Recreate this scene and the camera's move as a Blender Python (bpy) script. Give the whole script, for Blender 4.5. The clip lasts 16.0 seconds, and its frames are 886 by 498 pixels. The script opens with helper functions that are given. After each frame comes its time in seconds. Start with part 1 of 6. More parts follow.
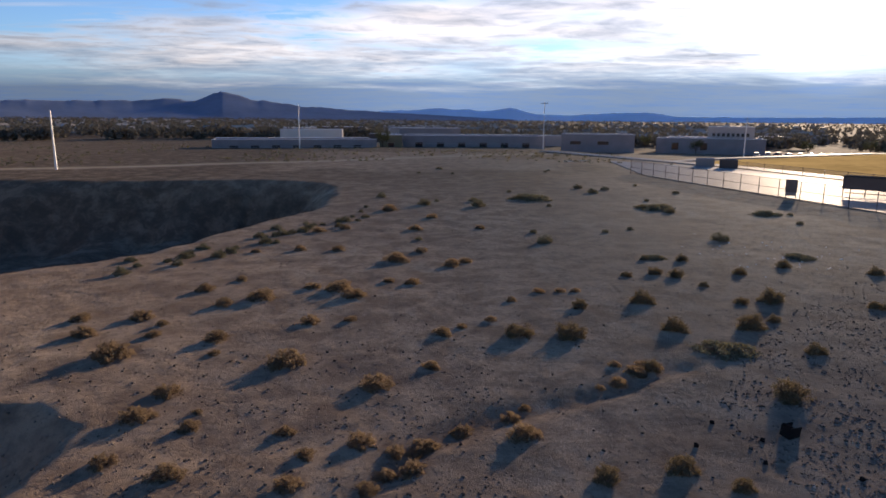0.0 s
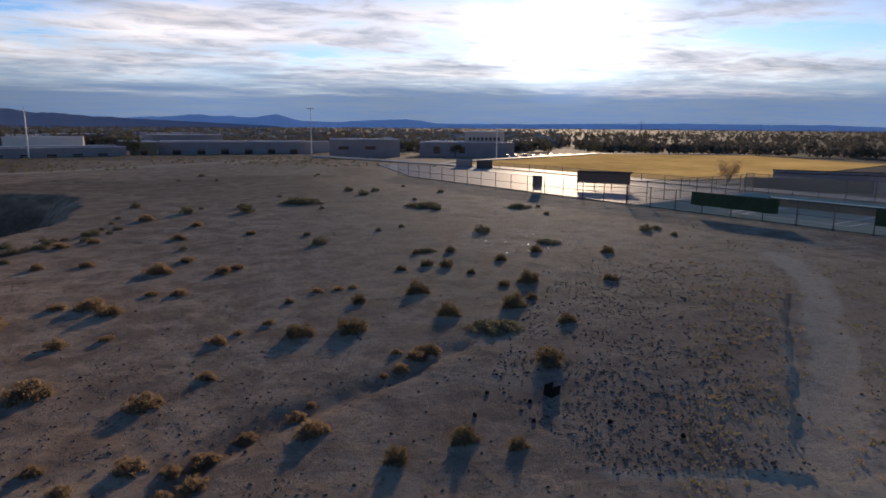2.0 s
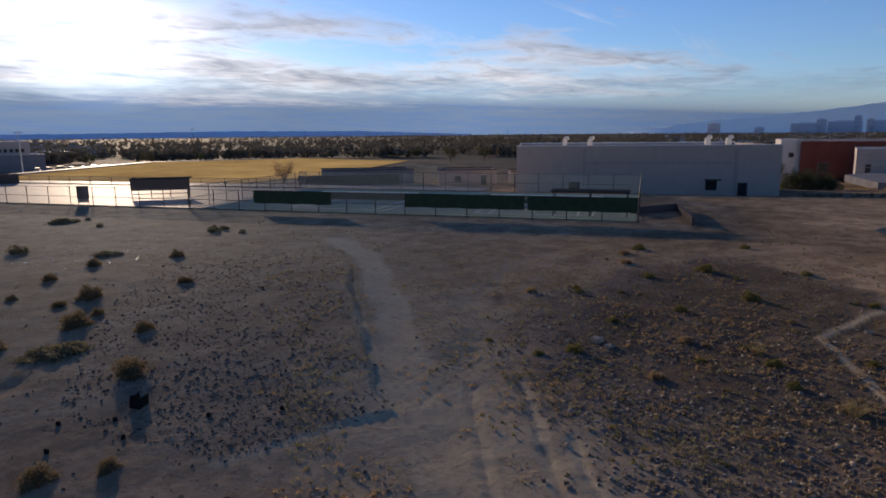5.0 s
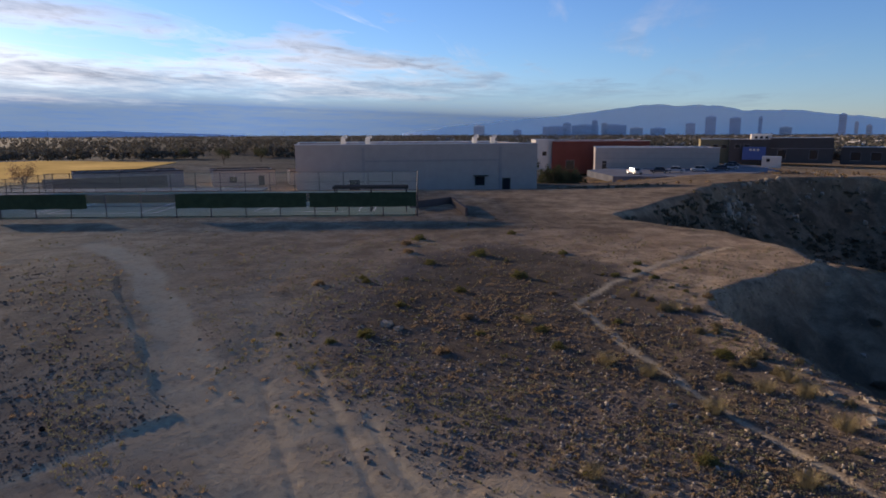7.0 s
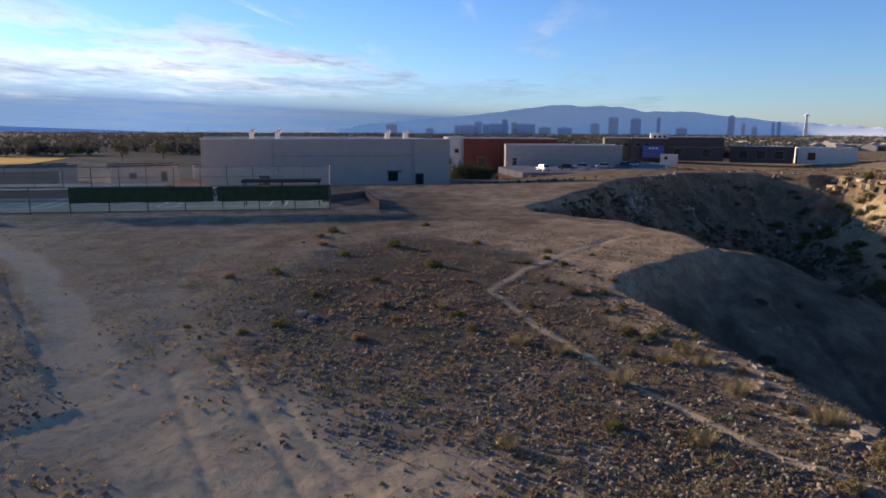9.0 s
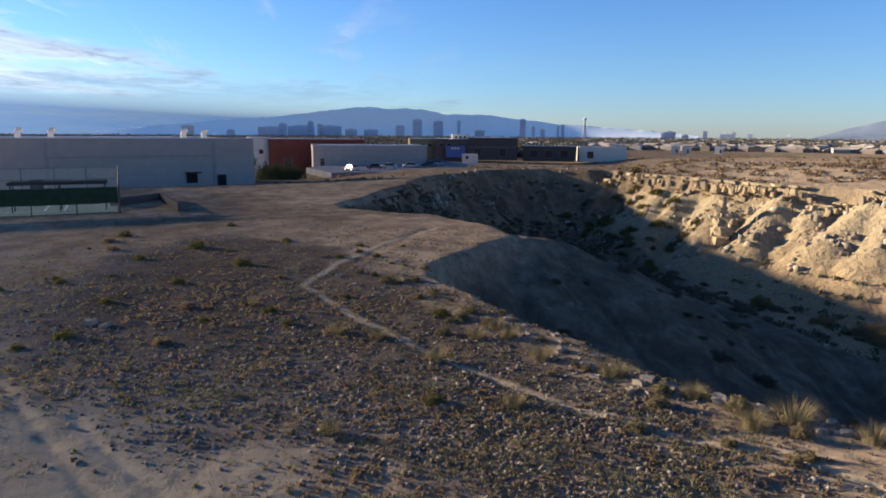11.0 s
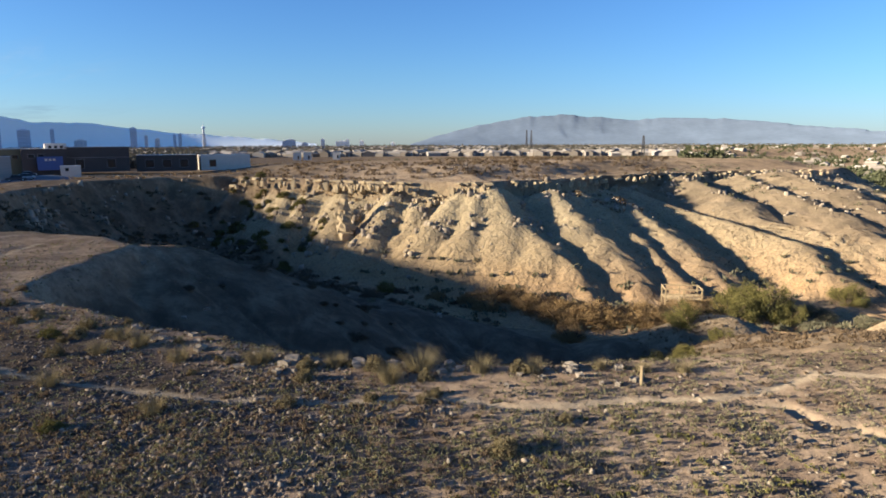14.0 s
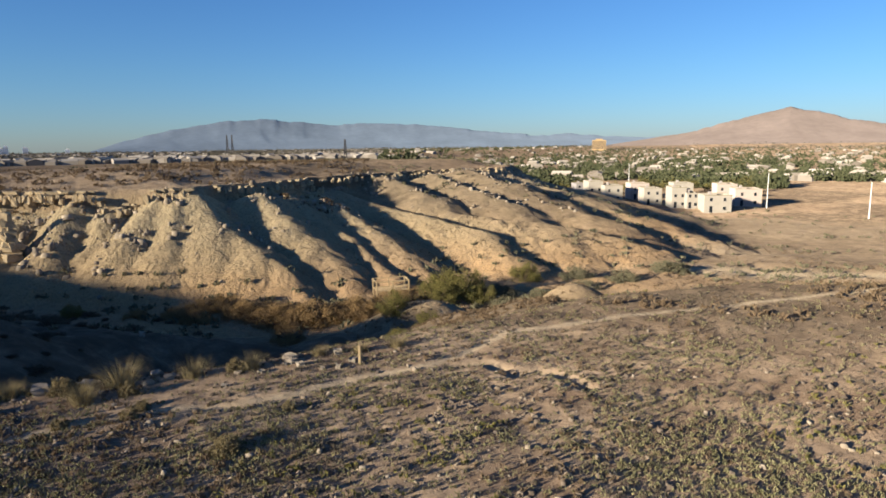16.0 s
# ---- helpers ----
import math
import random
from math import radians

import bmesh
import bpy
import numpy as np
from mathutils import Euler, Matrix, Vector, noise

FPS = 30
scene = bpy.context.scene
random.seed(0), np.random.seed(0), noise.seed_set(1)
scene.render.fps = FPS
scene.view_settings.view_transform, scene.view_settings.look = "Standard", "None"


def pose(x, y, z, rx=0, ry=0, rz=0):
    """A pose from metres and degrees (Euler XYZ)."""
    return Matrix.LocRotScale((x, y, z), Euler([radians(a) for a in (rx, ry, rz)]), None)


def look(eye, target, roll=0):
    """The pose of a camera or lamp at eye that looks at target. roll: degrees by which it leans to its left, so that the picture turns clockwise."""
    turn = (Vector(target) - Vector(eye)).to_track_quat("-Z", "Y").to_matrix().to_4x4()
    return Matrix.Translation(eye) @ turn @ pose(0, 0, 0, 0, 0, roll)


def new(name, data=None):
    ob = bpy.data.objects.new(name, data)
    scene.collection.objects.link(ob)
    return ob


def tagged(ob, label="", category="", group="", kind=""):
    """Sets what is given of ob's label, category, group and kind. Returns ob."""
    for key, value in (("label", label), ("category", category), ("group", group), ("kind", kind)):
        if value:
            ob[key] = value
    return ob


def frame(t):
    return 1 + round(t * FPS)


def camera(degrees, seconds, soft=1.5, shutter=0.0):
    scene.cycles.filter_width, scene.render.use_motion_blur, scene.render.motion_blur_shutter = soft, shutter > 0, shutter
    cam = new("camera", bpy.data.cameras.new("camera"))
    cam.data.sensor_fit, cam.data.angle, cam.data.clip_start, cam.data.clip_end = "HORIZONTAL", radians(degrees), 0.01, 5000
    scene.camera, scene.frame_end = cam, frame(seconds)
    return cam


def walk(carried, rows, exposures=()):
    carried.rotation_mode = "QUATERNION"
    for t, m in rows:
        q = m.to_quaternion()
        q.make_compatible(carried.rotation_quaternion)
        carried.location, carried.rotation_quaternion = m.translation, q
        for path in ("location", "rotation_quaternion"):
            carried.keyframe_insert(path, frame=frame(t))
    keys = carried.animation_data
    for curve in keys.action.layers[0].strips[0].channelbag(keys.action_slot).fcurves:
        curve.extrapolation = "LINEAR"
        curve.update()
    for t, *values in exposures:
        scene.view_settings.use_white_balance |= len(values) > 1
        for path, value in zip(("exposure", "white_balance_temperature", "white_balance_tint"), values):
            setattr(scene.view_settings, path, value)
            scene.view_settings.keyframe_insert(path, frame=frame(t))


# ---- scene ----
cam = camera(68.57, 16.0, soft=1.7)
# seconds, x, height, heading clockwise from north, tilt, lean
PATH = [
    (0.0, 0.00, 8.800, -0.00, -11.54, 0.42),
    (0.5, -0.00, 8.693, 3.31, -11.50, 0.54),
    (1.0, -0.00, 8.587, 8.07, -11.31, 0.45),
    (1.5, -0.00, 8.480, 13.82, -11.06, 0.42),
    (2.0, -0.00, 8.373, 19.97, -10.84, 0.37),
    (2.5, 0.00, 8.266, 26.29, -10.64, 0.21),
    (3.0, 0.00, 8.159, 32.50, -10.51, -0.05),
    (3.5, -0.07, 8.053, 39.08, -10.42, -0.13),
    (4.0, -0.14, 7.946, 45.29, -10.34, -0.27),
    (4.5, -0.21, 7.839, 51.45, -10.26, -0.42),
    (5.0, -0.28, 7.733, 57.32, -10.22, -0.52),
    (5.2, -0.31, 7.690, 59.58, -10.23, -0.64),
    (7.3, -0.59, 7.241, 79.13, -10.09, -0.14),
    (7.5, -0.62, 7.199, 80.57, -10.06, -0.08),
    (8.0, -0.64, 7.092, 81.27, -10.17, 0.04),
    (8.2, -0.65, 7.049, 81.39, -10.22, 0.07),
    (10.3, -0.73, 6.601, 94.37, -10.26, 0.47),
    (10.5, -0.74, 6.558, 96.23, -10.22, 0.44),
    (11.0, -0.76, 6.451, 100.89, -10.11, 0.39),
    (11.5, -0.78, 6.345, 105.32, -10.01, 0.39),
    (12.0, -0.80, 6.238, 109.40, -9.90, 0.29),
    (12.5, -0.82, 6.131, 114.40, -9.76, 0.13),
    (13.0, -0.83, 6.025, 120.94, -9.61, 0.01),
    (13.5, -0.84, 5.918, 127.14, -9.45, -0.19),
    (14.0, -0.85, 5.811, 132.79, -9.35, -0.31),
    (14.5, -0.85, 5.704, 138.49, -9.29, -0.42),
    (15.0, -0.86, 5.597, 144.25, -9.27, -0.66),
    (15.5, -0.87, 5.491, 150.81, -9.24, -0.85),
    (16.0, -0.88, 5.384, 158.11, -9.16, -0.78),
]
walk(cam, [(t, Matrix.Translation((x, 0.0, z)) @ pose(0, 0, 0, 90 + tilt, 0, -head) @ pose(0, 0, 0, 0, 0, lean))
           for t, x, z, head, tilt, lean in PATH],
     exposures=[(0.0, 1.66, 7650, 24), (1.5, 1.48, 7650, 24), (3.0, 1.3, 7600, 24), (5.2, 1.25, 7500, 24), (7.5, 1.59, 7250, 23), (11.0, 1.84, 6850, 17),
                (13.0, 1.80, 6500, 11), (14.5, 1.70, 6650, 12), (16.0, 1.32, 6550, 11)])

# ---------------------------------------------------------------- light
SUN_AZ, SUN_EL = 30.5, 11.5


def node(nt, kind, **kw):
    n = nt.nodes.new(kind)
    for key, val in kw.items():
        if key == "op":
            n.operation = val
        elif key == "kind":
            n.noise_type = val
        elif key == "blend":
            n.blend_type = val
        elif key == "clamp":
            n.use_clamp = val
        elif key == "feature":
            n.feature = val
    return n


def link(nt, a, b):
    nt.links.new(a, b)


def maths(nt, op, a, b=None, c=None, clamp=False):
    n = node(nt, "ShaderNodeMath", op=op)
    n.use_clamp = clamp
    for i, v in enumerate((a, b, c)):
        if v is None:
            continue
        if isinstance(v, (int, float)):
            n.inputs[i].default_value = v
        else:
            link(nt, v, n.inputs[i])
    return n.outputs[0]


def mixc(nt, fac, a, b, blend="MIX"):
    n = nt.nodes.new("ShaderNodeMix")
    n.data_type, n.blend_type = "RGBA", blend
    for i, v in ((0, fac), (6, a), (7, b)):
        if isinstance(v, (int, float)):
            n.inputs[i].default_value = v
        elif isinstance(v, tuple):
            n.inputs[i].default_value = (*v, 1) if len(v) == 3 else v
        else:
            link(nt, v, n.inputs[i])
    return n.outputs[2]


def ramp(nt, fac, stops):
    n = nt.nodes.new("ShaderNodeValToRGB")
    els = n.color_ramp.elements
    while len(els) < len(stops):
        els.new(0.5)
    for e, (p, c) in zip(els, stops):
        e.position = p
        e.color = (c, c, c, 1) if isinstance(c, (int, float)) else (*c, 1)
    link(nt, fac, n.inputs[0])
    return n.outputs[0]


def noise_tex(nt, vec, scale, detail=4.0, rough=0.55, distort=0.0):
    n = nt.nodes.new("ShaderNodeTexNoise")
    n.inputs["Scale"].default_value = scale
    n.inputs["Detail"].default_value = detail
    n.inputs["Roughness"].default_value = rough
    n.inputs["Distortion"].default_value = distort
    if vec is not None:
        link(nt, vec, n.inputs["Vector"])
    return n.outputs["Fac"]


def make_world():
    w = bpy.data.worlds.new("sky")
    scene.world = w
    w.use_nodes = True
    nt = w.node_tree
    nt.nodes.clear()
    sky = nt.nodes.new("ShaderNodeTexSky")
    sky.sky_type = "NISHITA"
    sky.sun_disc = False
    sky.sun_elevation = radians(SUN_EL)
    sky.sun_rotation = radians(SUN_AZ)
    sky.air_density, sky.dust_density, sky.ozone_density = 1.0, 0.15, 5.0
    tc = nt.nodes.new("ShaderNodeTexCoord")
    sep = nt.nodes.new("ShaderNodeSeparateXYZ")
    link(nt, tc.outputs["Generated"], sep.inputs[0])
    x, y, z = sep.outputs
    zz = maths(nt, "MAXIMUM", z, 0.012)
    px = maths(nt, "DIVIDE", x, zz)
    py = maths(nt, "DIVIDE", y, zz)
    zs = maths(nt, "ADD", maths(nt, "MAXIMUM", z, 0.0), 0.05)
    # plan of the cloud sheet: the front runs roughly east-west, streaks along it
    comb = nt.nodes.new("ShaderNodeCombineXYZ")
    link(nt, maths(nt, "DIVIDE", x, zs), comb.inputs[0])
    link(nt, maths(nt, "DIVIDE", y, zs), comb.inputs[1])
    mp = nt.nodes.new("ShaderNodeMapping")
    mp.inputs["Rotation"].default_value = (0, 0, radians(9))
    mp.inputs["Scale"].default_value = (0.62, 0.80, 1)
    link(nt, comb.outputs[0], mp.inputs[0])
    n1 = noise_tex(nt, mp.outputs[0], 1.0, 8, 0.58, 0.5)
    n2 = noise_tex(nt, mp.outputs[0], 0.45, 5, 0.55, 0.4)
    n4 = noise_tex(nt, mp.outputs[0], 3.6, 7, 0.62, 0.6)
    front = maths(nt, "SUBTRACT", maths(nt, "MULTIPLY_ADD", px, 0.40, py), 5.9)
    cover = maths(nt, "MULTIPLY_ADD", n2, 2.6, maths(nt, "MINIMUM", maths(nt, "MULTIPLY", front, 0.42), 0.33))
    cover = maths(nt, "MULTIPLY_ADD", n1, 2.2, cover)
    cover = maths(nt, "MULTIPLY_ADD", maths(nt, "SUBTRACT", n4, 0.5), 1.3, cover)
    mask = ramp(nt, maths(nt, "MULTIPLY", maths(nt, "SUBTRACT", cover, 2.15), 0.75, clamp=True), [(0.0, 0.0), (0.45, 0.75), (1.0, 1.0)])
    # sheet near the horizon is seen edge-on: even blue-grey
    zp = maths(nt, "MULTIPLY_ADD", maths(nt, "SUBTRACT", n2, 0.5), 0.11, z)
    low = ramp(nt, zp, [(0.040, 0.0), (0.088, 1.0)])
    sd = Vector((math.sin(radians(SUN_AZ)) * math.cos(radians(SUN_EL)), math.cos(radians(SUN_AZ)) * math.cos(radians(SUN_EL)), math.sin(radians(SUN_EL))))
    dot = maths(nt, "ADD", maths(nt, "ADD", maths(nt, "MULTIPLY", x, sd.x), maths(nt, "MULTIPLY", y, sd.y)), maths(nt, "MULTIPLY", z, sd.z))
    glow = ramp(nt, dot, [(0.0, 0.18), (0.50, 0.22), (0.70, 0.28), (0.86, 0.38), (0.955, 0.34), (0.985, 0.38), (1.0, 0.85)])
    thick = ramp(nt, n1, [(0.36, 1.35), (0.46, 1.08), (0.55, 0.84), (0.65, 0.64)])
    thick = maths(nt, "MULTIPLY", thick, ramp(nt, n4, [(0.34, 1.22), (0.50, 1.0), (0.64, 0.76)]))
    thick = mixc(nt, low, (0.70, 0.70, 0.70), thick)
    high = ramp(nt, zp, [(0.0, 0.78), (0.045, 0.76), (0.08, 0.86), (0.12, 1.0)])
    lit = maths(nt, "MULTIPLY", maths(nt, "MULTIPLY", glow, high), thick)
    warm = ramp(nt, zp, [(0.0, (0.30, 0.56, 0.98)), (0.045, (0.38, 0.63, 0.98)), (0.085, (0.92, 0.97, 1.03)), (0.11, (0.97, 0.99, 1.0))])
    warm = mixc(nt, ramp(nt, maths(nt, "MULTIPLY_ADD", n4, 0.5, maths(nt, "MULTIPLY", n1, 0.5)), [(0.46, 0.0), (0.60, 1.0)]), warm, mixc(nt, 1.0, warm, (0.80, 0.93, 1.10), "MULTIPLY"))
    ccol = nt.nodes.new("ShaderNodeVectorMath")
    ccol.operation = "SCALE"
    link(nt, warm, ccol.inputs[0])
    link(nt, maths(nt, "MULTIPLY", lit, 17.5), ccol.inputs[3])
    sd_ = maths(nt, "MULTIPLY_ADD", px, 0.30, py)
    bank = maths(nt, "MULTIPLY", maths(nt, "SUBTRACT", sd_, 4.0), 0.06, clamp=True)
    mask = maths(nt, "ADD", maths(nt, "MULTIPLY", mask, low), maths(nt, "MULTIPLY", maths(nt, "SUBTRACT", 1.0, low), bank), clamp=True)
    # thin wisps ahead of the front
    mp2 = nt.nodes.new("ShaderNodeMapping")
    mp2.inputs["Rotation"].default_value = (0, 0, radians(14))
    mp2.inputs["Scale"].default_value = (0.30, 1.5, 1)
    link(nt, comb.outputs[0], mp2.inputs[0])
    n3 = noise_tex(nt, mp2.outputs[0], 1.0, 7, 0.6, 0.8)
    near = ramp(nt, maths(nt, "MULTIPLY_ADD", front, 0.14, 0.75, clamp=True), [(0.0, 0.0), (0.6, 0.55), (1.0, 0.8)])
    mask = maths(nt, "MAXIMUM", mask, maths(nt, "MULTIPLY", maths(nt, "MULTIPLY", ramp(nt, n3, [(0.54, 0.0), (0.72, 0.8)]), near), low))
    # clear air: deeper blue overhead, pale towards the horizon
    tint = ramp(nt, z, [(0.0, (0.82, 0.96, 1.26)), (0.10, (0.82, 0.98, 1.17)), (0.30, (0.74, 0.95, 1.2))])
    clear = mixc(nt, 1.0, sky.outputs[0], tint, "MULTIPLY")
    col = mixc(nt, mask, clear, ccol.outputs[0])
    bg = nt.nodes.new("ShaderNodeBackground")
    bg.inputs[1].default_value = 0.056
    link(nt, col, bg.inputs[0])
    out = nt.nodes.new("ShaderNodeOutputWorld")
    link(nt, bg.outputs[0], out.inputs[0])


make_world()
sun = new("sun", bpy.data.lights.new("sun", "SUN"))
sun.data.energy, sun.data.angle, sun.data.color = 5.0, radians(2.2), (1.0, 0.88, 0.68)
sun.matrix_world = look((0, 0, 0), (-math.sin(radians(SUN_AZ)) * math.cos(radians(SUN_EL)),
                                    -math.cos(radians(SUN_AZ)) * math.cos(radians(SUN_EL)), -math.sin(radians(SUN_EL))))
sun.location = (200, 300, 120)

# ---------------------------------------------------------------- ground form
rng = np.random.default_rng(7)


def vnoise(x, y, seed=0):
    """Smooth lattice noise in 0..1."""
    x, y = np.asarray(x, float), np.asarray(y, float)
    xi, yi = np.floor(x).astype(np.int64), np.floor(y).astype(np.int64)
    fx, fy = x - xi, y - yi
    fx, fy = fx * fx * fx * (fx * (fx * 6 - 15) + 10), fy * fy * fy * (fy * (fy * 6 - 15) + 10)

    def h(a, b):
        v = (a * 374761393 + b * 668265263 + seed * 982451653) & 0x7FFFFFFF
        v = ((v ^ (v >> 13)) * 1274126177) & 0x7FFFFFFF
        return ((v ^ (v >> 16)) & 0xFFFF) / 65535.0
    return (h(xi, yi) * (1 - fx) + h(xi + 1, yi) * fx) * (1 - fy) + (h(xi, yi + 1) * (1 - fx) + h(xi + 1, yi + 1) * fx) * fy


def fbm(x, y, seed=0, octaves=4):
    s, a, t = 0.0, 1.0, 0.0
    for o in range(octaves):
        s = s + a * vnoise(x * 2 ** o + 17.3 * o, y * 2 ** o - 9.1 * o, seed + o)
        t += a
        a *= 0.5
    return s / t


def smooth(a, b, v):
    t = np.clip((v - a) / (b - a), 0, 1)
    return t * t * (3 - 2 * t)


# rim of the canyon: x, y, width of the slope below it, share of upright caprock
NEAR_RIM = [(7.6, -15.2, 20, 0), (9.5, -12.8, 18, 0), (11.5, -10.9, 17, 0), (13.7, -9.0, 17, 0), (17.4, -8.0, 16, 0), (21.0, -7.2, 15, 0),
            (24.6, -6.2, 15, 0), (27.6, -4.9, 14, 0), (30.4, -4.9, 14, 0), (34, -6.8, 15, 0), (37.4, -9.6, 16, 0), (40.4, -12.4, 18, 0)]
HEAD_RIM = [(44, -12.4, 20, 0), (51, -9.6, 18, 0), (56, -2.5, 14, 0), (60, -1.5, 14, 0), (79, -9.3, 14, 0.1), (97, -16, 14, 0.1), (112, -29, 14, 0.1), (117, -43, 14, 0.12)]
FAR_RIM = [(110, -52, 13, 0.2), (98.1, -54.6, 13, 0.25), (86.4, -58.4, 14, 0.3), (76.6, -61.8, 15, 0.32), (68.9, -66, 16, 0.34), (63.6, -70, 17, 0.34), (65.4, -75.2, 17, 0.3),
           (65.2, -79.8, 17, 0.3), (63.4, -84, 17, 0.28), (63, -90, 18, 0.25), (63.6, -97.5, 20, 0.25), (61.5, -112.5, 24, 0.22), (56.5, -125.5, 28, 0.2), (50, -138, 34, 0.15), (44, -150, 40, 0.1)]
CANYON = [(-60, -40, 60, 0), (-30, -34, 50, 0), (-12, -29, 44, 0), (-3, -26, 40, 0), (2.2, -22.4, 34, 0), (5.0, -18.2, 26, 0)] + NEAR_RIM + HEAD_RIM + FAR_RIM + [
    (50, -172, 50, 0), (75, -215, 50, 0), (150, -320, 60, 0), (400, -700, 80, 0)]
# hollow beside the plateau, and the drop next to it
HOLLOW = [(-24, 34.5, 9, 0), (-18, 41, 9, 0), (-16, 50, 9, 0), (-12, 62, 9, 0), (-11.5, 73, 9, 0), (-15, 86, 9, 0), (-26, 90, 10, 0),
          (-44, 88, 12, 0), (-75, 88, 16, 0), (-130, 60, 20, 0), (-130, 30, 20, 0), (-60, 26, 14, 0), (-38, 29, 9, 0)]
DROP = [(-9.4, 13.4, 6, 0), (-9.6, 15.4, 5, 0), (-10.0, 17.8, 5, 0), (-12.2, 19.4, 5, 0), (-15, 20, 5, 0), (-24, 24, 6, 0), (-45, 20, 10, 0),
        (-60, 0, 20, 0), (-20, -2, 12, 0), (-11.5, 9, 7, 0)]


def poly_field(poly, x, y, closed=True):
    """Inside test, distance to the rim, and the rim's interpolated width, caprock share and arc length."""
    best = np.full(x.shape, 1e9)
    wid, cap, arc = np.zeros_like(best), np.zeros_like(best), np.zeros_like(best)
    inside = np.zeros(x.shape, bool)
    n, s0 = len(poly), 0.0
    for i in range(n):
        ax, ay, aw, ac = poly[i]
        bx, by, bw, bc = poly[(i + 1) % n]
        ex, ey = bx - ax, by - ay
        ll = math.hypot(ex, ey)
        if closed or i < n - 1:
            t = np.clip(((x - ax) * ex + (y - ay) * ey) / ll ** 2, 0, 1)
            d = np.hypot(x - ax - t * ex, y - ay - t * ey)
            m = d < best
            best = np.where(m, d, best)
            wid = np.where(m, aw + (bw - aw) * t, wid)
            cap = np.where(m, ac + (bc - ac) * t, cap)
            arc = np.where(m, s0 + t * ll, arc)
        cross = ((ay > y) != (by > y)) & (x < (bx - ax) * (y - ay) / (by - ay + 1e-12) + ax)
        inside ^= cross
        s0 += ll
    return inside, best, wid, cap, arc


CANYON_RING = CANYON + [(400, -3000, 80, 0), (-3000, -3000, 80, 0), (-3000, -60, 90, 0)]


# ridges that run down into the canyon: points of the crest, fall to either side
SPURS = [
    ([(3, -19, -0.5), (5.2, -29, -2.1), (7.2, -37, -3.6), (9, -46, -7.5), (10, -54, -11)], 0.30),
    ([(40.4, -12.6, -0.2), (41.2, -14.8, -0.6), (39.8, -16.6, -1.3), (39.8, -20.5, -3.2), (38.5, -25.9, -6.0), (37.6, -35.2, -8.3), (30, -40, -10.0)], 0.40),
    ([(26, -8, -1.5), (27, -16, -5.2), (24, -24, -8.6)], 0.50),
    ([(40, -34, -8.5), (50, -37, -9.4), (60, -40, -10.6)], 0.30),
    ([(62.4, -69, -0.6), (57.1, -66.3, -4.3), (50.7, -65.0, -6.8), (45.2, -63.6, -9.0), (40.9, -61.1, -11.2)], 0.54),
    ([(63.8, -66.2, -1.4), (60.5, -61.0, -6.0), (55, -57.2, -10.2)], 0.60),
    ([(66.5, -65.5, -1.4), (65.4, -59.6, -5.4), (64.1, -53.8, -9.4)], 0.62),
    ([(76, -61.2, -1.2), (73.6, -55.6, -5.9), (71.1, -51.5, -9.3)], 0.72),
    ([(85, -58.2, -1.6), (80.5, -53.6, -6.2), (76, -49.8, -9.6)], 0.72),
    ([(95, -54.6, -1.8), (90, -49.4, -6.5), (85, -46.4, -9.8)], 0.70),
    ([(59.5, -78.4, -1.2), (52.6, -74.9, -4.3), (47.6, -72.9, -6.5), (42.4, -70.2, -8.7), (38.2, -67.6, -10.6)], 0.46),
    ([(59.4, -84.6, -2.0), (51.0, -80.8, -5.2), (45.0, -78.6, -7.2), (40.3, -76.1, -8.9), (34.4, -71.6, -11.0)], 0.44),
    ([(59.5, -91.6, -2.6), (53.2, -88.8, -4.2), (46.4, -85.3, -5.9), (41.5, -82.8, -7.3), (36.7, -79.6, -9.0), (30.6, -75.2, -11.4)], 0.40),
    ([(62.9, -101.4, -1.8), (50.4, -99.6, -5.0), (40.0, -96.7, -6.4), (30.7, -92.8, -7.6), (24.0, -86.8, -10.0)], 0.36),
    ([(58, -115, -0.8), (46.9, -110.1, -3.4), (39.8, -104.4, -6.3), (34.0, -100.1, -7.9)], 0.30),
    ([(52, -126, -0.8), (40.5, -120.1, -3.5), (35.2, -117.6, -4.9), (29.4, -112.0, -7.4)], 0.24),
    ([(36.5, -103.2, -6.6), (30.3, -102.4, -7.0), (22.8, -103.3, -7.5), (12, -105, -9.5)], 0.22),
    ([(47.6, -134.5, 0.2), (40.8, -131.6, -2.1), (34.4, -129.3, -4.0), (20, -122, -8.0), (6, -116, -12)], 0.17),
    ([(44, -150, -1.5), (30, -146, -5.2), (14, -138, -9.5), (-4, -128, -13.5)], 0.14),
    ([(48, -168, -2.6), (30, -175, -7), (6, -180, -13)], 0.22),
]
MOUNDS = [(9.5, -57.5, 5.5, 2.6), (21, -50, 6.5, 2.2), (15, -60, 4.5, 1.4), (26, -44, 5, 1.2)]
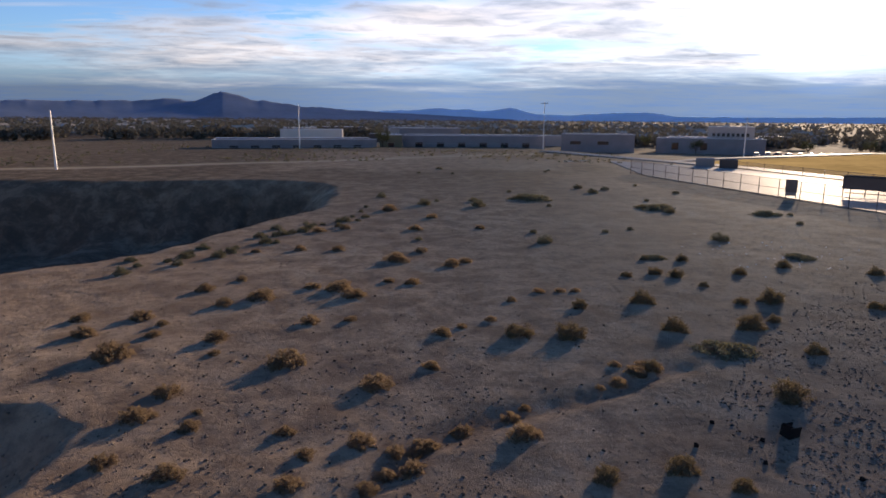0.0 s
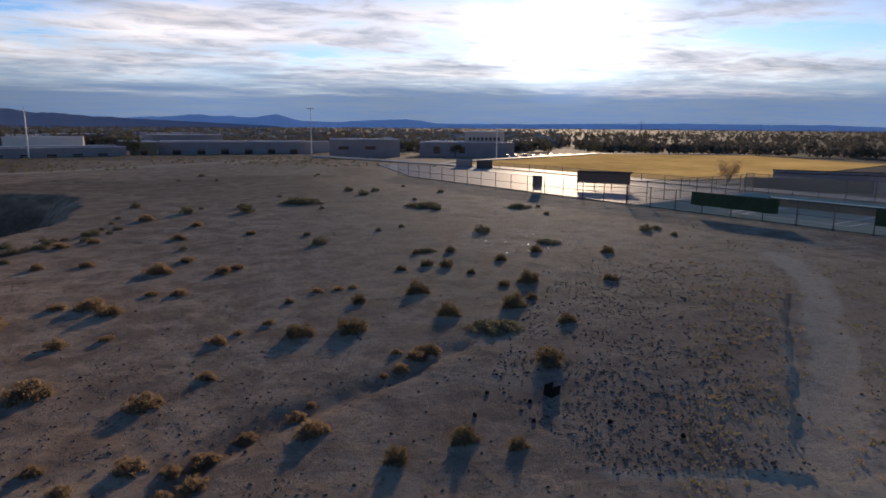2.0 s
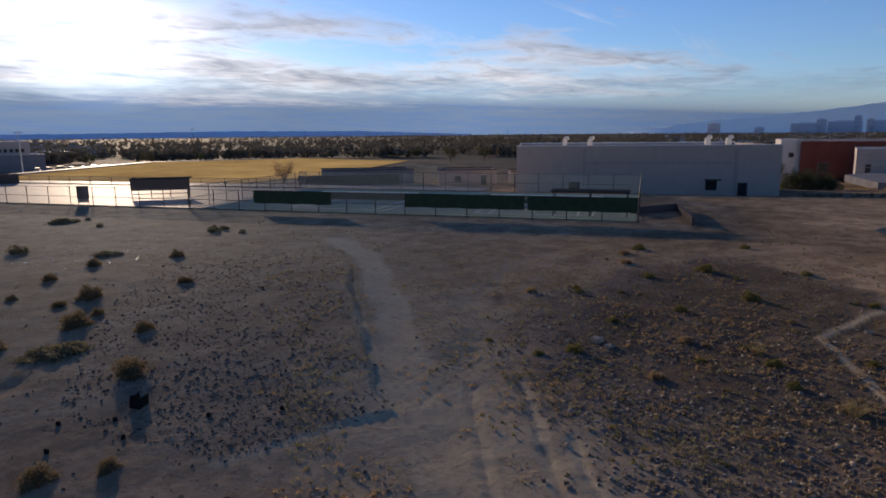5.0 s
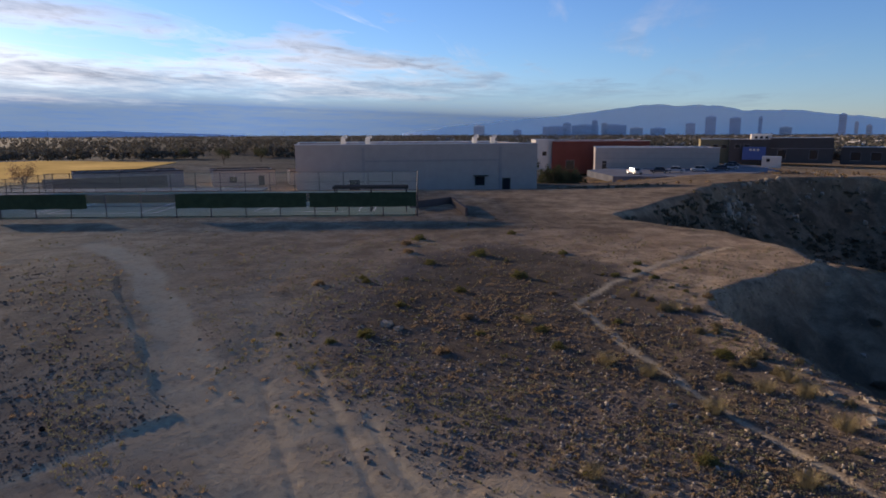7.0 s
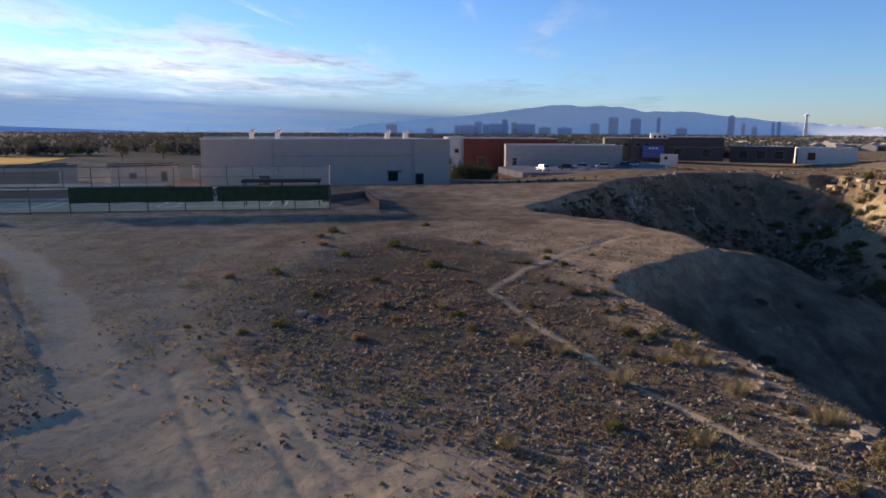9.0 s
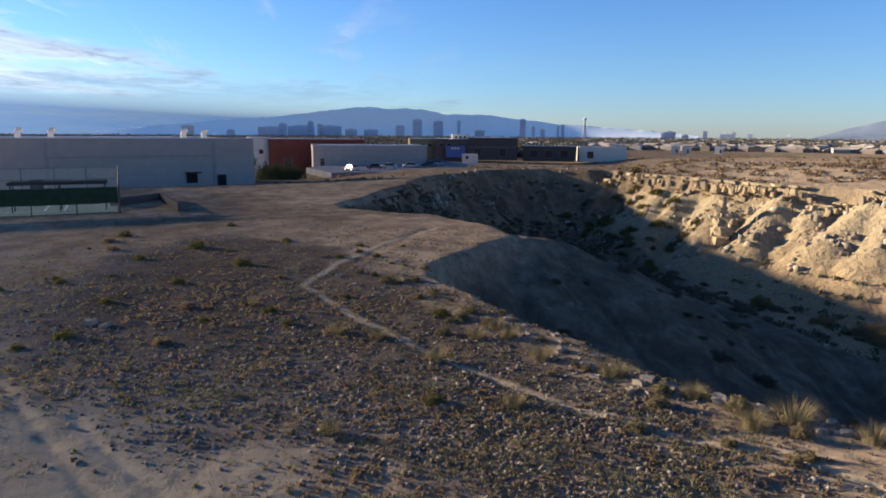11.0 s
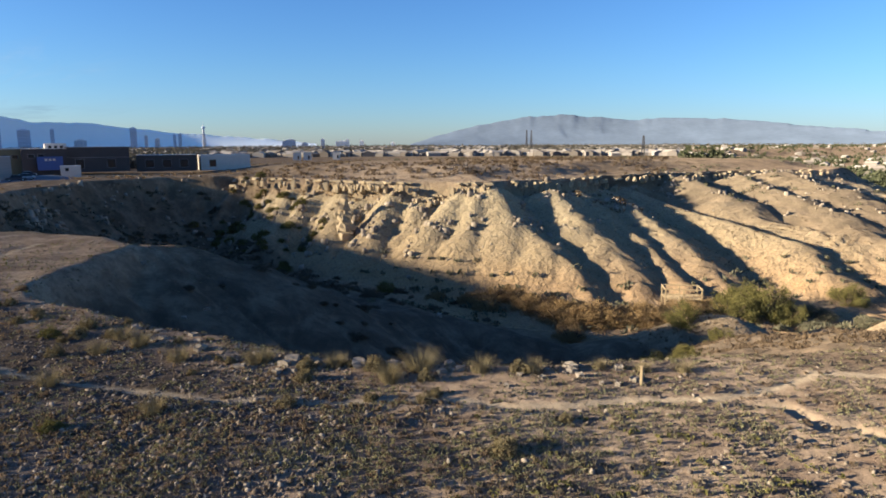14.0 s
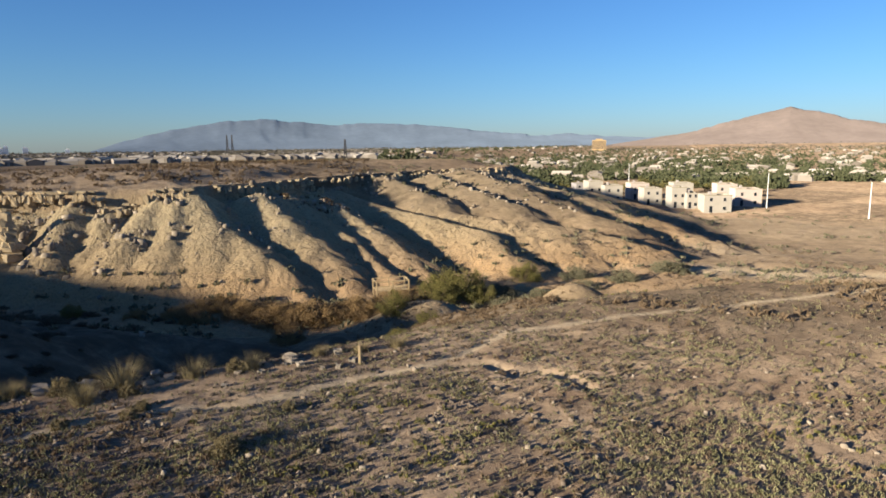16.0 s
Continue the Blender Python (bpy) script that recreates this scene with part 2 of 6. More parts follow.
# low bank of firmer soil beside the dirt track: its scarped edge, then the side that fades out
BANK = [(9.0, 12.2), (11.5, 11.2), (13.7, 10.4), (14.6, 11.6), (16.6, 13.4), (20.8, 17.8), (25.5, 22.4), (29.5, 27.0), (31.5, 32.0), (24, 36), (14, 27), (8, 18)]
TRACK = [(36, 33), (31.0, 25.8), (28.4, 23.0), (20.9, 16.2), (16.0, 11.8), (13.6, 9.4), (11.2, 7.2), (8.0, 4.6), (3, 1.5)]
TRACK_B = [(38, 16), (31.5, 16.6), (26, 15), (20, 11.8), (15.5, 9.3), (13, 8.0)]
TRAIL = [(44, -8.4), (37.4, -3.8), (31.1, -0.6), (27, 0.7), (21.1, -1.4), (16.2, -3.9), (13.1, -5.9), (11.3, -7.6), (9.7, -9.6), (8.2, -10.5), (7.2, -11.5), (6.4, -12.9), (5.3, -14.2), (4.7, -15.8), (4.4, -17.6)]
TRAIL_B = [(4.4, -17.6), (2.8, -19.0), (1.3, -20.7), (-2.0, -23.3), (-7.2, -27.3), (-16, -34)]
RUTS = [[(17.5, 8.6), (15.5, 7.2), (12.6, 5.25), (10.5, 3.85), (6, 0.8)], [(14.5, 5.6), (12.8, 4.5), (11.5, 3.5), (10.3, 2.4), (6, -1.2)], [(16.2, 9.6), (13.8, 8.0), (10.8, 5.9), (7, 3.2)]]
FIELD = [(66, 112), (54, 148), (71, 162), (130, 194), (172, 174), (170, 122), (104, 97), (80, 96)]
DIRT_ROAD = [(-110, 90), (-52, 112), (-21, 132), (4, 151), (22, 162), (44, 178)]
RUNNEL = [(4.7, -14.4), (4.1, -15.0), (3.5, -14.6), (3.1, -14.3), (2.6, -14.8), (2.0, -14.6), (1.3, -14.0)]
GULLY = [(-2.4, 13.6), (-0.3, 16.3), (1.2, 17.2), (4.2, 18.8), (6.5, 20.8), (8.2, 21.8)]


def line_dist(pts, x, y):
    best = np.full(x.shape, 1e9)
    for (ax, ay), (bx, by) in zip(pts[:-1], pts[1:]):
        ex, ey = bx - ax, by - ay
        t = np.clip(((x - ax) * ex + (y - ay) * ey) / (ex * ex + ey * ey), 0, 1)
        best = np.minimum(best, np.hypot(x - ax - t * ex, y - ay - t * ey))
    return best


def spur_height(x, y):
    """Height of the ridges, their flanks cut by rills that run down from the crest."""
    top = np.full(x.shape, -99.0)
    for n, (crest, fall) in enumerate(SPURS):
        cx, cy = [p[0] for p in crest], [p[1] for p in crest]
        m = (x > min(cx) - 22) & (x < max(cx) + 22) & (y > min(cy) - 22) & (y < max(cy) + 22)
        if not m.any():
            continue
        px, py = x[m], y[m]
        best, near, arc, run = np.full(px.shape, -99.0), np.zeros(px.shape), np.zeros(px.shape), 0.0
        for (ax, ay, az_), (bx, by, bz) in zip(crest[:-1], crest[1:]):
            ex, ey = bx - ax, by - ay
            ll = math.hypot(ex, ey)
            t = np.clip(((px - ax) * ex + (py - ay) * ey) / ll ** 2, 0, 1)
            d = np.hypot(px - ax - t * ex, py - ay - t * ey)
            dd = np.sqrt(d * d + 0.8) - 0.89
            h = az_ + (bz - az_) * t - fall * dd - 0.010 * dd * dd
            k = h > best
            best, near, arc = np.where(k, h, best), np.where(k, d, near), np.where(k, run + t * ll, arc)
            run += ll
        rill = np.abs(vnoise(arc / 1.1 + 0.18 * near, near * 0.10, 140 + n) - 0.5) + 0.6 * np.abs(vnoise(arc / 0.45, near * 0.2, 170 + n) - 0.5)
        top[m] = np.maximum(top[m], best + (rill - 0.35) * np.clip(0.35 * near, 0, 0.9))
    return top


def plateau(x, y):
    """Level ground before anything is cut into it."""
    r = np.hypot(x, y)
    out = smooth(50, 56, x * 0.963 + y * 0.268) * smooth(-14, 2, y)   # made ground of the school
    z = 0.35 * (fbm(x / 22, y / 22, 3, 3) - 0.5) * smooth(6, 30, r) * (1 - out)
    # ground beyond the courts falls away to the school and the town
    fall = smooth(80, 108, x * 0.963 + y * 0.268)
    z = z - 2.2 * fall * smooth(-25, 5, y)
    z = z - 2.5 * smooth(130, 320, r) - 4.0 * smooth(300, 1500, r) - 8.0 * smooth(1200, 4500, r)
    z = z - 3.0 * smooth(116, 165, x) * smooth(-140, -100, y) * smooth(30, 5, y) * (1 - 0.6 * smooth(220, 420, r))
    z = z - 2.4 * smooth(170, 420, r) * smooth(40, 100, x) * smooth(-40, -110, y)
    # made ground of the sports field
    ins, d, _, _, _ = poly_field([(px, py, 1, 0) for px, py in FIELD], x, y)
    w = np.where(ins, 1.0, smooth(18, 1, d))
    return z * (1 - w) - 1.42 * w


def ground(x, y):
    x, y = np.asarray(x, float), np.asarray(y, float)
    wob = (fbm(x / 9, y / 9, 21, 4) - 0.5)
    z0 = plateau(x, y)
    z = z0.copy()
    near = smooth(10, 26, np.hypot(x, y))
    xx, yy = x + wob * 3.2 * near, y + (fbm(x / 9, y / 9, 41, 4) - 0.5) * 3.2 * near
    ins, d, w, cap, s = poly_field(CANYON_RING, xx, yy)
    floor = -12.0 - 4.5 * smooth(-70, -170, y) - 6.0 * smooth(-230, -1500, y) + 1.2 * (fbm(x / 12, y / 12, 77, 3) - 0.5)
    # spurs and gullies run down the slopes
    rib = 2 * np.abs(((s + 2.2 * wob) / 9.5) % 1.0 - 0.5)
    rib2 = vnoise(s / 3.1, d * 0.05, 9)
    rock = smooth(0.05, 0.25, cap)
    bend = (0.30 * (rib - 0.5) + 0.25 * (rib2 - 0.5)) * rock + 0.18 * (rib2 - 0.5) * (1 - rock)
    u = np.clip(d / w, 0, 1.6)
    ueff = np.clip(u + bend * np.clip(u * 3.0, 0, 1) * np.clip(1.25 - u, 0, 1), 0, 1)
    prof = 1 - (1 - ueff) ** 1.35
    capdrop = cap * 0.55 * smooth(0.0, 0.035, u) + 0.0
    prof = prof * (1 - cap * 0.55) + capdrop
    soft = smooth(0, 0.12, u)
    prof = prof * (soft + (1 - soft) * rock)
    zc = z0 + (np.minimum(floor, z0 - 0.1) - z0) * prof
    worn = 1.1 * (fbm(x / 4.2, y / 4.2, 15, 4) - 0.5) + 0.5 * (fbm(x / 1.1, y / 1.1, 16, 3) - 0.5)
    zs = np.full(x.shape, -99.0)
    if ins.any():
        zs[ins] = spur_height((x + wob * 1.4 * near)[ins], y[ins]) + worn[ins] * 0.5
    zc = np.maximum(zc + worn * rock * smooth(0.02, 0.2, u) * 0.8, np.minimum(zs, z0 - 0.3))
    for mx, my, mr, mh in MOUNDS:
        zc = np.maximum(zc, zc * 0 + floor + mh * 2.0 * np.exp(-((x - mx) ** 2 + (y - my) ** 2) / mr ** 2) - 0.4)
    # the far plateau swells a little above its caprock
    swell = 2.1 * smooth(-42, -60, y) * smooth(40, 60, x) * np.maximum(smooth(128, 100, x), smooth(-100, -140, y)) * (1 - smooth(140, 330, np.hypot(x, y)))
    z = np.where(ins, zc, z + swell * smooth(0.5, 13, d))
    for ring, deep, seed in ((HOLLOW, 7.0, 5), (DROP, 5.0, 6)):
        ins, d, w, cap, s = poly_field(ring, xx, yy)
        u = np.clip(d / w, 0, 1)
        z = np.where(ins, np.minimum(z, z0 - deep * smooth(0, 1, u) * (0.85 + 0.4 * vnoise(s / 4.0, u * 2, seed))), z)
    bank = [(px, py, 1, 0) for px, py in BANK]
    ins, d, w, cap, s = poly_field(bank, xx, yy)
    far = smooth(0, 9, np.minimum(line_dist([BANK[8], BANK[9], BANK[10], BANK[11], BANK[0]], xx, yy), 9.0))
    z = z + np.where(ins, 0.17 * smooth(0, 0.14, d) * far, 0)
    z = z - 0.10 * np.exp(-(line_dist(TRACK, xx, yy) / 0.9) ** 2) - 0.05 * np.exp(-(line_dist(TRACK_B, xx, yy) / 0.7) ** 2)
    z = z - 0.06 * np.exp(-(line_dist(TRAIL, xx, yy) / 0.3) ** 2) - 0.2 * np.exp(-(line_dist(GULLY, xx, yy) / 0.5) ** 2)
    z = z - 0.14 * np.exp(-(line_dist(RUNNEL, x, y) / 0.16) ** 2)
    for rut in RUTS:
        z = z - 0.06 * np.exp(-(line_dist(rut, x, y) / 0.16) ** 2)
    z = z + 0.10 * (fbm(x / 1.6, y / 1.6, 11, 3) - 0.5) + 0.04 * (fbm(x / 0.45, y / 0.45, 12, 2) - 0.5)
    return z


def gz(x, y):
    return float(ground(np.array([x]), np.array([y]))[0])


# ---------------------------------------------------------------- materials
def material(name, rough=0.9, metal=0.0):
    m = bpy.data.materials.new(name)
    m.use_nodes = True
    nt = m.node_tree
    bsdf = nt.nodes["Principled BSDF"]
    bsdf.inputs["Roughness"].default_value = rough
    bsdf.inputs["Metallic"].default_value = metal
    bsdf.inputs["Specular IOR Level"].default_value = 0.25 if rough < 0.75 else 0.0
    bsdf.inputs["Diffuse Roughness"].default_value = 1.0
    return m, nt, bsdf


def plain(name, col, rough=0.8, metal=0.0, vary=0.12, scale=2.0, bump=0.0, spec=None, velvet=1.0):
    """A painted or natural surface with variation at two scales."""
    m, nt, bsdf = material(name, rough, metal)
    bsdf.inputs["Diffuse Roughness"].default_value = velvet
    if spec is not None:
        bsdf.inputs["Specular IOR Level"].default_value = spec
    tc = nt.nodes.new("ShaderNodeTexCoord")
    a = noise_tex(nt, tc.outputs["Object"], scale, 5, 0.6)
    b = noise_tex(nt, tc.outputs["Object"], scale * 9, 3, 0.6)
    f = maths(nt, "ADD", maths(nt, "MULTIPLY", a, 0.65), maths(nt, "MULTIPLY", b, 0.35))
    lo = tuple(max(0.0, c * (1 - vary * 1.6)) for c in col)
    hi = tuple(min(1.0, c * (1 + vary * 1.6)) for c in col)
    link(nt, ramp(nt, f, [(0.3, lo), (0.7, hi)]), bsdf.inputs["Base Color"])
    if bump:
        bp = nt.nodes.new("ShaderNodeBump")
        bp.inputs["Strength"].default_value = bump
        bp.inputs["Distance"].default_value = 0.05
        link(nt, b, bp.inputs["Height"])
        link(nt, bp.outputs[0], bsdf.inputs["Normal"])
    return m


def ground_material():
    """Soil; the sheet's own 'soil' attribute says where it is trodden bare, stony, bare rock, scrubby or darkened as
    canyon shade.
    """
    m, nt, bsdf = material("desert_soil", 0.95)
    bsdf.inputs["Specular IOR Level"].default_value = 0.004
    geo = nt.nodes.new("ShaderNodeNewGeometry")
    pos = geo.outputs["Position"]
    att = nt.nodes.new("ShaderNodeAttribute")
    att.attribute_name = "soil"
    sep = nt.nodes.new("ShaderNodeSeparateColor")
    link(nt, att.outputs["Color"], sep.inputs[0])
    bare, stony, rock = sep.outputs[0], sep.outputs[1], sep.outputs[2]
    scrub = att.outputs["Alpha"]
    big = noise_tex(nt, pos, 0.05, 5, 0.6, 0.6)
    mid = noise_tex(nt, pos, 0.45, 6, 0.68, 0.3)
    fine = noise_tex(nt, pos, 4.0, 6, 0.72)
    grit = noise_tex(nt, pos, 22.0, 4, 0.75)
    base = mixc(nt, ramp(nt, big, [(0.40, 0.0), (0.60, 1.0)]), (0.30, 0.214, 0.143), (0.37, 0.275, 0.184))
    base = mixc(nt, ramp(nt, mid, [(0.42, 0.0), (0.60, 0.85)]), base, (0.185, 0.127, 0.086))
    spot = noise_tex(nt, pos, 1.3, 5, 0.7, 0.5)
    base = mixc(nt, ramp(nt, spot, [(0.50, 0.0), (0.64, 0.55)]), base, (0.15, 0.103, 0.071))
    # dark stony pavement in patches
    patch = maths(nt, "MULTIPLY", stony, ramp(nt, mid, [(0.34, 0.55), (0.54, 1.0)]))
    base = mixc(nt, patch, base, (0.132, 0.106, 0.090))
    # scrubby brown plain; the same brown paints extra shade on canyon slopes
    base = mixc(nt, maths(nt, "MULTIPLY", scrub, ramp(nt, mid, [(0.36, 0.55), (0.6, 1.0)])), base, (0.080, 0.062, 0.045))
    # bare rock and talus: pale caprock, tan slopes, orange foot, in uneven beds
    sp = nt.nodes.new("ShaderNodeSeparateXYZ")
    link(nt, pos, sp.inputs[0])
    hz = maths(nt, "MULTIPLY_ADD", maths(nt, "SUBTRACT", mid, 0.5), 3.0, sp.outputs[2])
    bed = ramp(nt, maths(nt, "MULTIPLY_ADD", hz, 1 / 16, 0.88, clamp=True),
               [(0.0, (0.25, 0.20, 0.14)), (0.16, (0.37, 0.245, 0.13)), (0.36, (0.34, 0.26, 0.155)), (0.62, (0.35, 0.285, 0.18)), (0.80, (0.41, 0.335, 0.21)), (0.90, (0.30, 0.235, 0.165))])
    bed = mixc(nt, ramp(nt, fine, [(0.48, 0.0), (0.66, 0.6)]), bed, (0.20, 0.15, 0.10))
    bed = mixc(nt, ramp(nt, spot, [(0.52, 0.0), (0.66, 0.5)]), bed, (0.23, 0.175, 0.115))
    base = mixc(nt, rock, base, bed)
    base = mixc(nt, maths(nt, "MULTIPLY", bare, ramp(nt, mid, [(0.3, 0.6), (0.6, 1.0)])), base, (0.41, 0.335, 0.23))
    base = mixc(nt, ramp(nt, fine, [(0.50, 0.0), (0.68, 0.45)]), base, (0.10, 0.078, 0.06))
    base = mixc(nt, ramp(nt, grit, [(0.58, 0.0), (0.70, 0.38)]), base, (0.06, 0.048, 0.04))
    base = mixc(nt, ramp(nt, grit, [(0.30, 0.35), (0.40, 0.0)]), base, (0.40, 0.34, 0.27))
    link(nt, base, bsdf.inputs["Base Color"])
    # rills worn down the bare slopes
    mr = nt.nodes.new("ShaderNodeMapping")
    mr.inputs["Scale"].default_value = (1.0, 1.0, 0.22)
    link(nt, pos, mr.inputs[0])
    worn = noise_tex(nt, mr.outputs[0], 0.9, 6, 0.66, 0.4)
    relief = maths(nt, "MULTIPLY_ADD", maths(nt, "ADD", fine, maths(nt, "MULTIPLY", grit, 0.35)), 0.065, maths(nt, "MULTIPLY", maths(nt, "MULTIPLY", worn, rock), 0.75))
    bp = nt.nodes.new("ShaderNodeBump")
    bp.inputs["Strength"].default_value = 1.0
    bp.inputs["Distance"].default_value = 1.0
    link(nt, relief, bp.inputs["Height"])
    link(nt, bp.outputs[0], bsdf.inputs["Normal"])
    return m


def random_tint(name, lo, hi, rough=0.9, thin=0.0):
    """Two colours mixed piece by piece; thin leaves let light through."""
    m, nt, bsdf = material(name, rough)
    r = nt.nodes.new("ShaderNodeNewGeometry").outputs["Random Per Island"]
    tc = nt.nodes.new("ShaderNodeTexCoord")
    n = noise_tex(nt, tc.outputs["Object"], 3.0, 3, 0.6)
    f = maths(nt, "ADD", maths(nt, "MULTIPLY", r, 0.75), maths(nt, "MULTIPLY", n, 0.25))
    col = mixc(nt, f, lo, hi)
    link(nt, col, bsdf.inputs["Base Color"])
    if thin:
        tr = nt.nodes.new("ShaderNodeBsdfTranslucent")
        link(nt, col, tr.inputs[0])
        mx = nt.nodes.new("ShaderNodeMixShader")
        mx.inputs[0].default_value = thin
        link(nt, bsdf.outputs[0], mx.inputs[1])
        link(nt, tr.outputs[0], mx.inputs[2])
        link(nt, mx.outputs[0], nt.nodes["Material Output"].inputs[0])
    return m


SOIL = ground_material()
STUCCO = plain("pale_stucco", (0.40, 0.345, 0.31), 0.9, vary=0.06, scale=0.6)
STUCCO_B = plain("band_stucco", (0.33, 0.30, 0.285), 0.9, vary=0.06, scale=0.6)
WHITE = plain("white_paint", (0.60, 0.565, 0.51), 0.8, vary=0.06, scale=0.5)
TAN = plain("tan_stucco", (0.42, 0.31, 0.17), 0.9, vary=0.08, scale=0.5)
OLIVE = plain("olive_stucco", (0.22, 0.19, 0.12), 0.9, vary=0.08, scale=0.5)
RED = plain("dark_red_stucco", (0.20, 0.065, 0.05), 0.9, vary=0.10, scale=0.4)
BROWN = plain("dark_brown_cladding", (0.10, 0.085, 0.08), 0.8, vary=0.08, scale=0.4)
BLUE = plain("blue_panel", (0.07, 0.12, 0.30), 0.6, vary=0.08)
GREYWALL = plain("grey_block", (0.25, 0.235, 0.235), 0.9, vary=0.10, scale=0.3)
ROOF = plain("light_roof_membrane", (0.62, 0.62, 0.62), 0.6, vary=0.08, scale=0.2)
DARKROOF = plain("dark_metal_roof", (0.05, 0.05, 0.05), 0.9, vary=0.15)
GLASS = plain("dark_window_glass", (0.02, 0.025, 0.03), 0.12, vary=0.1)
STEEL = plain("galvanised_steel", (0.42, 0.43, 0.44), 0.45, 0.7, vary=0.1)
DARKSTEEL = plain("dark_steel", (0.05, 0.05, 0.055), 0.5, 0.5, vary=0.1)
POLEWHITE = plain("pale_pole", (0.62, 0.62, 0.60), 0.5, 0.2, vary=0.1)
SCREEN = plain("green_windscreen", (0.028, 0.055, 0.036), 0.8, vary=0.15, scale=1.5)
COURT = plain("pale_green_court", (0.20, 0.27, 0.215), 0.7, vary=0.08, scale=0.15, spec=0.0)
LINE = plain("white_line_paint", (0.75, 0.75, 0.72), 0.6, vary=0.05)
CONCRETE = plain("pale_concrete", (0.25, 0.245, 0.23), 0.6, vary=0.14, scale=0.25, spec=0.0018)
ASPHALT = plain("grey_asphalt", (0.16, 0.16, 0.17), 0.8, vary=0.15, scale=0.3)
DRYGRASS = plain("dormant_golden_turf", (0.34, 0.245, 0.10), 0.95, vary=0.26, scale=0.05, velvet=0.0)
TIMBER = plain("weathered_timber", (0.30, 0.23, 0.14), 0.85, vary=0.2, scale=3.0)
PLASTIC = plain("dark_plastic", (0.015, 0.015, 0.015), 0.85, vary=0.2)
CARPAINT = plain("pale_car_paint", (0.36, 0.36, 0.37), 0.5, 0.2, vary=0.05)
CARDARK = plain("dark_car_paint", (0.05, 0.055, 0.07), 0.3, 0.2, vary=0.05)
RUBBER = plain("black_rubber", (0.015, 0.015, 0.015), 0.8)
LEAF_STRAW = random_tint("straw_leaf", (0.085, 0.07, 0.045), (0.20, 0.155, 0.092), thin=0.2)
LEAF_GREY = random_tint("grey_green_leaf", (0.085, 0.085, 0.055), (0.22, 0.20, 0.13), thin=0.14)
LEAF_RUST = random_tint("rust_leaf", (0.12, 0.085, 0.055), (0.26, 0.19, 0.12), thin=0.34)
LEAF_OLIVE = random_tint("olive_leaf", (0.08, 0.08, 0.03), (0.22, 0.19, 0.07), thin=0.15)
LEAF_GREEN = random_tint("dark_green_leaf", (0.035, 0.045, 0.026), (0.095, 0.10, 0.055), thin=0.15)
LEAF_BROWN = random_tint("brown_twig_leaf", (0.085, 0.072, 0.052), (0.18, 0.15, 0.105), thin=0.2)
LEAF_ORANGE = random_tint("orange_brown_leaf", (0.17, 0.115, 0.058), (0.36, 0.245, 0.12), thin=0.15)
STUBBLE = random_tint("dry_stubble", (0.13, 0.12, 0.062), (0.31, 0.285, 0.155), thin=0.2)
BLADE = random_tint("yellow_grass_blade", (0.15, 0.125, 0.07), (0.30, 0.24, 0.13), thin=0.15)
BARK = plain("grey_brown_bark", (0.10, 0.075, 0.055), 0.95, vary=0.2, scale=6.0)
STONE = random_tint("dark_varnished_stone", (0.065, 0.052, 0.042), (0.22, 0.175, 0.135))
STONE_PALE = random_tint("pale_tan_stone", (0.20, 0.16, 0.12), (0.38, 0.32, 0.245))
ROCK_PALE = plain("pale_limestone", (0.29, 0.245, 0.19), 0.95, vary=0.2, scale=2.0, bump=0.5)
HOUSE = random_tint("house_walls", (0.12, 0.10, 0.08), (0.44, 0.40, 0.35))
# far leaf tones lightened to stand for haze
TREES = random_tint("hazed_far_tree_leaf", (0.075, 0.072, 0.06), (0.16, 0.145, 0.115), thin=0.08)
TREES_GREEN = random_tint("valley_tree_leaf", (0.045, 0.055, 0.03), (0.12, 0.125, 0.07), thin=0.1)
# blue distance haze is painted into these rock colours, except the tan one
MOUNT = plain("haze_blue_mountain_rock", (0.14, 0.172, 0.232), 1.0, vary=0.10, scale=0.004)
MOUNT_PALE = plain("pale_haze_mountain_rock", (0.80, 0.86, 0.85), 1.0, vary=0.02, scale=0.003)
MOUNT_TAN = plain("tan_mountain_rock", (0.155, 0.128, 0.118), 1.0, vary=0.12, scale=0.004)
MOUNT_GREY = plain("grey_haze_mountain_rock", (0.112, 0.146, 0.196), 1.0, vary=0.12, scale=0.004)
# cladding and glass of the far towers, with haze mixed into their blue
TOWERS = plain("hazed_tower_cladding", (0.56, 0.67, 0.78), 0.6, vary=0.1, scale=0.02)
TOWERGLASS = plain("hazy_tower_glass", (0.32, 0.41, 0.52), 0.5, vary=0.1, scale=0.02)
# hill colour lightened and blued to stand for haze
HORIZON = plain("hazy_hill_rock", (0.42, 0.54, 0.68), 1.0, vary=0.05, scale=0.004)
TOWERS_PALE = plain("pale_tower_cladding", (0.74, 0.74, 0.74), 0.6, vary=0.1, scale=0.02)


def mesh_fabric():
    """Chain-link fabric, thin wire with air between."""
    m, nt, bsdf = material("chain_link", 0.5, 0.6)
    bsdf.inputs["Base Color"].default_value = (0.30, 0.31, 0.31, 1)
    bsdf.inputs["Alpha"].default_value = 0.16
    return m


LINKS = mesh_fabric()

# ---------------------------------------------------------------- helpers for things
def mesh_from(bm, name, mat, flat=True):
    me = bpy.data.meshes.new(name)
    bm.to_mesh(me)
    bm.free()
    for m in (mat if isinstance(mat, (list, tuple)) else [mat]):
        me.materials.append(m)
    if not flat:
        me.shade_smooth()
    return me


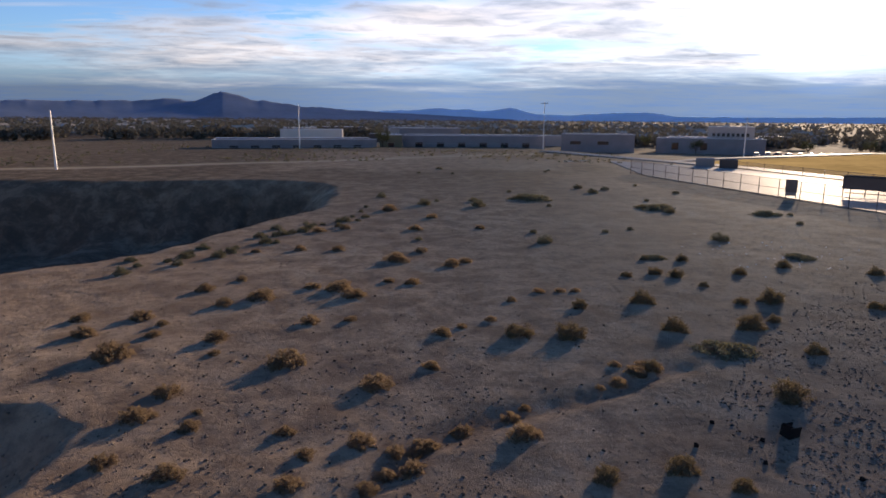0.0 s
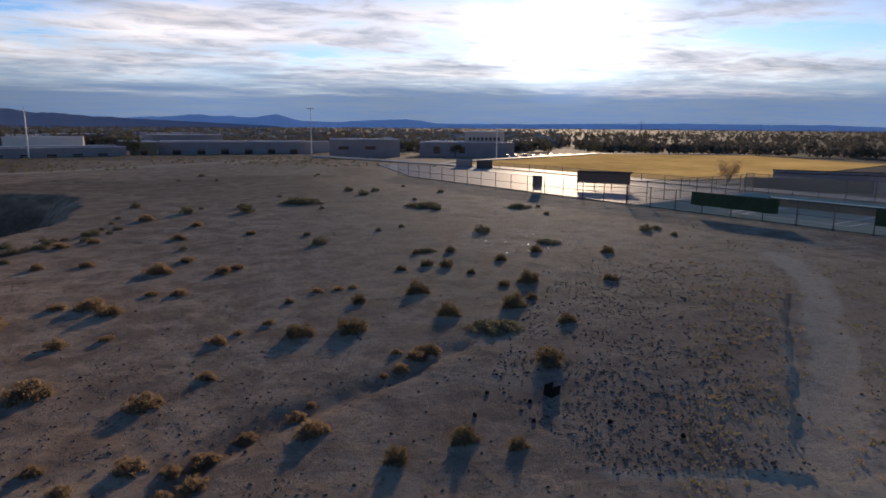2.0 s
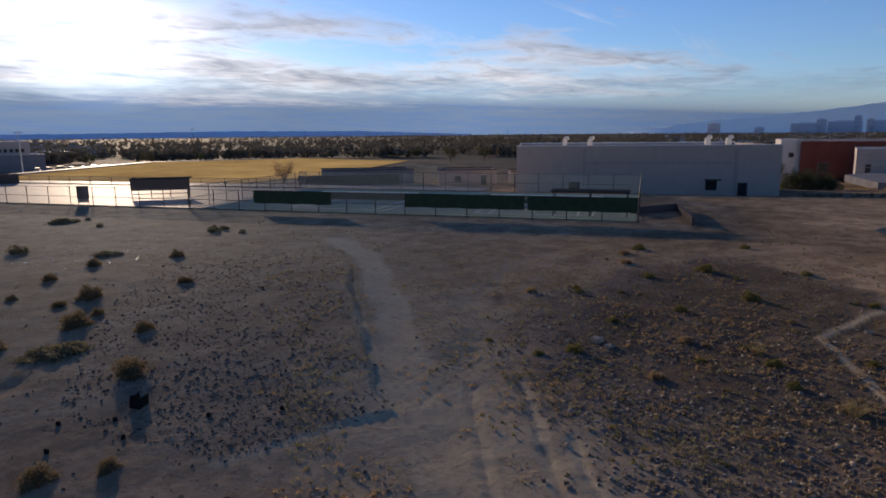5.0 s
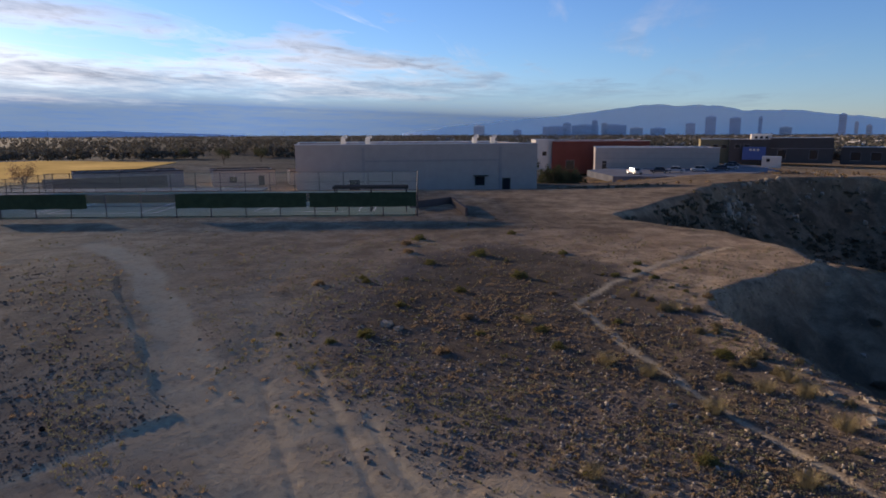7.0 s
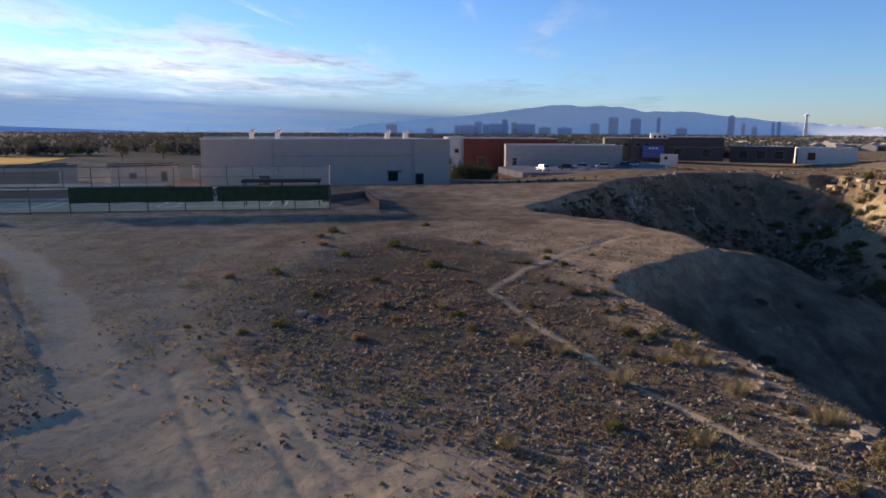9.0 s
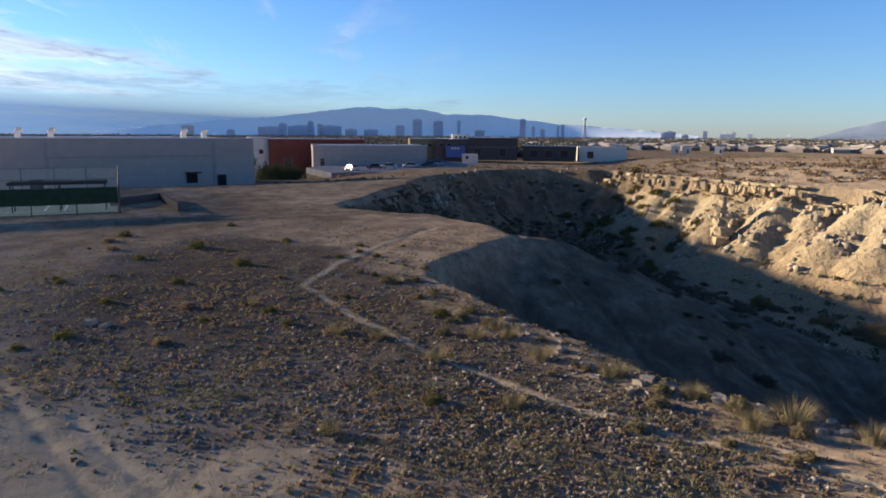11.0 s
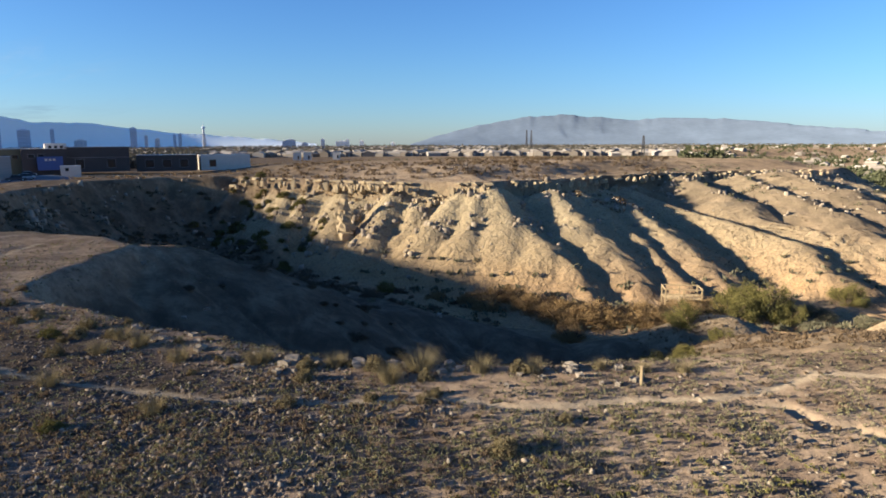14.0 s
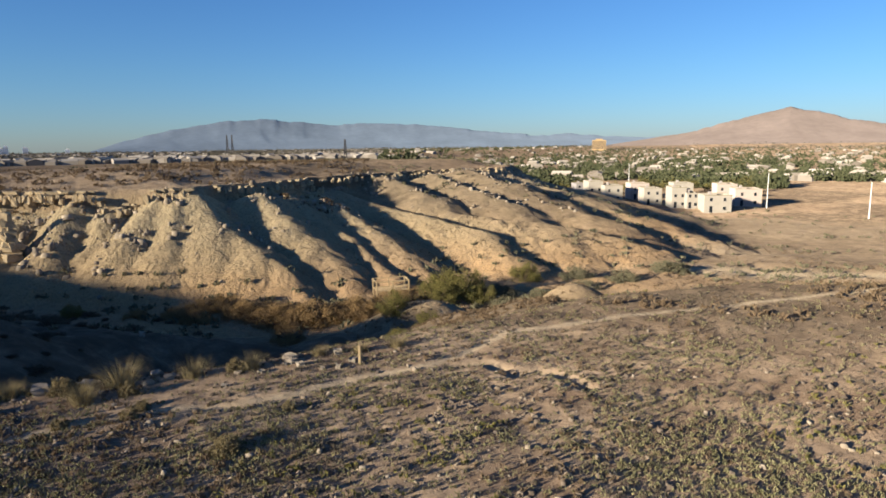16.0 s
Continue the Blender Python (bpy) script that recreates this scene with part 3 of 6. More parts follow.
def part(name, bm, mat, parent=None, label="", at=None, flat=True):
    ob = new(name, mesh_from(bm, name, mat, flat))
    if parent is not None:
        ob.parent = parent
    if at is not None:
        ob.matrix_basis = at
    if label:
        tagged(ob, label)
    return ob


def thing(name, at, label, category, group="", kind=""):
    ob = new(name)
    ob.empty_display_size = 0.3
    ob.matrix_basis = at
    return tagged(ob, label, category, group, kind)


def add_box(bm, x0, y0, z0, x1, y1, z1, bevel=0.0):
    r = bmesh.ops.create_cube(bm, size=1.0, matrix=Matrix.Translation(((x0 + x1) / 2, (y0 + y1) / 2, (z0 + z1) / 2)) @ Matrix.Diagonal((x1 - x0, y1 - y0, z1 - z0, 1)))
    if bevel > 0:
        es = list({e for v in r["verts"] for e in v.link_edges})
        bmesh.ops.bevel(bm, geom=es, offset=bevel, segments=1, affect="EDGES")
    return bm


def box(x0, y0, z0, x1, y1, z1, bevel=0.0):
    return add_box(bmesh.new(), x0, y0, z0, x1, y1, z1, bevel)


def add_rod(bm, a, b, r0, r1=None, sides=6):
    a, b = Vector(a), Vector(b)
    r1 = r0 if r1 is None else r1
    q = (b - a).to_track_quat("Z", "Y").to_matrix().to_4x4()
    bmesh.ops.create_cone(bm, cap_ends=True, segments=sides, radius1=r0, radius2=r1, depth=(b - a).length,
                          matrix=Matrix.Translation((a + b) / 2) @ q)
    return bm


def rod(a, b, r0, r1=None, sides=6):
    return add_rod(bmesh.new(), a, b, r0, r1, sides)


def grid_mesh(name, xs, ys, zs, mat, wrap=False):
    """A sheet from 2D arrays of x, y, z."""
    nr, nc = xs.shape
    me = bpy.data.meshes.new(name)
    idx = np.arange(nr * nc).reshape(nr, nc)
    right = np.roll(idx, -1, axis=1) if wrap else idx
    if wrap:
        q = np.stack([idx[:-1], right[:-1], right[1:], idx[1:]], -1).reshape(-1, 4)
    else:
        q = np.stack([idx[:-1, :-1], idx[:-1, 1:], idx[1:, 1:], idx[1:, :-1]], -1).reshape(-1, 4)
    me.vertices.add(nr * nc)
    me.vertices.foreach_set("co", np.stack([xs, ys, zs], -1).astype(np.float32).ravel())
    me.loops.add(q.size)
    me.loops.foreach_set("vertex_index", q.astype(np.int32).ravel())
    me.polygons.add(len(q))
    me.polygons.foreach_set("loop_start", np.arange(0, q.size, 4, dtype=np.int32))
    me.polygons.foreach_set("loop_total", np.full(len(q), 4, dtype=np.int32))
    me.update(calc_edges=True)
    me.validate()
    me.materials.append(mat)
    me.shade_smooth()
    return me


def polar(az, r):
    return r * math.sin(radians(az)), r * math.cos(radians(az))


# ---------------------------------------------------------------- ground sheet
def soil_tags(x, y, z):
    """Bare track, stony pavement, rock, and scrub with painted canyon shade, each 0 to 1."""
    w1, w2 = 1.4 * (fbm(x / 2.5, y / 2.5, 91, 3) - 0.5), 1.4 * (fbm(x / 2.5, y / 2.5, 95, 3) - 0.5)
    xx, yy = x + w1, y + w2
    bare = smooth(1.05, 0.45, line_dist(TRACK, x + w1 * 0.5, y + w2 * 0.5)) + 0.4 * np.exp(-(line_dist(TRACK_B, xx, yy) / 1.0) ** 2)
    bare = bare + 0.85 * smooth(1.0, 0.3, line_dist(TRAIL, x + w1 * 0.25, y + w2 * 0.25) / (0.16 + 0.12 * smooth(12, 22, np.hypot(x, y)))) + 0.75 * smooth(0.26, 0.08, line_dist(TRAIL_B, x + w1 * 0.25, y + w2 * 0.25))
    bare = bare + 0.32 * np.exp(-(line_dist(TRACK, xx, yy) / 2.6) ** 2)
    bare = bare + 0.36 * np.exp(-((x - 12) ** 2 + (y - 8) ** 2) / 34) * smooth(0.3, 0.55, fbm(x / 2, y / 2, 87, 3))
    bare = bare + 0.65 * np.exp(-((x - 9.5) ** 2 + (y - 6) ** 2) / 30) * smooth(0.3, 0.6, fbm(x / 2.2, y / 2.2, 85, 3))
    bare = bare + 0.35 * np.exp(-((x - 10.5) ** 2 + (y - 1.5) ** 2) / 16) * smooth(0.3, 0.6, fbm(x / 1.5, y / 1.5, 89, 3))
    for rut in RUTS:
        bare = bare + 0.6 * np.exp(-(line_dist(rut, x + w1 * 0.3, y + w2 * 0.3) / 0.15) ** 2)
    stony_ring = [(17, 9.5, 1, 0), (24, 13, 1, 0), (36, 12, 1, 0), (44, 5, 1, 0), (36, -2, 1, 0), (26, -5, 1, 0), (17, -6.5, 1, 0), (11.5, -9.8, 1, 0), (8, -10, 1, 0), (7, -2, 1, 0), (10, 4, 1, 0)]
    ins, d, _, _, _ = poly_field(stony_ring, x + 3 * w1, y + 3 * w2)
    stony = np.where(ins, smooth(0, 2.0, d), 0) + 0.45 * smooth(0.46, 0.62, fbm(x / 6, y / 6, 55, 3)) * smooth(30, 6, np.hypot(x, y))
    stony = stony * smooth(8, 15, np.hypot(x, y)) * (1 - 0.45 * smooth(-6, -12, y))
    ins, d, _, _, _ = poly_field([(px, py, 1, 0) for px, py in BANK], x + w1, y + w2)
    stony = stony + np.where(ins, 0.22 * smooth(0, 0.8, d), 0)
    ins, d, wd, cap, s = poly_field(CANYON_RING, x, y)
    rock = np.where(ins, smooth(0, 1.5, d) * smooth(0.02, 0.2, cap), 0)
    # pale rock held back on the near slope, darkening its shade
    rock = np.maximum(rock, np.where(ins & (y > -200), (0.85 - 0.68 * smooth(-48, -38, y) * smooth(0.08, 0.02, cap)) * smooth(2, 8, d), 0))
    rock = np.maximum(rock, 0.5 * smooth(-45, -60, y) * smooth(40, 60, x) * smooth(400, 200, np.hypot(x, y)))
    r = np.hypot(x, y)
    scrub = smooth(0.42, 0.6, fbm(x / 30, y / 30, 66, 4)) * 0.8 * smooth(45, 120, r)
    scrub = np.maximum(scrub, smooth(-14, -24, y) * smooth(25, 5, x) * smooth(-75, -45, y) * 0.9)
    scrub = np.maximum(scrub, smooth(180, 320, r) * np.where(y < -120, 0.25, 1.0))
    scrub = np.maximum(scrub, 0.75 * smooth(115, 150, r) * smooth(20, -20, y) * (x > 60))
    scrub = np.maximum(scrub, smooth(-20, -40, x) * smooth(60, 90, y) * 0.9)
    # slope below the near rim browned to deepen its shade
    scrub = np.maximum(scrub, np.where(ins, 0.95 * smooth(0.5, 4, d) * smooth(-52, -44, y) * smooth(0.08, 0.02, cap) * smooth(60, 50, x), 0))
    dark_ring = [(p[0], p[1], 1, 0) for p in ((17, 6.5), (23, 11.5), (36, 11), (44, 4), (34, -3), (27, -4.4), (20, -6.5), (14, -8.4), (11, -9.6), (11.5, -5), (15, 0))]
    inr, dr, _, _, _ = poly_field(dark_ring, x + 3 * w1, y + 3 * w2)
    scrub = np.maximum(scrub, np.where(inr, 0.9 * smooth(0, 3.5, dr), 0))
    scrub = np.maximum(scrub, 0.6 * smooth(40, 48, x) * smooth(145, 125, x) * smooth(-34, -26, y) * smooth(18, 11, y) * smooth(0.34, 0.54, fbm(x / 9, y / 9, 63, 4)))
    inh, dh, _, _, _ = poly_field(HOLLOW, x, y)
    scrub = np.maximum(scrub, np.where(inh, 0.85 * smooth(0.5, 4, dh), 0))
    scrub = np.maximum(scrub, np.where(ins & (y < -90), 0.45 * smooth(0.44, 0.6, fbm(x / 6, y / 6, 67, 4)) * smooth(-90, -104, y), 0))
    # brushy brown soil in the canyon head, its shade deepened in the colour
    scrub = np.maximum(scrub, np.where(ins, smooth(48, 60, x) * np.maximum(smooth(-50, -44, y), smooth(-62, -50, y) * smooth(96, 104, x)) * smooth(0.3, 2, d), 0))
    bare = bare + 0.08 * smooth(-4, -11, y) * smooth(-60, -30, y) * smooth(0.36, 0.56, fbm(x / 3, y / 3, 83, 3)) * smooth(30, 18, x)
    bare = bare + 0.8 * np.exp(-(line_dist(BANK[:6], x + 0.12, y - 0.12) / 0.22) ** 2)
    bare = bare + 0.6 * np.exp(-(line_dist(RUNNEL, x, y) / 0.18) ** 2)
    bare = bare + 0.9 * np.exp(-(line_dist(DIRT_ROAD, xx, yy) / 2.2) ** 2)
    bare = bare + 0.9 * np.exp(-(line_dist([(-2, -97), (-30, -101), (-80, -104)], xx, yy) / 4.5) ** 2)
    return np.stack([np.clip(bare, 0, 1), np.clip(stony, 0, 1), np.clip(rock * (1 - 0.85 * scrub), 0, 1), np.clip(scrub, 0, 1)], -1)


az = np.radians(np.concatenate([np.arange(-40, 204, 0.30), np.arange(204, 320, 2.0)]))
rad = np.concatenate([[0.0, 1, 2, 3], np.exp(np.arange(math.log(4), math.log(30), 0.0085)), np.arange(30, 150, 0.32),
                      np.exp(np.arange(math.log(150), math.log(4900), 0.022))])
A, R = np.meshgrid(az[::-1], rad)
X, Y = R * np.sin(A), R * np.cos(A)
Z = ground(X, Y)
sheet = grid_mesh("ground", X, Y, Z, SOIL, wrap=True)
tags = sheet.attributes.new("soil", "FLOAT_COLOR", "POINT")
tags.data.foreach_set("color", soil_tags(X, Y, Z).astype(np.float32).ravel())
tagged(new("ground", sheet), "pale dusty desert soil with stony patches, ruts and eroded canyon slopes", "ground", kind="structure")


# ---------------------------------------------------------------- mountains far off
def mountain(name, label, dist, prof, mat, seed, depth=700, relief=0.22):
    """A range along bearings; prof gives bearing and angle of its skyline."""
    n, k = 260, 16
    a = np.linspace(prof[0][0], prof[-1][0], n)
    el = np.interp(a, [p[0] for p in prof], [p[1] for p in prof])
    h = 7 + dist * np.tan(np.radians(el))
    ridge = h + 18 * (fbm(a * 1.0, a * 0 + 3, seed + 5, 5) - 0.5) * np.clip(h / 50, 0, 1)
    u = np.linspace(0, 1, k)[:, None]
    rr = dist - depth * (1 - u) + 0 * a
    body = h[None, :] + (ridge - h)[None, :] * u ** (2.5 if relief > 0.05 else 8)
    zz = -20 + (body + 20) * u ** 1.2 * (1 - relief * (1 - u) * (fbm(a[None, :] * 1.1 + u * 2.2, u * 2.5 + a[None, :] * 0.2, seed + 9, 4) - 0.3))
    rr = np.vstack([rr, dist + depth * 0.4 * u[1:] + 0 * a])
    zz = np.vstack([zz, -20 + (ridge[None, :] + 20) * (1 - u[1:])])
    ar = np.radians(a)[None, ::-1]
    return tagged(new(name, grid_mesh(name, rr[:, ::-1] * np.sin(ar), rr[:, ::-1] * np.cos(ar), zz[:, ::-1], mat)), label, "mountain", kind="structure")


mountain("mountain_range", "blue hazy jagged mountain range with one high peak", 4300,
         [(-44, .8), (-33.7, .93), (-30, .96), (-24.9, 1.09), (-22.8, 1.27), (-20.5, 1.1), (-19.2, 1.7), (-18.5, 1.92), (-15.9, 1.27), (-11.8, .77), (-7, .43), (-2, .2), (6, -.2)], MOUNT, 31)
mountain("mountain_range", "low distant haze-tinted blue hills on the horizon", 4600,
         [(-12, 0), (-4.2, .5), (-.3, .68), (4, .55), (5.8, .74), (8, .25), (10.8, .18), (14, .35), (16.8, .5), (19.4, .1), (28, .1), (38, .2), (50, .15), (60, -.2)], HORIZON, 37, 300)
mountain("mountain_range", "haze-tinted grey mountain ridge with a broad summit far away", 4400,
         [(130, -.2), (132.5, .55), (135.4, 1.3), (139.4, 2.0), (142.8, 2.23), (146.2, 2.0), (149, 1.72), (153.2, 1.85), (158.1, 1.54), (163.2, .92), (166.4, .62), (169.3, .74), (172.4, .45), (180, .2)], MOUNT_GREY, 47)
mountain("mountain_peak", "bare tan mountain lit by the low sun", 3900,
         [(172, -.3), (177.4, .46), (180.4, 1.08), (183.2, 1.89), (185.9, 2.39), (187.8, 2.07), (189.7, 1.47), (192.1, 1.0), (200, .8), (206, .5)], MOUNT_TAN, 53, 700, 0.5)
mountain("mountain_range", "haze-tinted pale blue mountains behind the city skyline", 4700,
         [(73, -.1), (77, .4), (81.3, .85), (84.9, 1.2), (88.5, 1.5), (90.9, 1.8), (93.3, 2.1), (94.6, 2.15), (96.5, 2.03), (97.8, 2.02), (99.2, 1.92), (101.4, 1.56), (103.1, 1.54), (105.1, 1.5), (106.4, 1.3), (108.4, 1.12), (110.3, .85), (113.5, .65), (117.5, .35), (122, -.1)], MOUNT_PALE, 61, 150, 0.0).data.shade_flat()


# ---------------------------------------------------------------- buildings
def facing(x, y, z, az_deg, turn=0.0):
    """Pose whose x axis runs to the right as seen from the plateau, y axis away from it."""
    return Matrix.Translation((x, y, z)) @ pose(0, 0, 0, 0, 0, -az_deg + turn)


def add_window(parent, x, y, z, w, h, name="window", glass=None, frame_mat=None):
    """A window set 3 mm proud of a wall facing -y: frame, with a recessed pane under it."""
    bm = bmesh.new()
    t = 0.09
    for q in ((x - w / 2 - t, z - t, x - w / 2, z + h + t), (x + w / 2, z - t, x + w / 2 + t, z + h + t),
              (x - w / 2, z + h, x + w / 2, z + h + t), (x - w / 2, z - t, x + w / 2, z)):
        add_box(bm, q[0], y - 0.07, q[1], q[2], y + 0.02, q[3])
    f = part(name, bm, frame_mat or STUCCO_B, parent)
    part("pane", box(x - w / 2, y - 0.02, z, x + w / 2, y + 0.01, z + h), glass or GLASS, f)
    return f


def block(name, label, at, w, d, h, wall, roof=ROOF, category="building", parapet=0.5, base=1.5, windows=(), group="", bands=0):
    """A flat-roofed building: walls with parapet, sunk roof deck, windows and doors as (kind, x, z, w, h)."""
    g = thing(name, at, label, category, group)
    t = 0.3
    for q in ((-w / 2, 0, w / 2, t), (-w / 2, d - t, w / 2, d), (-w / 2, t, -w / 2 + t, d - t), (w / 2 - t, t, w / 2, d - t)):
        part("wall", box(q[0], q[1], -base, q[2], q[3], h), wall, g)
    part("roof", box(-w / 2 + t, t, h - parapet - 0.25, w / 2 - t, d - t, h - parapet), roof, g)
    part("coping", box(-w / 2 - 0.06, -0.06, h + 0.003, w / 2 + 0.06, t + 0.04, h + 0.14), roof, g)
    part("coping", box(-w / 2 - 0.06, d - t - 0.04, h + 0.003, w / 2 + 0.06, d + 0.06, h + 0.14), roof, g)
    for k in range(bands):
        zz = h * (k + 1) / (bands + 1)
        part("band", box(-w / 2 + 0.02, -0.05, zz - 0.06, w / 2 - 0.02, 0.002, zz + 0.06), STUCCO_B, g)
    for kind, x, z, ww, hh in windows:
        add_window(g, x, 0.0, z, ww, hh, kind)
    return g


# the long hall beside the courts
gym = block("school_hall", "long pale stucco school hall with a flat roof", Matrix.Translation((99, 27.4, -2.3)) @ pose(0, 0, 0, 0, 0, math.degrees(math.atan2(-35, 16))),
            38.5, 24, 7.7, STUCCO, windows=[("window", 9.6, 1.1, 1.6, 1.4)])
for bx in (-9.0, 13.0):
    part("pilaster", box(bx - 0.22, -0.1, -1.5, bx + 0.22, -0.003, 7.2), STUCCO_B, gym)
part("band", box(-8.7, -0.07, 5.0, 12.7, -0.003, 5.3), STUCCO_B, gym)
d = part("door", box(12.9 + 0.6, -0.04, 0.0, 14.6, -0.003, 2.1, 0.01), GLASS, gym, "dark metal door")
part("door_frame", add_box(add_box(box(13.35, -0.08, 0, 13.5, -0.004, 2.25), 14.6, -0.08, 0, 14.75, -0.004, 2.25), 13.5, -0.08, 2.1, 14.6, -0.004, 2.25), BROWN, gym)
part("awning", add_box(box(8.6, -1.1, 2.6, 10.8, -0.01, 2.75, 0.02), 8.6, -1.1, 2.3, 8.68, -1.02, 2.6), DARKROOF, gym)
part("door", box(-11.2, -0.04, 0.0, -9.6, -0.003, 2.3, 0.01), GLASS, gym, "dark metal door")
for vx in (-11.8, -7.9, 9.8, 12.9):
    v = part("roof_vent", box(vx - 0.35, 4, 7.6, vx + 0.35, 4.8, 8.75, 0.05), WHITE, gym, "white roof vent with a hooded top")
    part("vent_hood", rod((vx, 4.4, 8.75), (vx + 0.55, 4.1, 8.95), 0.35, 0.28, 8), WHITE, v)

# school rooms and sheds round the courts
block("portable_classroom", "low grey portable classroom with roof units", facing(97, 79, -2.3, 51, 6), 17.3, 9, 2.9, GREYWALL, DARKROOF, windows=[("window", -5, 0.9, 1.2, 1.0), ("window", 0, 0.9, 1.2, 1.0), ("door", 5, 0.0, 1.0, 2.0)])
block("portable_classroom", "low pinkish-grey portable classroom beside the hall", facing(107, 63, -2.5, 58.9, 4), 11, 8, 3.0, STUCCO, DARKROOF, windows=[("window", -2, 0.9, 1.2, 1.0), ("door", 3, 0.0, 1.0, 2.0)])
block("portable_classroom", "low beige portable classroom partly behind the hall", facing(112, 52, -2.5, 64, 4), 8, 8, 2.7, STUCCO, DARKROOF, windows=[("window", 0, 0.9, 1.2, 1.0)])
for ux, uy, uz in ((91.5, 84.5, 0.6), (96, 80.5, 0.6), (100.5, 76.5, 0.6), (104, 67, 0.5), (108.5, 61.5, 0.5)):
    u = thing("roof_cooler", Matrix.Translation((ux + 2.5, uy + 2.0, uz - 0.5)), "small boxy evaporative cooler on a roof", "roof unit", "coolers on the classrooms")
    part("cabinet", box(-0.5, -0.5, 0, 0.5, 0.5, 0.75, 0.05), GREYWALL, u)
    part("vent_panel", box(-0.4, -0.53, 0.12, 0.4, -0.503, 0.62), DARKSTEEL, u)
# dark wall of the service yard
tagged(part("yard_wall", box(-9, 0, -0.4, 9, 0.25, 1.5, 0.02), BROWN, None, at=facing(89, 77, -1.2, 50, 4)), "long dark low wall in front of the classrooms", "wall", kind="structure")


def shade_roof(label, at, w, d, h, lean=0.0):
    g = thing("shade_shelter", at, label, "shelter")
    for px in (-w / 2 + 0.2, 0, w / 2 - 0.2):
        for py in (0.2, d - 0.2):
            part("post", rod((px, py, -0.5), (px, py, h), 0.06), DARKSTEEL, g)
    part("roof", box(-w / 2, 0, h, w / 2, d, h + 0.24, 0.03), DARKROOF, g)
    part("bench", box(-w / 2 + 0.6, d * 0.5, 0.42, w / 2 - 0.6, d * 0.5 + 0.35, 0.5), DARKSTEEL, g)
    return g


shade_roof("flat dark shade shelter behind the court fence", facing(55.5, 20.2, 0.1, 71, -4), 6.9, 1.8, 2.12)
# dugout with a solid dark front
dug = thing("dugout", facing(48.5, 72.6, 0.0, 33.8, -8), "long dark dugout shelter on the bright concrete", "shelter")
part("back_wall", box(-3.4, 0, 0.95, 3.4, 0.12, 2.3), BROWN, dug)
part("roof", box(-3.5, -0.1, 2.3, 3.5, 2.2, 2.42, 0.02), DARKROOF, dug)
part("bench", box(-3.2, 0.4, 0.45, 3.2, 0.8, 0.52), TIMBER, dug)
for px in (-3.3, -1.1, 1.1, 3.3):
    part("post", rod((px, 0.06, -0.1), (px, 0.06, 2.3), 0.06), DARKSTEEL, dug)
kio = thing("scoreboard_cabinet", facing(38.9, 72.6, 0.0, 28.0), "tall dark cabinet on legs beside the fence", "cabinet")
part("cabinet", box(-0.6, 0, 0.75, 0.6, 0.6, 2.15, 0.03), BROWN, kio)
part("base", box(-0.55, 0.05, 0.35, 0.55, 0.55, 0.75), CONCRETE, kio)
for px in (-0.5, 0.5):
    part("leg", rod((px, 0.3, -0.1), (px, 0.3, 0.35), 0.05), DARKSTEEL, kio)
for label, x, y, m_, w in (("blue-grey steel storage container", 47.8, 119.6, GREYWALL, 3.2), ("dark steel storage container with a pale stripe", 50.4, 115.6, BROWN, 3.0)):
    g = thing("storage_container", facing(x, y, -0.3, 22), label, "container")
    part("body", box(-w / 2, 0, -0.3, w / 2, 2.4, 1.9, 0.04), m_, g)
    for k in range(5):
        part("rib", box(-w / 2 + 0.3 + k * (w - 0.6) / 4 - 0.05, -0.05, -0.1, -w / 2 + 0.3 + k * (w - 0.6) / 4 + 0.05, -0.002, 1.8), m_, g)

# ---------------------------------------------------------------- courts and field
FU, FV, F0 = Vector((-0.268, 0.963, 0)), Vector((0.963, 0.268, 0)), Vector((54.5, 15.5, 0))


def court_at(u, v, z=0.0):
    return F0 + FU * u + FV * v + Vector((0, 0, z))


COURT_M = Matrix(((FU.x, FV.x, 0, F0.x), (FU.y, FV.y, 0, F0.y), (0, 0, 1, 0), (0, 0, 0, 1)))


def slab(name, label, pts, z, mat, thick=0.25):
    bm = bmesh.new()
    top = [bm.verts.new((p[0], p[1], z)) for p in pts]
    low = [bm.verts.new((p[0], p[1], z - thick)) for p in pts]
    bm.faces.new(top)
    bm.faces.new(low[::-1])
    for k in range(len(pts)):
        n = (k + 1) % len(pts)
        bm.faces.new((top[n], top[k], low[k], low[n]))
    bmesh.ops.recalc_face_normals(bm, faces=bm.faces)
    return tagged(part(name, bm, mat), label, "ground", kind="structure")


def uv_pts(*uv):
    return [tuple(court_at(u, v))[:2] for u, v in uv]


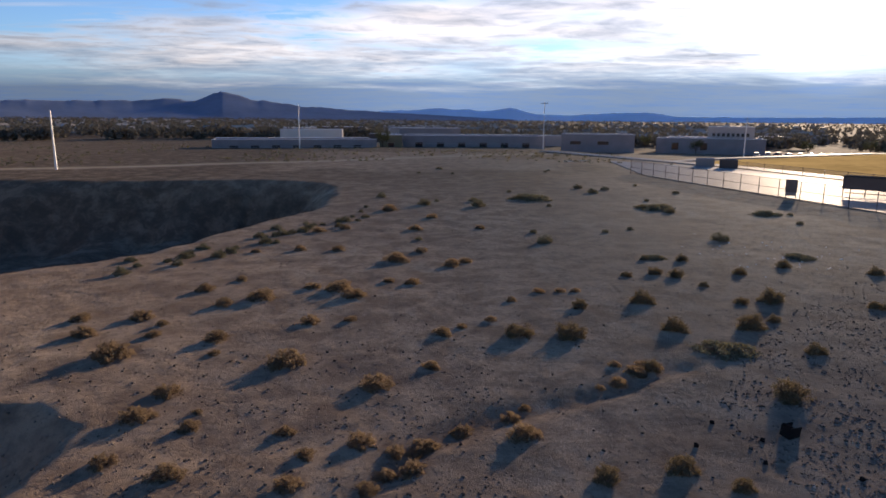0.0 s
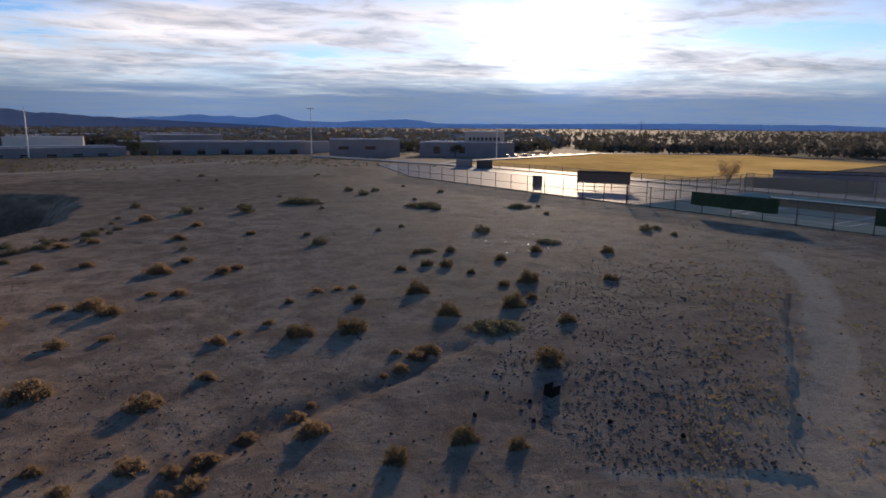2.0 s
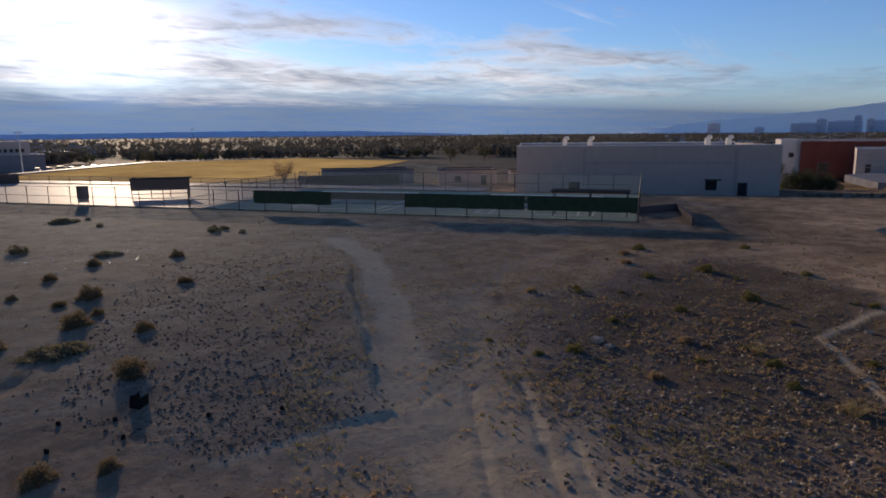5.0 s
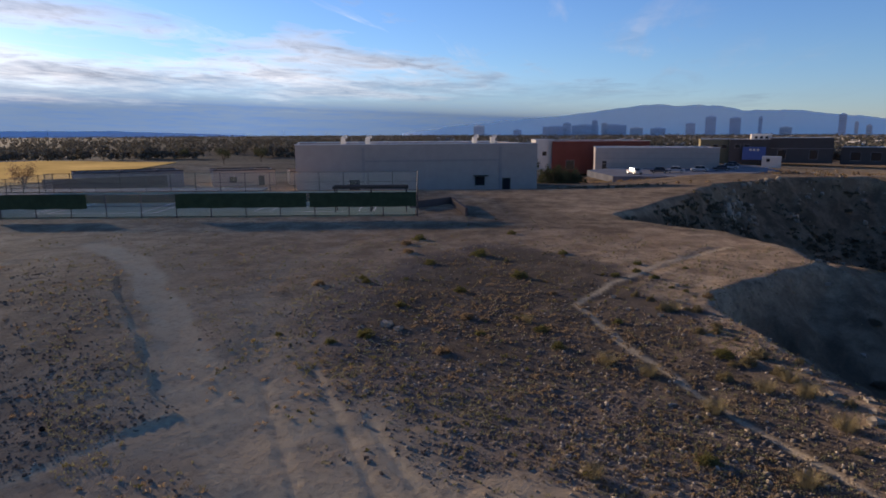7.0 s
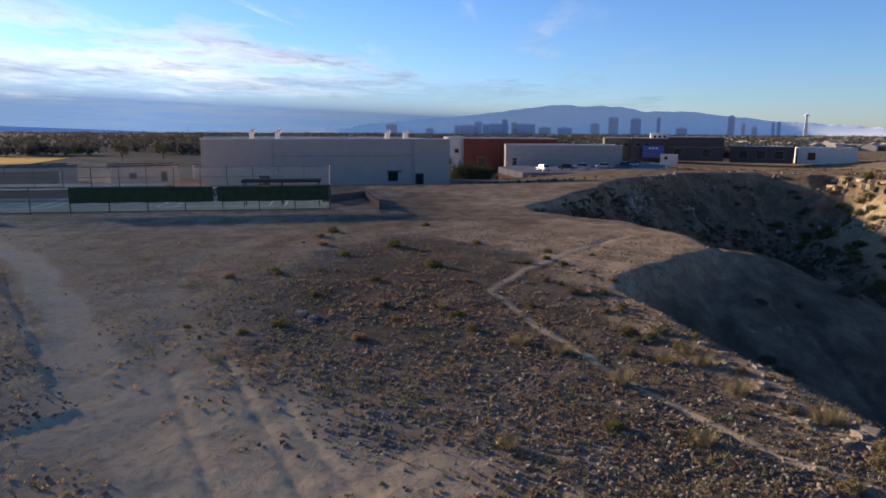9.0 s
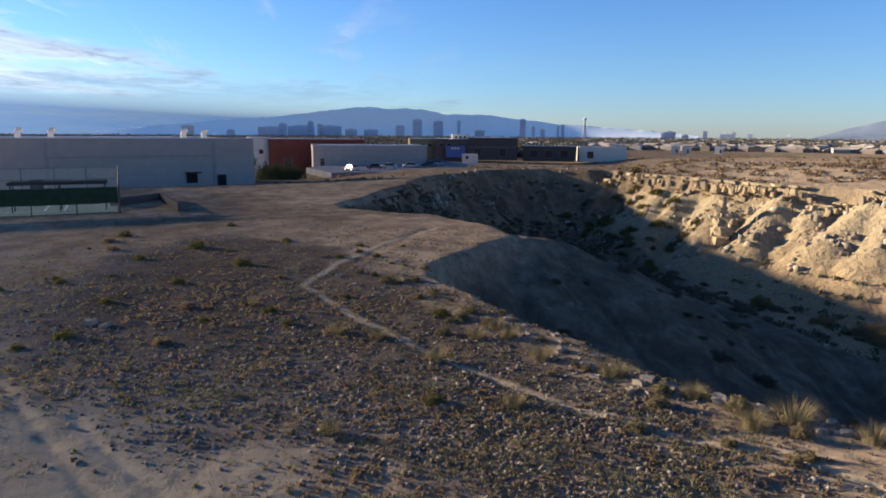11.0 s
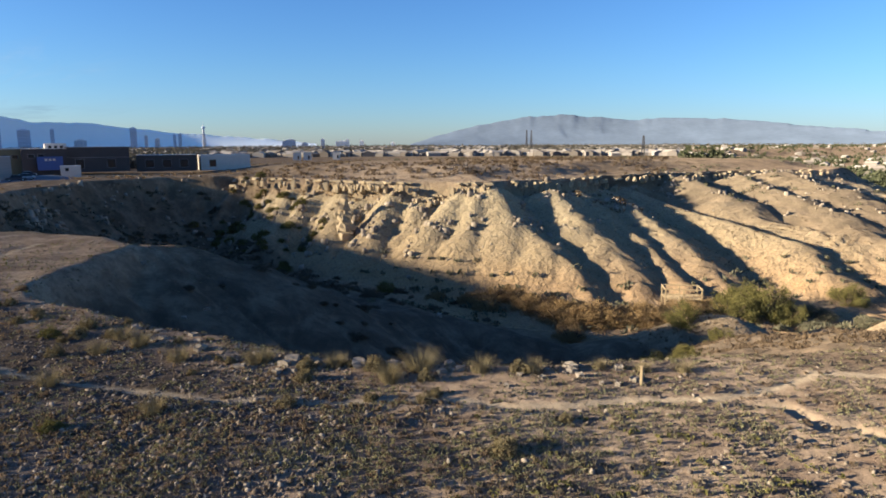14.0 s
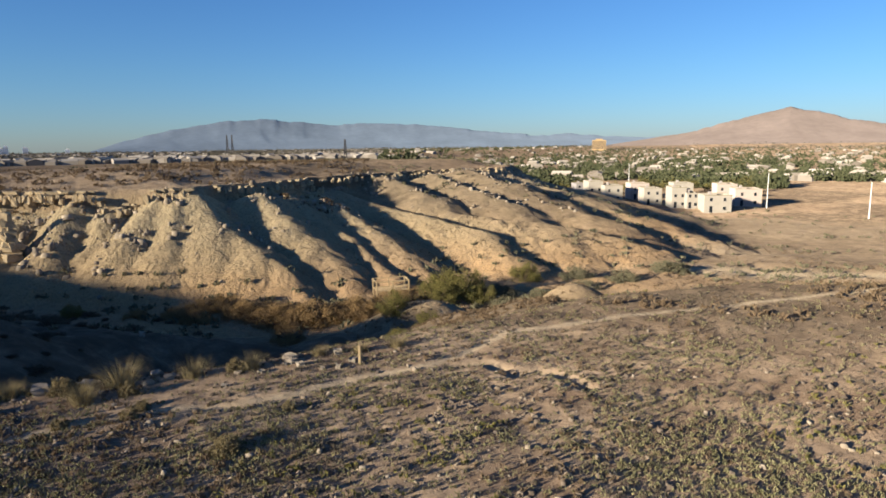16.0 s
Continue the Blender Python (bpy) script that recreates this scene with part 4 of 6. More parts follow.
slab("tennis_court", "pale green hard tennis court with white lines", uv_pts((0.2, 0.2), (44, 0.2), (44, 24), (0.2, 24)), 0.10, COURT)
slab("concrete_yard", "smooth pale concrete yard shining in the low sun", uv_pts((44.05, 0.2), (88, 0.2), (120, 12), (100, 24), (44.05, 24)), 0.11, CONCRETE)
slab("pavement", "pale concrete walk along the field", uv_pts((20, 26), (100, 26), (160, 14), (160, 18), (100, 30.5), (20, 30.5)), 0.09, CONCRETE)
for c0 in (4.0, 24.0):
    bm = bmesh.new()
    for u0, v0, u1, v1 in ((c0, 3, c0 + 11, 3.08), (c0, 20, c0 + 11, 20.08), (c0, 3.08, c0 + .08, 20), (c0 + 11, 3, c0 + 11.08, 20.08), (c0 + 1.4, 3.08, c0 + 1.48, 20), (c0 + 9.6, 3.08, c0 + 9.68, 20)):
        add_box(bm, u0, v0, 0.102, u1, v1, 0.106)
    bm.transform(COURT_M)
    tagged(part("court_lines", bm, LINE), "white painted tennis court lines", "line marking", kind="structure")
    net = thing("tennis_net", Matrix.Translation(court_at(c0 + 5.5, 11.5, 0.1)) @ pose(0, 0, 0, 0, 0, math.degrees(math.atan2(FU.y, FU.x))), "dark tennis net between two posts", "net", "tennis nets")
    part("net", box(-6, -0.01, 0.05, 6, 0.01, 0.9), SCREEN, net)
    part("net_tape", box(-6, -0.02, 0.9, 6, 0.02, 0.98), LINE, net)
    for px in (-6.05, 6.05):
        part("post", rod((px, 0, 0), (px, 0, 1.05), 0.05), DARKSTEEL, net)
field = slab("sports_field", "dormant golden grass sports field", FIELD, -1.25, DRYGRASS, 3.0)
slab("pavement", "pale path across the far side of the field", [(52, 152), (70, 166), (130, 198), (176, 178), (177, 180), (130, 201), (69, 168.5), (51, 154)], -1.2, CONCRETE, 2.5)
LOT = [(150, -3), (172, 3), (200, -10), (206, -44), (178, -44), (152, -24)]
LOT_Z = max(gz(px + (178 - px) * k / 6, py + (-20 - py) * k / 6) for px, py in LOT for k in range(7)) + 0.05
slab("parking_lot", "grey asphalt parking lot beside the industrial sheds", LOT, LOT_Z, ASPHALT, 1.5)


def fence_run(label, a, b, height, gap_links=True, screens=(), every=3.05):
    """Chain-link fence from a to b: posts, rails, fabric, and windscreens as (from, to)."""
    a, b = Vector(a), Vector(b)
    n = max(1, round((b - a).length / every))
    g = thing("chain_link_fence", Matrix.Translation(a) @ pose(0, 0, 0, 0, 0, math.degrees(math.atan2(b.y - a.y, b.x - a.x))), label, "fence")
    ll = (b - a).length
    post = mesh_from(rod((0, 0, -0.4), (0, 0, height + 0.06), 0.045), "post", DARKSTEEL)
    for k in range(n + 1):
        p = new("post", post)
        p.parent = g
        p.location = (ll * k / n, 0, 0)
    for z in (height, 0.12, height * 0.5):
        part("rail", rod((0, 0, z), (ll, 0, z), 0.024), DARKSTEEL, g)
    part("fabric", box(0, -0.008, 0.1, ll, 0.008, height), LINKS, g, "thin chain-link wire fabric")
    for s0, s1 in screens:
        bm = bmesh.new()
        bmesh.ops.create_grid(bm, x_segments=int((s1 - s0) * 1.3), y_segments=5, size=0.5,
                              matrix=Matrix.Translation(((s0 + s1) / 2, 0.06, (height + 0.85) / 2)) @ pose(0, 0, 0, 90) @ Matrix.Diagonal((s1 - s0, height - 0.85, 1, 1)))
        for v in bm.verts:
            v.co.y += 0.05 * math.sin(v.co.x * 2.1) * math.sin(v.co.z * 1.7)
            v.co.z += 0.03 * math.sin(v.co.x * 2.06)
        bmesh.ops.solidify(bm, geom=bm.faces[:], thickness=0.012)
        part("windscreen", bm, SCREEN, g, "dark green woven windscreen")
    return g


fence_run("tall chain-link court fence with dark green windscreens", court_at(0, 0), court_at(45, 0), 2.1, screens=((0.1, 9.4), (9.7, 21), (28.6, 37.2)))
fence_run("chain-link fence along the bright concrete yard", court_at(45.1, 0), court_at(92, 0), 2.1)
fence_run("tall chain-link fence at the end of the courts", court_at(0, 0.1), court_at(0, 25), 2.6)
fence_run("chain-link fence behind the courts", court_at(0.1, 25), court_at(46, 25), 2.4)
fence_run("chain-link divider across the yard", court_at(45, 0.2), court_at(45, 25), 2.4)
fence_run("low chain-link fence along the field", court_at(46.2, 25.3), court_at(100, 25.3), 1.3, every=4)
for (ax, ay), (bx, by) in (((59.5, 17.6), (64.8, 14.8)), ((64.6, 14.6), (55.2, 11.2))):
    ll = math.hypot(bx - ax, by - ay)
    tagged(part("retaining_wall", box(0, -0.12, -0.5, ll, 0.12, 0.7, 0.02), BROWN, None, at=Matrix.Translation((ax, ay, 0.0)) @ pose(0, 0, 0, 0, 0, math.degrees(math.atan2(by - ay, bx - ax)))), "low dark brown wall beside the courts", "wall", kind="structure")
# plank of pale wood and a broken kerb lying on the plain
pl = thing("timber_plank", Matrix.Translation((27.5, 134, gz(27.5, 134) + 0.12)) @ pose(0, 0, 0, 0, 0, 32), "long pale plank lying on bare soil", "plank")
part("plank", box(-3.6, -0.12, -0.05, 3.6, 0.12, 0.07, 0.01), WHITE, pl)

# ---------------------------------------------------------------- sheds and works towards the city
block("red_hall", "large dark red industrial hall with a pale end", facing(204.2, -0.2, -4.0, 90.1, 8), 29, 26, 8.4, RED, windows=[("door", -9, 0, 2.4, 2.6), ("window", 2, 5, 1.6, 0.9)])
block("stair_block", "small cream block beside the red hall", facing(203.6, 16.6, -4.0, 85.4, 8), 5.4, 12, 8.8, WHITE, windows=[("window", 0, 4, 1.2, 1.2)])
block("long_shed", "long grey-white corrugated shed with shutter doors", facing(184, -14.8, -2.8, 94.5, 7), 32, 14, 5.7, STUCCO, windows=[("door", -13.5, 0, 1.1, 2.1)], bands=3)
block("olive_office", "olive stucco office block", facing(261, -41.8, -3.0, 99.1, 4), 10.5, 14, 7.2, OLIVE, windows=[("window", -3, 4, 1.6, 1.2), ("window", 0, 4, 1.6, 1.2), ("window", 3, 4, 1.6, 1.2)])
block("dark_office", "dark office block with a blue entrance panel", facing(256, -52.6, -3.0, 101.6, 4), 13.4, 16, 7.2, BROWN, windows=[("window", -4, 4.2, 1.8, 1.2), ("window", -1, 4.2, 1.8, 1.2)])
blp = thing("entrance_panel", facing(254.5, -54.6, -3.0, 101.6, 4), "blue and white panelled entrance front", "facade panel")
part("panel", box(-4.6, -0.35, 0, 3.0, -0.05, 4.6, 0.02), BLUE, blp)
for k in range(3):
    part("letter_bar", box(-2.4 + k * 1.2, -0.42, 3.2, -1.6 + k * 1.2, -0.352, 3.9), WHITE, blp)
block("warehouse", "dark brown warehouse with a flat roof", facing(255, -69.2, -2.6, 105.1, 4), 20, 18, 7.3, BROWN, windows=[("door", -6, 0, 2.6, 3), ("door", 4, 0, 2.6, 3)], bands=1)
block("roof_house", "white roof house on top of the offices", facing(267, -58.6, 3.4, 102.3, 4), 6.8, 5, 2.6, WHITE, base=0.2, windows=[("window", -1.8, 1.0, 0.9, 0.8), ("window", 0, 1.0, 0.9, 0.8), ("window", 1.8, 1.0, 0.9, 0.8)])
block("site_office", "small pale yellow site office", facing(228, -53.6, -3.4, 103.2), 5.6, 4, 2.4, WHITE, windows=[("window", -1, 0.9, 0.9, 0.9)])
block("works_shed", "low white-roofed works shed", facing(252, -92, -3.0, 109.7), 21, 10, 4.5, BROWN, windows=[("door", -6, 0, 3, 2.8), ("door", 0, 0, 3, 2.8), ("door", 6, 0, 3, 2.8)])
block("store_shed", "long pale store shed with a grey wall", facing(249.4, -114.1, -3.2, 114.5, 10), 19, 8, 4.5, WHITE, windows=[("door", -5, 0, 2.4, 2.6)])
for x, y, aa in ((361.8, -211.9, 120.3), (358.6, -217.4, 121.1), (357.3, -238.1, 123.6)):
    block("white_container_house", "small bright white box building", facing(x, y, -4.2, aa), 4.9, 4, 4.0, WHITE, windows=[("door", 0.8, 0, 0.9, 2.0)], group="white box buildings")


def car(at, paint, label):
    g = thing("car", at, label, "car", "parked cars")
    bm = box(-2.1, -0.85, 0.35, 2.1, 0.85, 0.85, 0.12)
    part("body", bm, paint, g)
    bm = box(-1.3, -0.75, 0.85, 1.2, 0.75, 1.42, 0.05)
    for v in bm.verts:
        if v.co.z > 1.2:
            v.co.x *= 0.72
            v.co.y *= 0.86
    part("cabin", bm, GLASS, g)
    part("roof", box(-0.85, -0.62, 1.425, 0.8, 0.62, 1.46, 0.01), paint, g)
    for wx in (-1.3, 1.3):
        for wy in (-0.85, 0.85):
            w = part("wheel", rod((wx, wy - 0.1, 0.32), (wx, wy + 0.1, 0.32), 0.32, None, 12), RUBBER, g)
            part("rim", rod((wx, wy - 0.11, 0.32), (wx, wy + 0.11, 0.32), 0.18, None, 8), STEEL, w)
    return g


for k, (x, y, h) in enumerate(((158, -8, 30), (163, -14, 80), (166, -18, 85), (170, -24, 85), (176, -30, 80), (182, -33, 78), (188, -29, 80), (196, -36, 75))):
    car(Matrix.Translation((x, y, LOT_Z)) @ pose(0, 0, 0, 0, 0, h), (CARPAINT, CARDARK)[k % 3 == 1], ("pale parked car on the asphalt", "dark parked car on the asphalt")[k % 3 == 1])

# ---------------------------------------------------------------- long buildings across the plain
block("distribution_shed", "long low pale warehouse across the plain", facing(-43.8, 196, -2.6, -12.6, 3), 48, 16, 4.3, GREYWALL, bands=1, windows=[("door", -18 + 6 * k, 0, 2.4, 2.6) for k in range(7)])
block("distribution_shed", "long low white warehouse across the plain", facing(9.9, 215.5, -2.4, 2.6, 3), 46.5, 16, 5.0, GREYWALL, bands=1, windows=[("door", -18 + 7 * k, 0, 2.4, 2.8) for k in range(6)])
block("distribution_shed", "low framed warehouse with an open canopy", facing(57, 244, -2.6, 13.1, 2), 26.5, 14, 5.2, GREYWALL, windows=[("window", -8, 1.5, 4, 1.2), ("window", 2, 1.5, 4, 1.2)])
block("distribution_shed", "long grey warehouse beside the field", facing(97.8, 242, -2.8, 22.1, 2), 37.5, 14, 4.2, GREYWALL, windows=[("door", -12, 0, 2.4, 2.6), ("door", -2, 0, 2.4, 2.6)])
block("school_block", "two-storey pale school block with a row of windows", facing(109.6, 252, -2.6, 24, 2), 16.4, 12, 8.2, STUCCO, windows=[("window", -6 + 1.7 * k, 4.6, 1.0, 1.2) for k in range(8)])
block("silo_house", "squat brown brick bin house between warehouses", facing(-16.8, 209.5, -2.2, -4.6), 7.2, 7, 5.0, OLIVE, windows=[("door", 0, 0, 2, 2.6)])
bl = random.Random(4)
for k in range(16):
    aa = bl.uniform(-16, 30)
    x, y = polar(aa, bl.uniform(270, 420))
    block("industrial_unit", "small flat-roofed industrial unit far across the plain", facing(x, y, gz(x, y) - 0.2, aa, bl.uniform(-10, 10)), bl.uniform(10, 30), 10, bl.uniform(3.5, 6.5), bl.choice((GREYWALL, WHITE, STUCCO, BROWN)), group="industrial units")
for k in range(9):
    x, y = polar(25.5 + k * 0.75, 236 + (k % 3) * 6)
    car(Matrix.Translation((x, y, gz(x, y) + 0.25)) @ pose(0, 0, 0, 0, 0, 60 + 12 * (k % 4)), (CARPAINT, CARPAINT, CARDARK)[k % 3], "pale parked car beyond the field")


def power_pole(x, y, h, arms=0, mat=None, label="tall slender steel power pole"):
    g = thing("power_pole", Matrix.Translation((x, y, gz(x, y) - 0.2)), label, "pole", "power poles")
    part("shaft", rod((0, 0, -0.5), (0, 0, h), 0.20, 0.09, 10), mat or POLEWHITE, g)
    for k in range(arms):
        z = h - 0.6 - 1.1 * k
        part("crossarm", box(-1.1, -0.06, z, 1.1, 0.06, z + 0.14), DARKSTEEL, g)
        for ix in (-1.0, 0.0, 1.0):
            part("insulator", rod((ix, 0, z + 0.14), (ix, 0, z + 0.42), 0.06, 0.05), STEEL, g)
    return g


power_pole(-62.3, 104.9, 9.6)
power_pole(-42.3, 193, 12.8)
power_pole(31.9, 211, 15.2, 1)
power_pole(93.6, 204.6, 12.8, 1)
for aa, rr, hh in ((36.6, 420, 16), (45.6, 520, 15), (63, 560, 14), (66.5, 600, 13)):
    x, y = polar(aa, rr)
    power_pole(x, y, hh, 1, DARKSTEEL, "thin dark power pole far across the plain")
power_pole(-20.3, -236, 11.8)
power_pole(-43.3, -207.7, 10.3)
power_pole(30, -298, 12.5)

# ---------------------------------------------------------------- homes in the valley
CREAM = plain("cream_render", (0.33, 0.305, 0.265), 0.9, vary=0.08, scale=0.5)
for label, x, y, aa, w, h, m_, sm in (
        ("white two-storey townhouse with a tan side", 36.5, -247, 171.4, 5.4, 7.2, CREAM, TAN), ("white two-storey townhouse with a tan side", 29.5, -243.3, 173, 6.4, 6.0, CREAM, TAN),
        ("white two-storey townhouse with small windows", 15.4, -237.2, 176.3, 6.0, 5.8, CREAM, TAN), ("tall cream townhouse among dark gaps", 6.5, -228, 178.3, 4.6, 6.8, CREAM, BROWN),
        ("low white townhouse beside a dark gap", 2.2, -225.5, 179.1, 3.6, 5.0, CREAM, BROWN), ("wide white townhouse behind a wall", -5.2, -217.6, 181.2, 8.0, 5.4, CREAM, BROWN),
        ("pale pink stucco townhouse with windows", -14.8, -236.5, 183.5, 8.2, 5.8, STUCCO, TAN), ("grey-white townhouse at the end of the row", 44.4, -264.5, 170.3, 5, 5.4, GREYWALL, TAN),
        ("pale townhouse in the second row", 22, -262, 175, 7, 6.2, STUCCO, TAN), ("pale townhouse in the second row", 6, -258, 178.5, 7, 6.4, CREAM, TAN), ("pale townhouse in the second row", -9, -262, 182, 7, 6.0, STUCCO, BROWN)):
    zz = gz(x, y)
    g = block("townhouse", label, facing(x, y, zz, aa, 14), w, 9, h, m_, roof=OLIVE, windows=[(("window", -w / 4, 3.6, 0.8, 1.0)), ("window", w / 4, 3.6, 0.8, 1.0), ("door", -w / 4, 0.1, 0.9, 2.0), ("window", w / 4, 0.9, 0.9, 1.0)], group="townhouses")
    part("side_wall", box(w / 2 + 0.003, 0.05, -1.4, w / 2 + 0.12, 8.95, h - 0.05), sm, g)
    part("chimney", box(-w / 4, 4, h - 0.5, -w / 4 + 0.8, 4.8, h + 0.9), STUCCO_B, g)

# ---------------------------------------------------------------- skyline of the city


def tower(label, aa, rr, w, h, mat, storeys=14, d=30, glass=None):
    x, y = polar(aa, rr)
    g = thing("hotel_tower", facing(x, y, -24, aa), label, "tower", "hotel towers")
    part("core", box(-w / 2, 0, 0, w / 2, d, h), mat, g)
    for k in range(storeys):
        z = 8 + (h - 10) * k / storeys
        part("window_band", box(-w / 2 + 0.8, -0.4, z, w / 2 - 0.8, -0.01, z + (h - 10) / storeys * 0.5), glass or TOWERGLASS, g)
    part("crown", box(-w / 4, 4, h, w / 4, d - 4, h + 4), mat, g)
    return g


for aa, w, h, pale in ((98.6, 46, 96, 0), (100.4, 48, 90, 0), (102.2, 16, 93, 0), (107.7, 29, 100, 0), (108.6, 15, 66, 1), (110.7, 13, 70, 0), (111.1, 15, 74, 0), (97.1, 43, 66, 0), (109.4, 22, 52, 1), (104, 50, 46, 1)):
    tower(("haze-tinted blue-grey glass hotel tower on the skyline", "pale hotel tower on the skyline")[pale], aa, 3300, w, h, (TOWERS, TOWERS_PALE)[pale])
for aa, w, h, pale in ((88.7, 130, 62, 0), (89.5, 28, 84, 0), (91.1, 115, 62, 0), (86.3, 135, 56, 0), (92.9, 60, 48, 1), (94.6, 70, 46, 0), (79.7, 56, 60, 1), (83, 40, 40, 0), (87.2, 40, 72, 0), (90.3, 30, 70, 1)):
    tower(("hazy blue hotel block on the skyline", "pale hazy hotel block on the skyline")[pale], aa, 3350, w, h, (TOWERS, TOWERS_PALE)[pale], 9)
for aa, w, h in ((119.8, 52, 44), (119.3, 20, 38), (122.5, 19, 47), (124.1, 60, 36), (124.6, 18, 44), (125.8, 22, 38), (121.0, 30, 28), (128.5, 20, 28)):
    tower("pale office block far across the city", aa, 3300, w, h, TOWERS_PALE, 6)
x, y = polar(112.9, 3250)
ob = thing("observation_tower", facing(x, y, -20, 112.9), "tall white observation tower with a round pod", "tower")
for k in range(3):
    c, s = math.cos(k * 2.094), math.sin(k * 2.094)
    part("leg", rod((c * 9, s * 9, 0), (c * 3, s * 3, 88), 3.0, 2.2, 8), TOWERS_PALE, ob)
part("shaft", rod((0, 0, 0), (0, 0, 92), 4, 4, 10), TOWERS_PALE, ob)
pod = part("pod", add_rod(rod((0, 0, 90), (0, 0, 97), 4.5, 11, 16), (0, 0, 97), (0, 0, 102), 11, 6, 16), TOWERS, ob)
part("spire", rod((0, 0, 102), (0, 0, 122), 1.6, 0.3, 8), TOWERS_PALE, ob)


def lattice(at, h, w, label):
    g = thing("lattice_tower", at, label, "tower")
    top = 0.35
    for sx in (-1, 1):
        for sy in (-1, 1):
            part("leg", rod((sx * w / 2, sy * w / 2, -0.5), (sx * w / 2 * top, sy * w / 2 * top, h), 0.03 + 0.014 * h, 0.02 + 0.012 * h), DARKSTEEL, g)
    n = 9
    for k in range(n):
        z0, z1 = h * k / n, h * (k + 1) / n
        a0, a1 = w / 2 * (1 + (top - 1) * k / n), w / 2 * (1 + (top - 1) * (k + 1) / n)
        bm = bmesh.new()
        for sx, sy, tx, ty in ((-1, -1, 1, -1), (1, -1, 1, 1), (1, 1, -1, 1), (-1, 1, -1, -1)):
            add_rod(bm, (sx * a0, sy * a0, z0), (tx * a1, ty * a1, z1), 0.01 * h, None, 4)
            add_rod(bm, (sx * a1, sy * a1, z1), (tx * a1, ty * a1, z1), 0.01 * h, None, 4)
        part("brace", bm, DARKSTEEL, g)
    return g


x, y = polar(149.9, 330)
lattice(facing(x, y, gz(x, y), 149.9), 12.5, 1.9, "dark steel lattice mast on the far plateau")
for aa in (140.1, 140.5):
    x, y = polar(aa, 1500)
    lattice(facing(x, y, gz(x, y), aa), 40, 5, "one of two tall lattice masts standing close together")
x, y = polar(171.6, 2200)
tower("brown apartment tower beyond the valley", 171.6, 2200, 44, 36, TAN, 8, 30, BROWN)


# ---------------------------------------------------------------- plants
def leaf_mesh(name, centres, size, rnd, mat, up=0.3, ratio=2.2):
    """Many small leaves, each two triangles of its own, at given places."""
    c = np.asarray(centres, float)
    n = len(c)
    d = rnd.normal(size=(n, 3))
    d[:, 2] += up * 2
    d /= np.linalg.norm(d, axis=1)[:, None]
    e = np.cross(d, rnd.normal(size=(n, 3)))
    e /= np.linalg.norm(e, axis=1)[:, None]
    s = size * (0.6 + 0.8 * rnd.random(n))[:, None]
    a, b = d * s, e * s / ratio
    k = np.cross(d, e) * s * 0.25
    v = np.stack([c - a * 0.5, c + b * 0.5 + k, c + a * 0.5, c - b * 0.5 + k], 1).reshape(-1, 3)
    q = np.arange(4 * n).reshape(n, 4)
    me = bpy.data.meshes.new(name)
    me.from_pydata(v.tolist(), [], np.concatenate([q[:, [0, 1, 2]], q[:, [0, 2, 3]]]).tolist())
    me.materials.append(mat)
    return me


def dome_points(n, rx, rz, rnd, shell=0.45, lumps=5):
    """Points in an uneven dome, gathered in clumps with gaps between."""
    cl = rnd.normal(size=(lumps * 12, 3))
    cl[:, 2] = np.abs(cl[:, 2]) * 0.9 + 0.1
    cl /= np.linalg.norm(cl, axis=1)[:, None]
    cl *= (shell + (1 - shell) * rnd.random(len(cl)))[:, None]
    k = rnd.integers(0, len(cl), n)
    p = cl[k] + rnd.normal(size=(n, 3)) * 0.10
    p[:, 2] = np.abs(p[:, 2])
    return p * np.array([rx, rx, rz])


def stems(n, rx, rz, rnd, r=0.012):
    bm = bmesh.new()
    for _ in range(n):
        a = rnd.random() * 6.283
        q = 0.5 + 0.5 * rnd.random()
        tip = Vector((math.cos(a) * rx * q * 0.9, math.sin(a) * rx * q * 0.9, rz * (0.4 + 0.55 * rnd.random())))
        mid = tip * 0.5 + Vector((0, 0, rz * 0.08))
        add_rod(bm, (tip.x * 0.08, tip.y * 0.08, -0.06), mid, r, r * 0.7, 4)
        add_rod(bm, mid, tip, r * 0.7, r * 0.3, 4)
    return bm


PLANTS = {}


def plant(kind, x, y, size, label, category, group="", name=None, leaf=None, dense=1.0, tall=0.6, leaf_size=0.07, sink=0.04, z=None, ratio=2.2):
    """A shrub about `size` across: one of three built forms, turned and scaled."""
    v = int(abs(x * 7.3 + y * 3.1) * 10) % 3
    key = (kind, v)
    if key not in PLANTS:
        rnd = np.random.default_rng(100 + len(PLANTS))
        pts = dome_points(int(1700 * dense), 0.5, tall, rnd)
        PLANTS[key] = (mesh_from(stems(16, 0.5, tall, rnd, 0.012), "stem", BARK), leaf_mesh("foliage", pts, leaf_size, rnd, leaf, 0.3, ratio))
    g = thing(name or kind, Matrix.Translation((x, y, (gz(x, y) if z is None else z) - sink * size)) @ pose(0, 0, 0, 0, 0, (x * 57 + y * 91) % 360) @ Matrix.Scale(size, 4), label, category, group)
    for nm, me in zip(("branchwork", "foliage"), PLANTS[key]):
        o = new(nm, me)
        o.parent = g
        if nm == "branchwork":
            tagged(o, "thin dry grey-brown twigs", kind="stuff")
    return g


